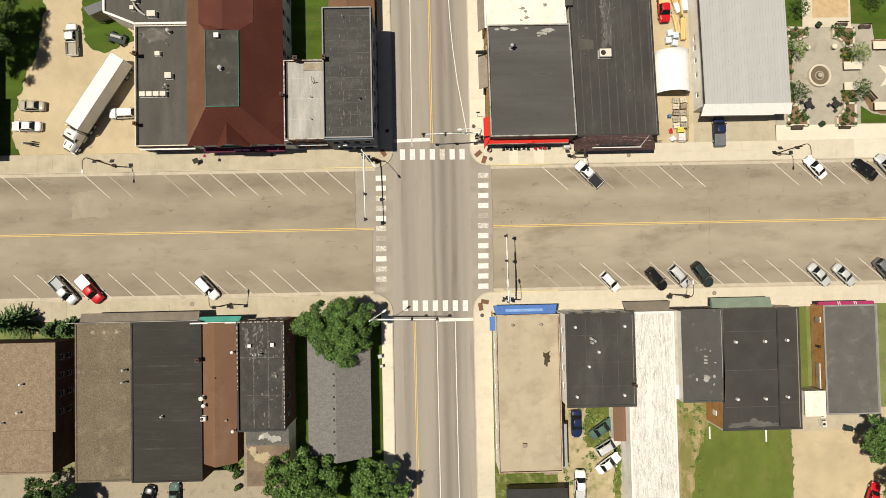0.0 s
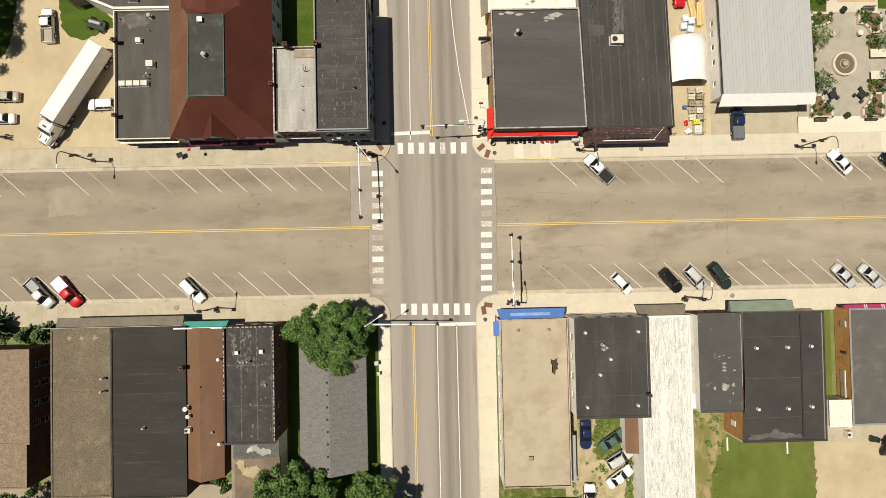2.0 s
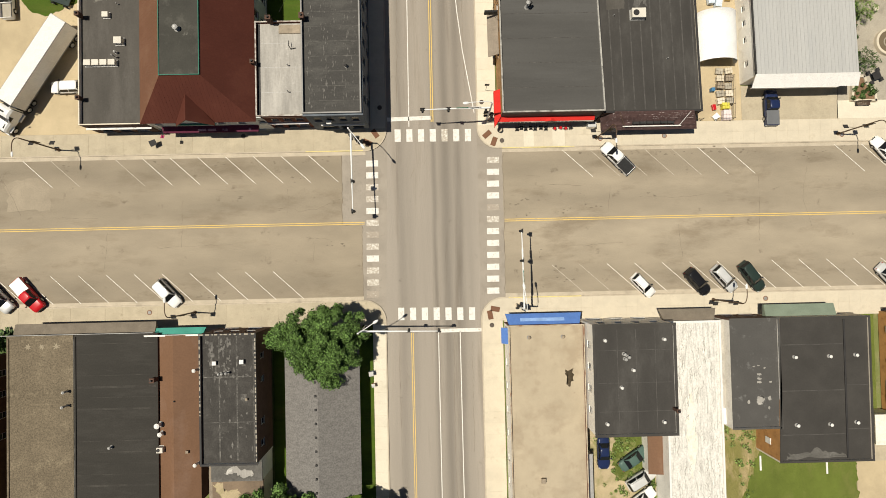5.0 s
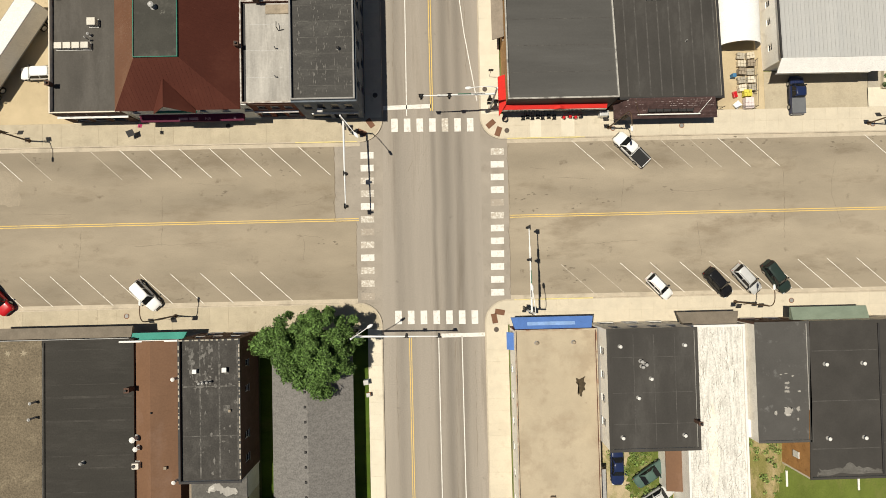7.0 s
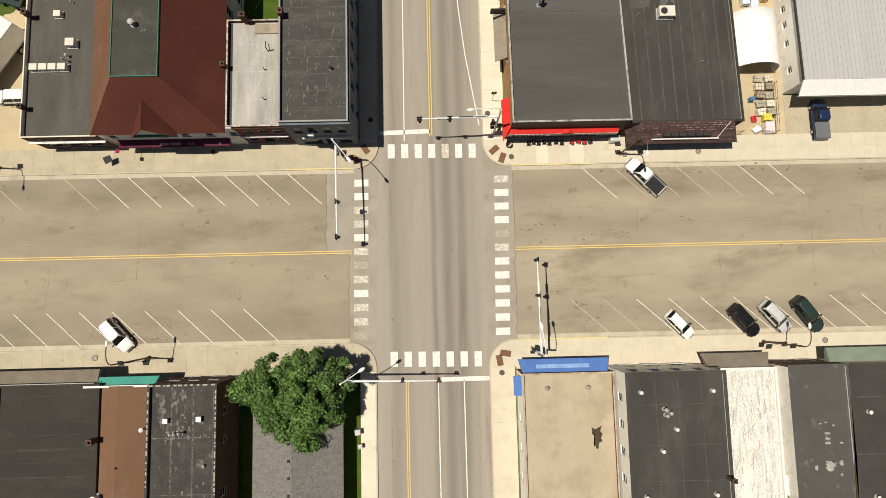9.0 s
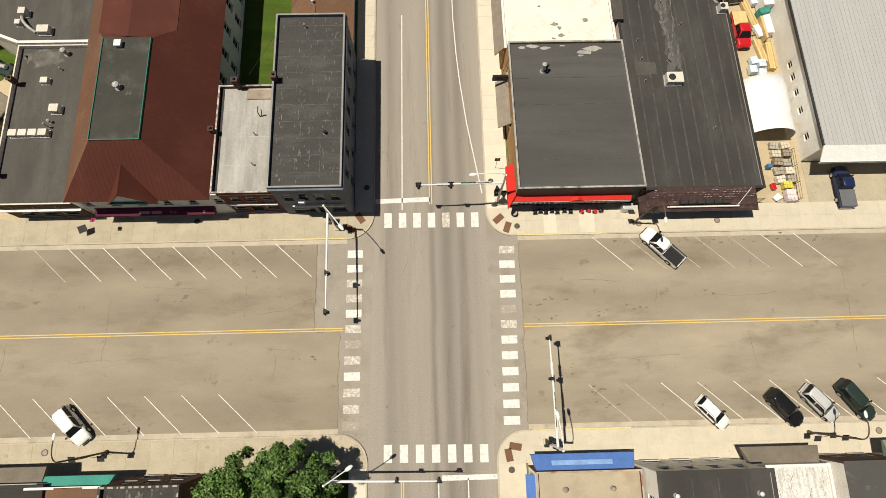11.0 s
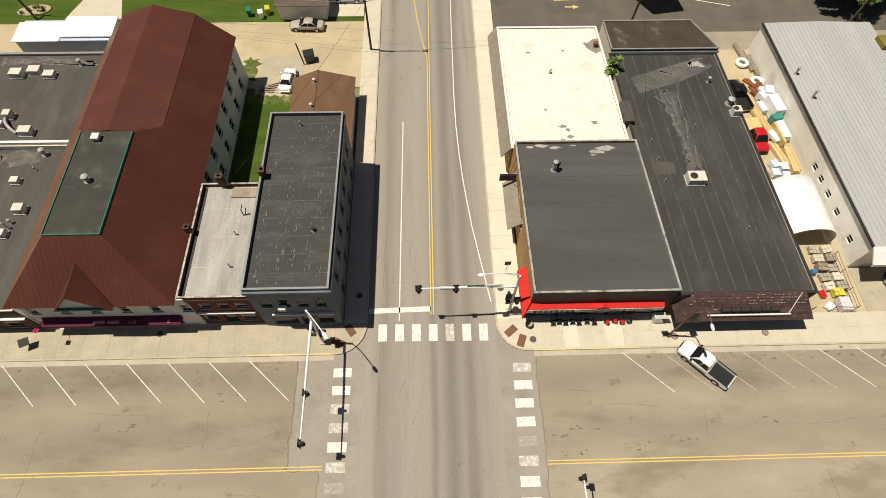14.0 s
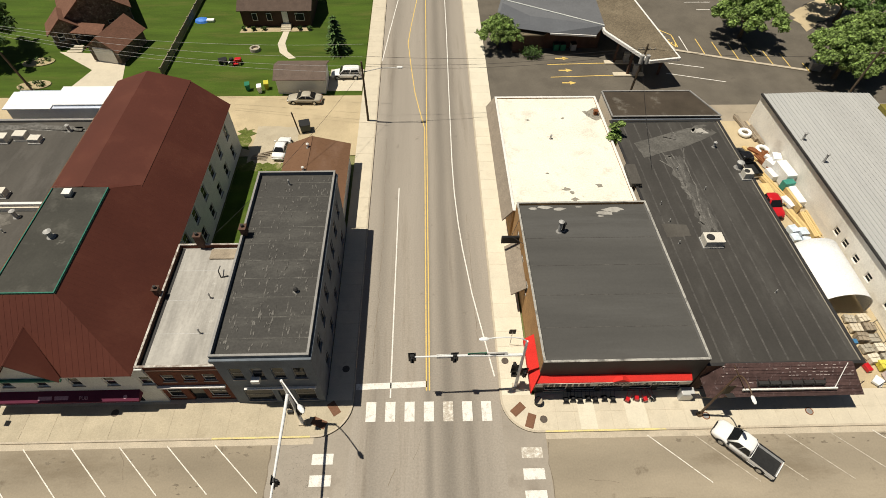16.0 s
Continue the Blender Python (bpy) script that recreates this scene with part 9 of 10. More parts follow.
# ---- houses, lawns and bank to the north ----
def gable_house(name, label, x, y, rz, w, d, eave, ridge, wall_mat, roof_mat, over=0.4, wins=True, chimney_at=None, door=False):
    """A house with its ridge along local y; w across, d along."""
    th = thing(name, label, "house", x, y, 0, rz)
    side = [(-d / 2 + d * (k + 0.5) / 4 - 0.4, -d / 2 + d * (k + 0.5) / 4 + 0.4, 1.0, 2.1) for k in range(4)] if wins else []
    front = [(-w * 0.32, -w * 0.32 + 0.9, 1.0, 2.1), (w * 0.12, w * 0.12 + 0.9, 1.0, 2.1)] if wins else []
    part("wall", wall(B(), "y", -d / 2, d / 2, -w / 2, -w / 2 + 0.25, 0, eave, side), wall_mat, th)
    part("wall", wall(B(), "y", -d / 2, d / 2, w / 2 - 0.25, w / 2, 0, eave, side), wall_mat, th)
    part("wall", wall(B(), "x", -w / 2 + 0.25, w / 2 - 0.25, -d / 2, -d / 2 + 0.25, 0, eave, front), wall_mat, th)
    part("wall", wall(B(), "x", -w / 2 + 0.25, w / 2 - 0.25, d / 2 - 0.25, d / 2, 0, eave), wall_mat, th)
    for h in side:
        window(th, "y", -w / 2, *h, M_WHITETRIM, -1)
        window(th, "y", w / 2, *h, M_WHITETRIM, 1)
    for h in front:
        window(th, "x", -d / 2, *h, M_WHITETRIM, -1)
    for yy in (-d / 2, d / 2 - 0.25):
        bm = B()
        loft(bm, [[(-w / 2, a, eave), (w / 2, a, eave), (0, a, ridge - 0.1)] for a in (yy, yy + 0.25)])
        part("gable", bm, wall_mat, th)
    drop = (ridge - eave) / (w / 2) * over
    for s in (-1, 1):
        part("roof_slope", slab(B(), [(0, -d / 2 - over, ridge), (0, d / 2 + over, ridge), (s * (w / 2 + over), d / 2 + over, eave - drop), (s * (w / 2 + over), -d / 2 - over, eave - drop)], 0.14), roof_mat, th)
    if chimney_at:
        part("chimney", cbox(chimney_at[0] - 0.4, chimney_at[0] + 0.4, chimney_at[1] - 0.4, chimney_at[1] + 0.4, eave, ridge + 0.8), M_BRICK_DK, th)
    if door:
        part("door", softbox(-0.5, 0.5, -d / 2 - 0.06, -d / 2 - 0.01, 0.3, 2.3, 0.02), M_WHITETRIM, th)
        for k in range(4):
            part("step", cbox(-0.9, 0.9, -d / 2 - 0.35 * (4 - k), -d / 2 - 0.35 * (3 - k) - 0.002, 0, 0.15 * (k + 1)), M_WALK, th)
    return th


M_STONEWALL = mat("dark_field_stone", (0.12, 0.09, 0.07), 0.9, 0.45, 1.6, 6, 0.6, fine_var=0.5, stain=(0.32, 0.27, 0.21), stain_amount=0.35, stain_scale=1.8)
gable_house("stone_house", "dark stone house with red-brown shingled roof", -51.5, 77.5, 28, 9.0, 12, 3.6, 7.0, M_STONEWALL, M_SHINGLE_BR)
gable_house("stone_house_porch", "entrance wing of the stone house, brown roof", -53.2, 70.6, 28, 4.2, 3.2, 2.6, 4.3, M_STONEWALL, M_SHINGLE_BR)
gr = gable_house("stone_garage", "stone garage with brown roof and white door", -44.8, 67.6, -14, 4.6, 6.2, 2.3, 4.0, M_STONEWALL, M_SHINGLE_BR, wins=False)
part("garage_door", softbox(-1.6, 1.6, -3.18, -3.1, 0.0, 2.1, 0.02), M_WHITETRIM, gr)
lk = thing("porch_roof", "low brown roof linking house and garage", "porch", -49.2, 69.3, 0, -8)
part("roof_slope", slab(B(), [(-2.3, -1.0, 2.3), (2.3, -1.0, 2.3), (2.3, 1.0, 2.9), (-2.3, 1.0, 2.9)], 0.12), M_SHINGLE_BR, lk)
for s in (-2.0, 2.0):
    part("post", cbox(s - 0.08, s + 0.08, -0.85, -0.7, 0, 2.25), M_WOODOLD, lk)
for k in range(3):
    tagged(part("garden_step", softbox(-52.6 + 0.4 * k, -50.4, 67.2 + 0.45 * k, 67.6 + 0.45 * k, 0, 0.15 * (k + 1), 0.02), M_WALK), "pale stone garden step", "step", "garden steps")
flat("house_drive", [(-53.8, 67.4), (-47.2, 66.8), (-43.2, 64.7), (-41.4, 57.0), (-49.0, 57.0), (-47.2, 62.6)], 0.03, M_WALK, "pale concrete house drive", "drive", 0.1)
gh = gable_house("brown_cottage", "dark brown cottage with a gray-brown roof", -23.0, 78.6, 90, 8.2, 10.6, 2.9, 5.2, mat("brown_siding", (0.07, 0.042, 0.03), 0.8, 0.12), mat("umber_shingle", (0.10, 0.07, 0.055), 0.9, 0.15, 1.0, 6, 0.4), wins=False)
cot = thing("cottage_front", "cottage entrance with white-framed windows and steps", "porch", -22.6, 74.4, 0)
part("door", softbox(0.6, 1.5, -0.06, 0.02, 0.5, 2.5, 0.02), M_WHITETRIM, cot)
for x in (-3.6, -1.4, 3.0):
    part("window", softbox(x - 0.4, x + 0.4 if x < 2 else x + 1.0, -0.05, 0.02, 1.0, 2.2, 0.015), M_WHITETRIM, cot)
    part("pane", cbox(x - 0.32, x + 0.32 if x < 2 else x + 0.92, -0.07, -0.04, 1.08, 2.12), M_GLASS, cot)
for k in range(4):
    part("step", cbox(0.3, 1.8, -1.5 + 0.36 * k, -1.15 + 0.36 * k, 0, 0.14 * (k + 1)), M_WALK, cot)
flat("cottage_bed", [(-28.6, 72.6), (-17.6, 73.0), (-17.9, 74.3), (-28.4, 74.3)], 0.03, M_DIRT, "gravel bed with shrubs before the cottage", "garden bed", 0.1)
for i, x in enumerate((-28.0, -26.5, -25.0, -19.4, -18.0)):
    bush(x, 73.4, 0.45, 0.7, 80 + i, "small round shrub before the cottage", M_LEAF_DK, 250, 0.1)
flat("cottage_path", [(-21.9, 72.9), (-21.0, 72.9), (-21.1, 69.5), (-20.4, 67.2), (-18.9, 65.4), (-19.9, 65.2), (-21.5, 66.9), (-22.2, 69.4)], 0.035, M_WALK, "winding pale concrete garden path", "path", 0.1)
sh = thing("garden_shed", "gray-walled shed with brown shingled roof", "shed", -16.7, 58.6, 0)
part("wall", cbox(-3.2, 3.2, -2.0, 2.0, 0, 2.4), M_SIDING, sh)
for s in (-1, 1):
    part("roof_slope", slab(B(), [(-3.5, 0, 3.3), (3.5, 0, 3.3), (3.5, s * 2.35, 2.35), (-3.5, s * 2.35, 2.35)], 0.1), mat("umber_gray_shingle", (0.135, 0.10, 0.08), 0.9, 0.15, 1.0, 5, 0.4), sh)
for s in (-3.2, 3.0):
    bm = B()
    loft(bm, [[(a, -2.0, 2.4), (a, 2.0, 2.4), (a, 0, 3.2)] for a in (s, s + 0.2)])
    part("gable", bm, M_SIDING, sh)
part("garage_door", softbox(3.2, 3.26, -1.3, 1.3, 0, 2.1, 0.02), M_WHITETRIM, sh)
flat("shed_drive", rect(-13.4, -8.7, 57.2, 62.4), 0.03, M_WALK, "pale concrete drive to the street", "drive", 0.1)
flat("rear_drive", ragged([(-21.5, 42.4), (-16.0, 42.0), (-15.9, 49.4), (-21.4, 49.7)], 0.06, 44), 0.01, M_WALK_OLD, "pale concrete drive behind the corner building", "drive", 0.1)
flat("weed_patch", ragged([(-23.9, 45.2), (-21.7, 45.3), (-21.6, 49.2), (-23.2, 49.4)], 0.25, 45, 0.4), 0.015, M_WEEDY, "weedy strip beside the concrete drive", "grass", 0.1)
flat("weed_patch", ragged([(-22.3, 41.4), (-15.9, 41.3), (-15.9, 42.3), (-19.0, 42.9), (-22.3, 42.6)], 0.2, 46, 0.4), 0.03, M_WEEDY, "weedy end of the side yard", "grass", 0.1)
for k in range(5):
    pk = tagged(part("timber", softbox(-0.9 - 0.1 * k, 1.0, -0.07, 0.07, 0, 0.12, 0.01), M_WOODOLD), "old timber lying at the yard's end", "timber", "timbers")
    pk.matrix_basis = pose(-20.2 + 0.15 * k, 43.3 + 0.28 * k, 0.03 + 0.01 * k, 0, 0, -6 + 7 * k)
fc = thing("board_fence", "long gray board fence between lawns", "fence", -36.8, 73)
for k in range(12):
    part("panel", softbox(-0.05, 0.05, -12.0 + 2.0 * k, -10.05 + 2.0 * k, 0.1, 1.25, 0.01), M_WOODOLD, fc)
    part("post", softbox(-0.08, 0.08, -12.09 + 2.0 * k, -11.93 + 2.0 * k, 0, 1.4, 0.01), M_WOODOLD, fc)
for x, y, m, lb in ((-24.2, 57.6, M_SIGNGRN, "green wheeled refuse bin"), (-22.5, 57.1, M_TARP, "white wheeled refuse bin"), (-21.7, 57.9, mat("bin_yellow", (0.5, 0.45, 0.05), 0.5), "yellow wheeled refuse bin")):
    bn = thing("refuse_bin", lb, "bin", x, y, 0, 12, "refuse bins")
    part("body", loft(B(), [[(a * s, b * s, z) for a, b in ((-0.3, -0.35), (0.3, -0.35), (0.3, 0.35), (-0.3, 0.35))] for z, s in ((0, 0.8), (0.95, 1.0))]), m, bn)
    part("lid", slab(B(), [(-0.33, -0.4, 0.98), (0.33, -0.4, 0.98), (0.33, 0.38, 1.08), (-0.33, 0.38, 1.08)], 0.06), m, bn)
tc = thing("garden_tractor", "red riding mower on the lawn", "lawn mower", -27.4, 64.0, 0, 10)
part("hood", softbox(0.1, 1.0, -0.35, 0.35, 0.4, 0.85, 0.08), P_RED, tc)
part("seat", softbox(-0.6, -0.1, -0.25, 0.25, 0.55, 0.95, 0.05), M_PLASTIC, tc)
part("deck", softbox(-0.5, 0.6, -0.6, 0.6, 0.15, 0.32, 0.05), P_RED, tc)
for xx, r in ((-0.45, 0.33), (0.75, 0.24)):
    for s in (-1, 1):
        wheel(tc, xx, s * 0.5, r, 0.2, s)
gk = thing("lawn_cart", "black lawn cart with white box", "cart", -29.0, 64.2, 0, 20)
part("tub", softbox(-0.7, 0.5, -0.5, 0.5, 0.3, 0.7, 0.05), M_PLASTIC, gk)
part("crate", softbox(0.6, 1.1, -0.9, -0.4, 0, 0.4, 0.03), M_TARP, gk)
for s in (-1, 1):
    wheel(gk, 0, s * 0.55, 0.22, 0.12, s)
fp = thing("fire_pit", "round stone fire pit on the lawn", "fire pit", -25.2, 67.6)
bm = B()
loft(bm, [[(r * math.cos(a), r * math.sin(a), z) for a in (2 * math.pi * j / 18 for j in range(18))] for r, z in ((0.8, 0), (0.75, 0.45), (0.5, 0.45), (0.5, 0.1))], cap=False)
part("ring", bm, M_STONE, fp)
part("ash", cyl(B(), 0, 0, 0, 0.15, 0.52, 0.52, 16), M_BASE, fp)
tp = thing("tarp_pile", "blue tarpaulin heap on the lawn", "tarp", -35.2, 76.2)
part("sheet", loft(B(), [[(r * math.cos(a) * 1.3, r * math.sin(a), z) for a in (2 * math.pi * j / 12 for j in range(12))] for r, z in ((0.9, 0.0), (0.75, 0.3), (0.3, 0.5))]), mat("blue_tarp", (0.06, 0.2, 0.6), 0.5, 0.15), tp)
part("bag", softbox(0.8, 2.0, -0.5, 0.2, 0, 0.4, 0.1), M_TARP, tp)
db = thing("dumpster", "dark green dumpster behind the low house", "dumpster", -15.2, 48.8, 0, 15)
db.matrix_basis = db.matrix_basis @ Matrix.Scale(0.8, 4)
part("body", loft(B(), [[(a * s, b * s, z) for a, b in ((-0.8, -0.7), (0.8, -0.7), (0.8, 0.7), (-0.8, 0.7))] for z, s in ((0.1, 0.9), (1.4, 1.0))]), P_GREEN, db)
part("lid", slab(B(), [(-0.85, -0.75, 1.45), (0.85, -0.75, 1.45), (0.85, 0.72, 1.6), (-0.85, 0.72, 1.6)], 0.06), M_PLASTIC, db)
up = thing("leaning_post", "short dark wooden post by the dumpster", "post", -15.9, 48.1)
part("post", tube(B(), [(0, 0, 0), (-0.4, 0.1, 3.2)], 0.09, 8), M_BARK, up)
for x, y in ((-55.5, 64.6), (-53.6, 58.9)):
    fb = thing("flower_bed", "oval stone-edged flower bed on the lawn", "garden bed", x, y, 0, 10, "flower beds")
    part("soil", loft(B(), [[(2.2 * r * math.cos(a), 1.1 * r * math.sin(a), z) for a in (2 * math.pi * j / 20 for j in range(20))] for r, z in ((1, 0), (1, 0.12), (0.9, 0.16))]), M_DIRT, fb)
    rng = np.random.default_rng(int(100 + x))
    leaf_mesh("plants", [(rng.uniform(-1.6, 1.6), rng.uniform(-0.6, 0.6), 0.3, 0.25) for _ in range(12)], 350, 0.1, M_LEAF_DK, fb, rng)


def utility_pole(x, y, h, label, lean=(0, 0), cross=True, transformer=False):
    th = thing("utility_pole", label, "utility pole", x, y, 0, 0, "utility poles")
    part("pole", tube(B(), [(0, 0, 0), (lean[0], lean[1], h)], [0.16, 0.11], 10), M_BARK, th)
    if cross:
        part("crossarm", softbox(lean[0] - 1.1, lean[0] + 1.1, lean[1] - 0.06, lean[1] + 0.06, h - 0.8, h - 0.65, 0.01), M_WOODOLD, th)
        for k in (-1, -0.4, 0.4, 1):
            part("insulator", cyl(B(), lean[0] + k, lean[1], h - 0.65, h - 0.5, 0.05, 0.04, 8), M_GALV, th)
    if transformer:
        for k in (-0.35, 0.35):
            part("transformer", cyl(B(), lean[0] + k, lean[1] - 0.3, h - 2.4, h - 1.3, 0.25, 0.25, 14), M_GALV, th)
    return th


utility_pole(-52.6, 57.0, 9.5, "leaning wooden utility pole on the lawn", (-2.6, 1.2))
utility_pole(26.2, 52.2, 9.5, "wooden utility pole with gray transformers", (0.6, 0.3), transformer=True)
utility_pole(54.0, 51.0, 9.5, "wooden utility pole behind the metal hall", (0.8, 0.4))
for i, (a, b, sag) in enumerate((((-55.2, 58.2, 9.2), (-7.4, 52.0, 8.3), 1.2), ((-55.2, 58.2, 8.7), (-7.4, 50.5, 8.0), 1.3), ((-55.2, 58.2, 9.4), (-7.4, 54.5, 8.5), 1.1), ((-55.2, 58.2, 8.2), (-7.4, 49.8, 7.6), 1.2), ((-7.4, 52.0, 8.4), (26.8, 52.5, 9.1), 0.8), ((-7.4, 50.5, 8.3), (26.8, 52.5, 8.9), 0.9), ((-7.4, 50.5, 8.0), (26.8, 52.5, 8.4), 1.0), ((26.8, 52.5, 8.9), (54.8, 51.4, 8.9), 0.8), ((26.8, 52.5, 7.0), (24.1, 36.0, 5.0), 0.3), ((-7.4, 50.5, 7.4), (-19.0, 26.0, 6.6), 0.8))):
    a, b = Vector(a), Vector(b)
    pts = [tuple(a.lerp(b, t) - Vector((0, 0, sag * 4 * t * (1 - t)))) for t in (k / 12 for k in range(13))]
    tagged(part("overhead_wire", tube(B(), pts, 0.016, 5), M_GALV if i < 4 else M_DARKTRIM), "thin overhead wire strung between poles", "wire", "overhead wires")

bank = thing("bank_building", "low bank with dark gray roof and drive-through canopy", "building", 22, 70)
add(bank, part("wall", cbox(13.2, 26.0, 67.8, 88, 0, 3.2), M_BRICK_DK, bank))
add(bank, part("wall", cbox(13.0, 17.2, 66.6, 67.75, 0, 2.6), M_BRICK_DK, bank))
M_SLATE = mat("blue_gray_metal", (0.105, 0.11, 0.12), 0.55, 0.08, 0.4, 5, 0.08)
M_SLATE_PALE = mat("pale_gray_metal", (0.135, 0.137, 0.142), 0.55, 0.08, 0.4, 5, 0.08)
RIDGE = [(11.6, 74.0, 4.5), (25.7, 66.1, 4.5)]
add(bank, part("roof_slope", slab(B(), [RIDGE[0], RIDGE[1], (24.6, 65.4, 3.45), (18.2, 66.1, 3.4), (12.7, 67.8, 3.3), (11.0, 72.1, 3.5)], 0.15), M_SLATE, bank))
add(bank, part("roof_slope", slab(B(), [(RIDGE[0][0], RIDGE[0][1] + 0.05, 4.5), (RIDGE[1][0], RIDGE[1][1] + 0.05, 4.5), (26.5, 90, 4.9), (11.6, 90, 4.9)], 0.15), M_SLATE_PALE, bank))
add(bank, part("ridge_cap", tube(B(), [(11.6, 74.0, 4.52), (25.7, 66.1, 4.52)], 0.08, 6), M_SIDING, bank, "pale ridge flashing"))
add(bank, part("fascia", prism(B(), [(18.1, 65.95), (24.6, 65.25), (24.62, 65.4), (18.1, 66.1)], 3.15, 3.4), M_WHITETRIM, bank))
add(bank, part("low_roof", prism(B(), [(12.9, 66.5), (17.3, 66.5), (18.7, 68.4), (12.9, 68.6)], 2.62, 2.8), M_ROOF_GRAVEL, bank, "flat brown gravel porch roof"))
PT = [(25.4, 88), (25.4, 64.9), (29.9, 57.2), (34.3, 57.9), (32.2, 74), (32.4, 88)]
add(bank, part("canopy", prism(B(), PT, 3.9, 4.3), M_WHITETRIM, bank, "flat drive-through canopy"))
add(bank, part("canopy_roof", prism(B(), [(25.7, 88), (25.7, 65.1), (30.1, 57.5), (34.0, 58.2), (31.9, 74), (32.1, 88)], 4.301, 4.33), M_ROOF_GRAVEL, bank, "brown gravel canopy roof"))
for x, y in ((27.6, 63.8), (28.8, 60.7), (33.0, 63.6), (33.2, 60.7)):
    add(bank, part("canopy_post", cbox(x - 0.15, x + 0.15, y - 0.15, y + 0.15, 0, 3.9), M_BRICK_DK, bank))
for x, y in ((28.0, 63.8), (28.6, 60.7)):
    isl = thing("teller_island", "pale concrete island with a teller machine", "traffic island", x, y, -0.02, 0, "teller islands")
    part("island", softbox(-1.8, 2.6, -0.45, 0.45, 0, 0.2, 0.08), M_WALK, isl)
    part("machine", softbox(0.9, 1.6, -0.3, 0.3, 0.2, 1.6, 0.04), M_GALV, isl)
for i, (x, y) in enumerate(((19.6, 68.4 - 1.0), (20.6, 67.4), (22.2, 67.4))):
    bn = thing("refuse_bin", "green wheeled refuse bin" if i < 2 else "gray wheeled refuse bin", "bin", x, y, 0, 5, "refuse bins")
    part("body", softbox(-0.4, 0.4, -0.4, 0.4, 0, 1.0, 0.05), M_SIGNGRN if i < 2 else M_GALV, bn)
    part("lid", softbox(-0.42, 0.42, -0.42, 0.42, 1.0, 1.08, 0.02), M_PLASTIC, bn)
bushrow = bush(16.0, 66.3, 1.8, 1.0, 90, "low dark hedge before the bank", M_LEAF_DK, 900, 0.14)
bl = thing("bank_lines", "yellow and white lane paint on the bank lot", "road marking", kind="structure")
for x0, y0, x1, y1 in ((17.8, 63.4, 26.3, 63.7), (17.8, 60.2, 27.2, 60.6)):
    stripe(bl, "lane_line", x0, y0, x1, y1, 0.14, M_YELLOW, 0.004)
for a in np.linspace(0, 1, 6):
    stripe(bl, "hatch_line", 35.9 + 2.2 * a, 72.7 - 4.6 * a, 36.9 + 1.4 * a, 73.0 - 4.0 * a - 0.6 * math.sin(3.1 * a), 0.16, M_YELLOW, 0.004)
for x0, y0, x1, y1 in ((35.8, 72.9, 38.2, 67.9), (36.9, 73.0, 38.4, 71.4), (38.4, 71.4, 38.4, 67.9)):
    stripe(bl, "hatch_border", x0, y0, x1, y1, 0.16, M_YELLOW, 0.0045)
for x0, y0, x1, y1 in ((35.6, 63.6, 40.5, 62.4), (34.6, 61.0, 42.5, 58.8)):
    stripe(bl, "lane_line", x0, y0, x1, y1, 0.14, M_WHITE, 0.004)
for y in (65.0, 61.9, 58.8):
    bm = prism(B(), [(19.2, y - 0.12), (20.3, y - 0.12), (20.3, y - 0.42), (21.2, y), (20.3, y + 0.42), (20.3, y + 0.12), (19.2, y + 0.12)], -0.005, 0.004)
    part("arrow", bm, M_YELLOW, bl)
for k in range(8):
    x = 39.6 + 2.3 * k
    y = 66.85 - 0.82 * k
    stripe(bl, "stall_line", x, y, x - 0.1, y + (4.2 if k < 7 else 2.4), 0.14, M_WHITE if k == 0 else M_YELLOW, 0.004)
for x0, x1, y in ((43.7, 48.1, 81.9), (45.0, 47.5, 79.4)):
    stripe(bl, "stall_line", x0, y, x1, y, 0.14, M_WHITE, 0.004)
tagged(part("lot_curb", loft(B(), [[(x, y - 0.25, -0.05), (x, y - 0.25, 0.14), (x, y + 0.25, 0.14), (x, y + 0.25, -0.05)] for x, y in ((35.6, 84), (35.8, 75), (37.8, 66.9), (46, 64.2), (55.3, 61.4))]), M_CURB), "pale concrete curb round the bank lot", "curb", "", "structure")
mc = thing("street_cabinet", "gray metal cabinet at the lot corner", "cabinet", 56.6, 61.8, 0, -20)
part("box", softbox(-0.8, 0.8, -0.5, 0.5, 0, 1.2, 0.05), M_GALV, mc)
part("door", softbox(-0.7, 0.7, -0.54, -0.5, 0.1, 1.1, 0.02), M_COPING, mc)

flat("far_drive", ragged([(60.0, 78.0), (60.6, 72.4), (64.5, 76.0), (70.0, 79.0), (80.0, 84.0), (74.0, 90.0), (66.0, 82.2)], 0.3, 61, 1.0), 0.02, M_GRAVEL, "pale sandy drive beyond the bank lot", "drive", 0.1)

# ---- behind the south row ----
for u0, u1, z0, z1 in ((-16.9, -16.0, 1.2, 2.2), (-27.6, -23.4, 0.9, 1.7)):
    add(eastshop, part("wall_panel", softbox(61.02, 61.098, u0, u1, z0, z1, 0.01), M_WOODOLD, eastshop, "weathered shutter on the orange wall"))
    add(eastshop, part("panel_frame", softbox(61.0, 61.098, u0, u1, z1 + 0.002, z1 + 0.22, 0.01), M_WHITETRIM, eastshop))
add(eastshop, part("wall_vent", softbox(60.75, 61.098, -20.9, -20.5, 1.9, 2.3, 0.03), M_DARKTRIM, eastshop))
for x, y in ((43.95, -34.3), (53.1, -35.0)):
    ds = thing("downspout", "white downspout lying on the lawn", "downspout", x, y, 0.05, 0, "downspouts")
    part("pipe", softbox(-0.12, 0.12, -1.2, 0.8, 0, 0.12, 0.02), M_WHITETRIM, ds)
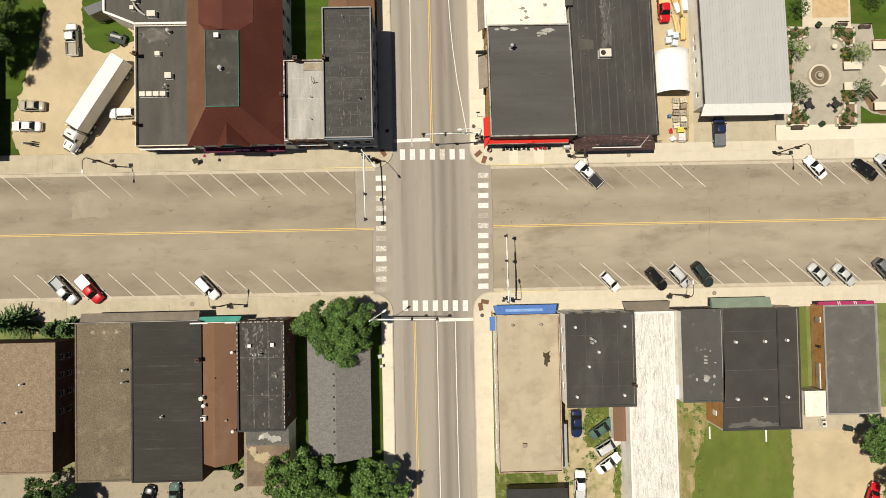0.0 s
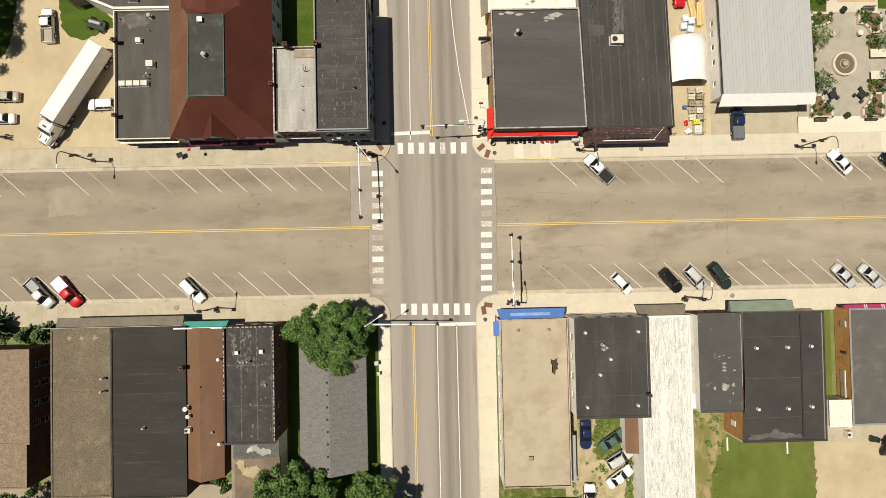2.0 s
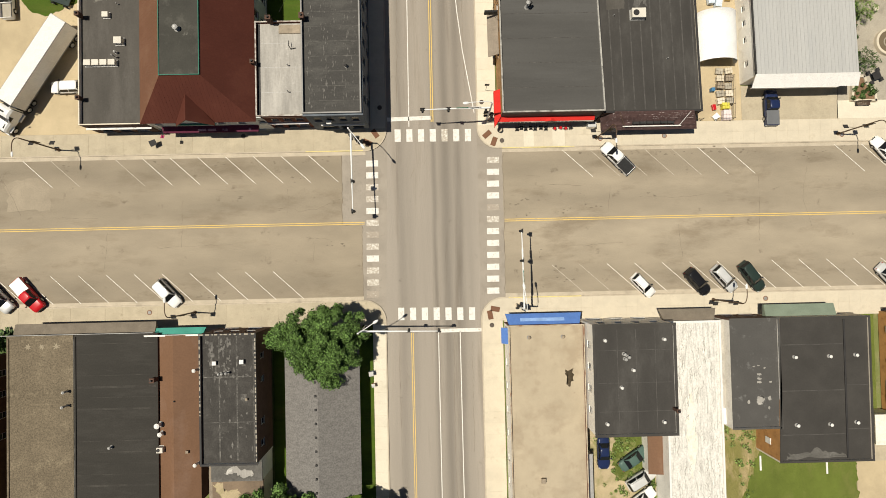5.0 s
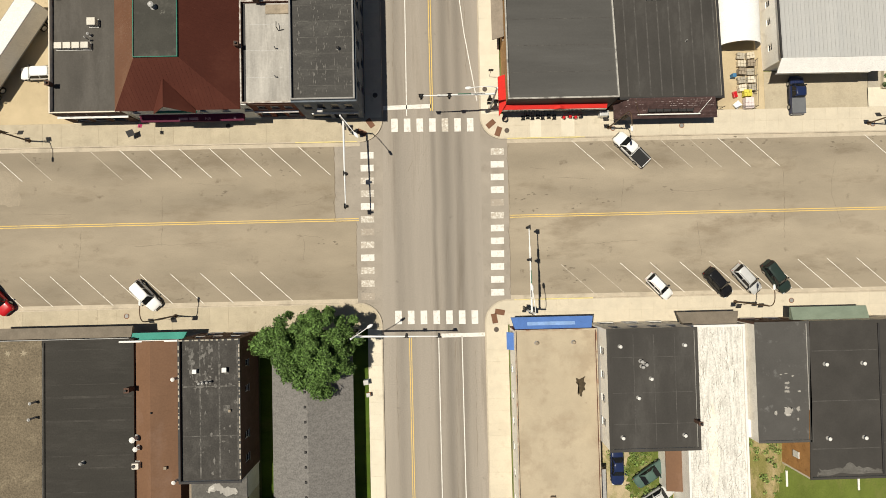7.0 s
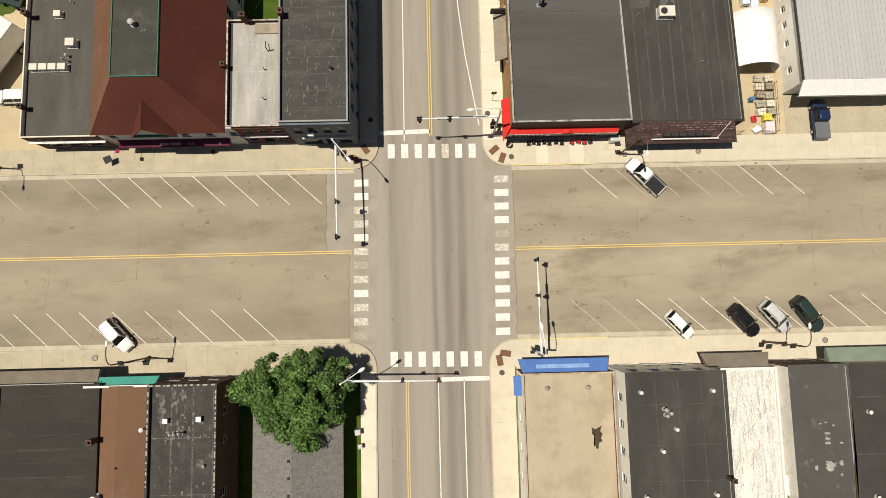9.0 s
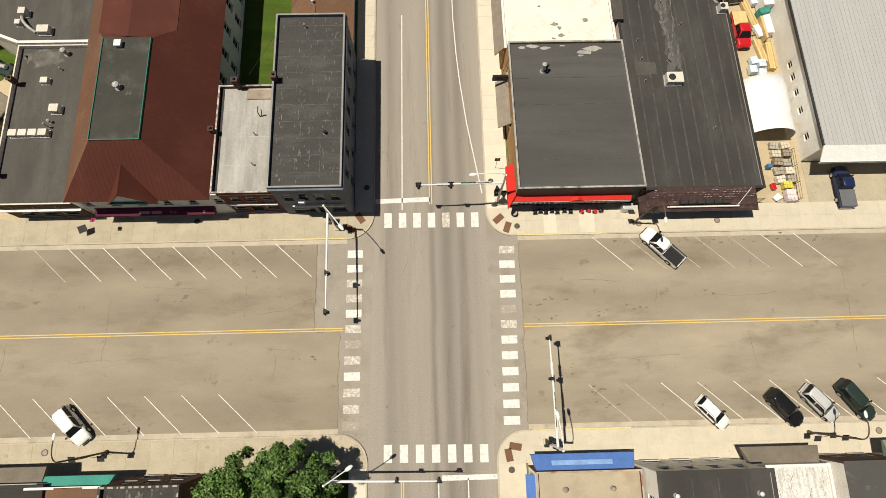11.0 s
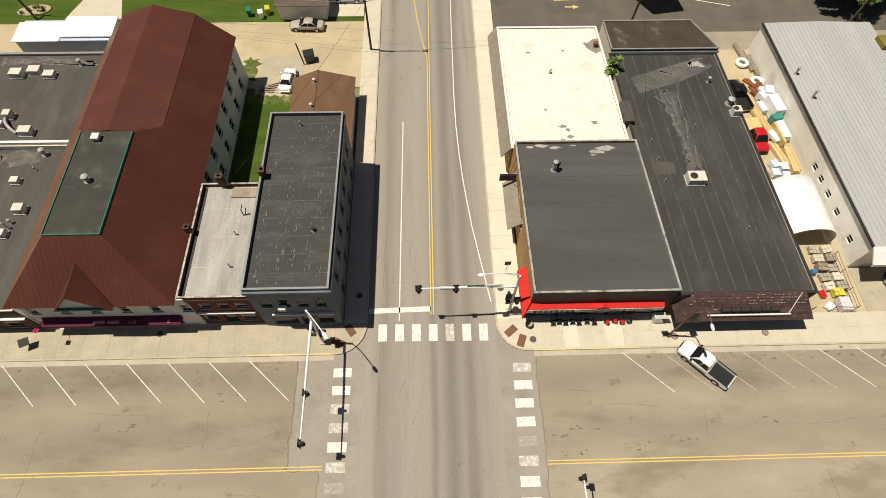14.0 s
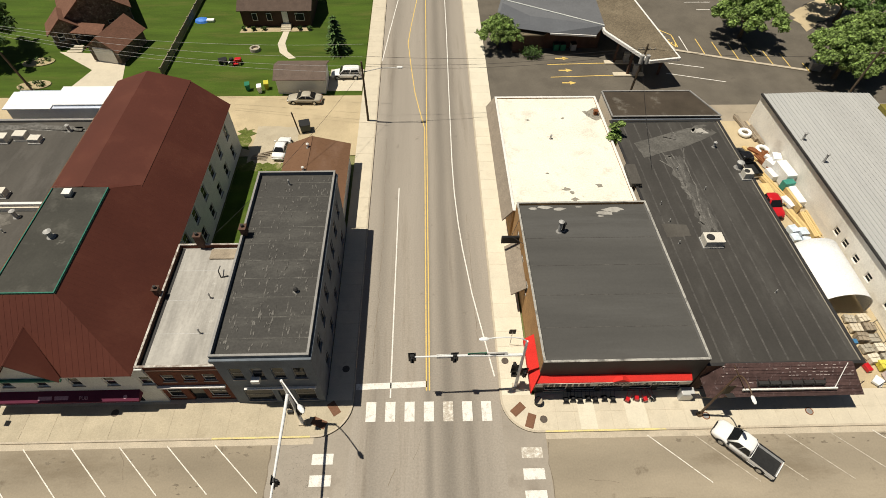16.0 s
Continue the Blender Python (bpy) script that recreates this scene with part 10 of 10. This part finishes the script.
sp = thing("white_annex", "small white flat-roofed annex", "annex", 59.3, -29.4)
part("wall", cbox(-1.6, 1.5, -1.9, 1.9, 0, 3.0), M_STUCCO, sp)
part("roof", softbox(-1.7, 1.6, -2.0, 2.0, 3.0, 3.15, 0.03), M_ROOF_WHITE, sp)
ac_unit(62.0, -31.9, 0.05, 0.9, 0.9, 0.9)
ac_unit(62.2, -33.3, 0.05, 0.7, 1.0, 0.9)
gc = thing("garden_cart", "dark green garden cart on the concrete pad", "cart", 66.2, -34.2, 0.05, -12)
part("tub", loft(B(), [[(a * f, b * f, z) for a, b in ((-0.75, -0.38), (0.75, -0.38), (0.75, 0.38), (-0.75, 0.38))] for f, z in ((0.85, 0.25), (1.0, 0.6), (0.92, 0.6), (0.8, 0.32))]), P_GREEN, gc)
part("handle", tube(B(), [(0.7, 0, 0.35), (1.3, 0, 0.7)], 0.03, 6), M_DARKTRIM, gc)
for s in (-1, 1):
    wheel(gc, -0.3, s * 0.42, 0.24, 0.1, s)
cl = thing("side_lean_to", "narrow dark lean-to beside the corner shop", "shed", 19.9, -35)
part("wall", cbox(-0.75, 0.35, -3.6, 3.0, 0, 2.2), M_SIDING, cl)
part("roof", slab(B(), [(-0.85, -3.7, 2.5), (-0.85, 3.1, 2.5), (0.45, 3.1, 2.2), (0.45, -3.7, 2.2)], 0.08), M_GALV, cl)
rs = thing("rust_roof_shed", "narrow shed with rust-brown roof beside the store", "shed", 28.6, -31.0)
part("wall", cbox(-0.85, 0.85, -3.6, 3.0, 0, 2.3), M_STUCCO, rs)
part("roof", slab(B(), [(-0.95, -3.7, 2.4), (-0.95, 3.1, 2.4), (0.93, 3.1, 2.7), (0.93, -3.7, 2.7)], 0.08), M_BROWNMETAL, rs)
gs = thing("grass_shed", "dark shed at the edge of the lawn", "shed", 15.4, -43.6)
part("wall", cbox(-4.6, 4.6, -2.0, 1.6, 0, 2.2), M_WOODOLD, gs)
part("roof", softbox(-4.8, 4.8, -2.2, 1.8, 2.2, 2.35, 0.03), M_DARKTRIM, gs)
bs = thing("board_box", "brown wooden box behind the corner shop", "box", 17.9, -39.3)
part("box", softbox(-1.0, 1.0, -0.8, 0.8, 0, 1.1, 0.03), M_WOODOLD, bs)
part("lid", softbox(-1.05, 1.05, -0.85, 0.85, 1.1, 1.16, 0.02), M_WOODOLD, bs)
rng = np.random.default_rng(5)
wv = thing("weeds", "patches of green weeds in the sandy yard", "weeds", kind="stuff")
blobs = []
for cx, cy, sx, sy, n in ((25.5, -31.0, 2.0, 1.2, 26), (27.0, -34.5, 1.6, 1.5, 22), (24.4, -35.5, 0.8, 2.5, 20), (29.0, -40.0, 0.4, 4.0, 26), (20.8, -41.5, 0.6, 3.0, 14), (38.8, -30.0, 1.6, 1.5, 24), (41.8, -36.0, 0.6, 6.0, 34), (37.4, -38.0, 0.4, 7.0, 22), (-28.6, -37.0, 2.0, 0.6, 14)):
    blobs += [(cx + rng.normal() * sx, cy + rng.normal() * sy, 0.12, rng.uniform(0.15, 0.45)) for _ in range(n)]
leaf_mesh("weed_leaves", blobs, 9000, 0.09, M_LEAF_LT, wv, rng)

box_vent(20.2, 45.9, 4.3, 0.5, 0.6, "rusty roof hood with dead twigs", M_RUST)
tagged(part("roof_smudge", prism(B(), ragged([(18.8, 46.3), (19.8, 46.9), (20.6, 47.4), (21.2, 46.4), (21.1, 44.9), (20.0, 44.7), (19.2, 45.3)], 0.15, 46, 0.3), 4.301, 4.306), M_SMUDGE), "grimy patch round the roof hood", "roof patch", "roof patches")
blot([(44.6, -32.1), (44.6, -31.7), (47.2, -31.4), (48.4, -30.9), (49.6, -31.5), (52.2, -31.6), (52.2, -32.1)], 5.001, M_PATCH, "pale ponding stain at the roof edge", 14, 0.3)
for x, y in ((-13.1, 40.6), (-13.1, 36.8)):
    vent_pipe(x, y, 4.1, 0.45, 0.18, material=M_WHITETRIM)
blot([(-45.0, 30.9), (-41.5, 31.0), (-40.8, 29.8), (-42.5, 29.2), (-44.9, 29.6)], 4.052, mat("sandy_silt", (0.125, 0.115, 0.10), 0.95, 0.3, 0.8, 8, 0.3, stain=(0.21, 0.195, 0.165), stain_amount=0.45, stain_scale=1.2), "pale silt drying on the flat roof", 15, 0.5)
blot([(-49.0, 44.4), (-44.0, 44.4), (-38.4, 43.6), (-38.0, 43.0), (-44.5, 43.5), (-49.2, 43.4)], 4.663, M_PATCH_PALE, "pale silt line along the roof edge", 17, 0.5)
lt = thing("metal_lean_to", "gray sheet-metal lean-to beside the rear hall", "lean-to", -51.8, 36.0)
add(lt, part("roof", slab(B(), [(-54.5, 35.2, 3.0), (-50.85, 36.2, 3.5), (-50.3, 34.9, 3.5), (-53.6, 33.9, 3.0)], 0.06), M_SLATE_PALE, lt))
add(lt, part("wall", prism(B(), [(-54.2, 35.0), (-51.0, 35.9), (-50.6, 35.0), (-53.5, 34.2)], 0, 2.9), M_WOODOLD, lt))
for x, y in ((-54.3, 35.1), (-53.5, 34.0)):
    add(lt, part("post", cbox(x - 0.06, x + 0.06, y - 0.06, y + 0.06, 0, 2.55), M_WOODOLD, lt))
junk = thing("scrap_trailer", "green scrap trailer with white wheel rims", "trailer", -50.6, 31.3, 0, -20)
part("bed", softbox(-1.4, 1.4, -0.7, 0.7, 0.45, 0.6, 0.03), P_GREEN, junk)
part("hitch", tube(B(), [(-1.3, 0, 0.5), (-2.4, 0, 0.4)], 0.06, 6), M_DARKTRIM, junk)
for xx in (-0.9, 0.9):
    for s in (-1, 1):
        wheel(junk, xx, s * 0.85, 0.32, 0.2, s)
part("drum", tube(B(), [(-0.9, 0.1, 0.85), (0.8, 0.2, 0.85)], 0.25, 12), M_GALV, junk)

# the plan is drawn in units of U metres
for ob in list(scene.objects):
    if ob.parent is None and ob.type not in {"CAMERA", "LIGHT"}:
        ob.matrix_basis = Matrix.Scale(U, 4) @ ob.matrix_basis
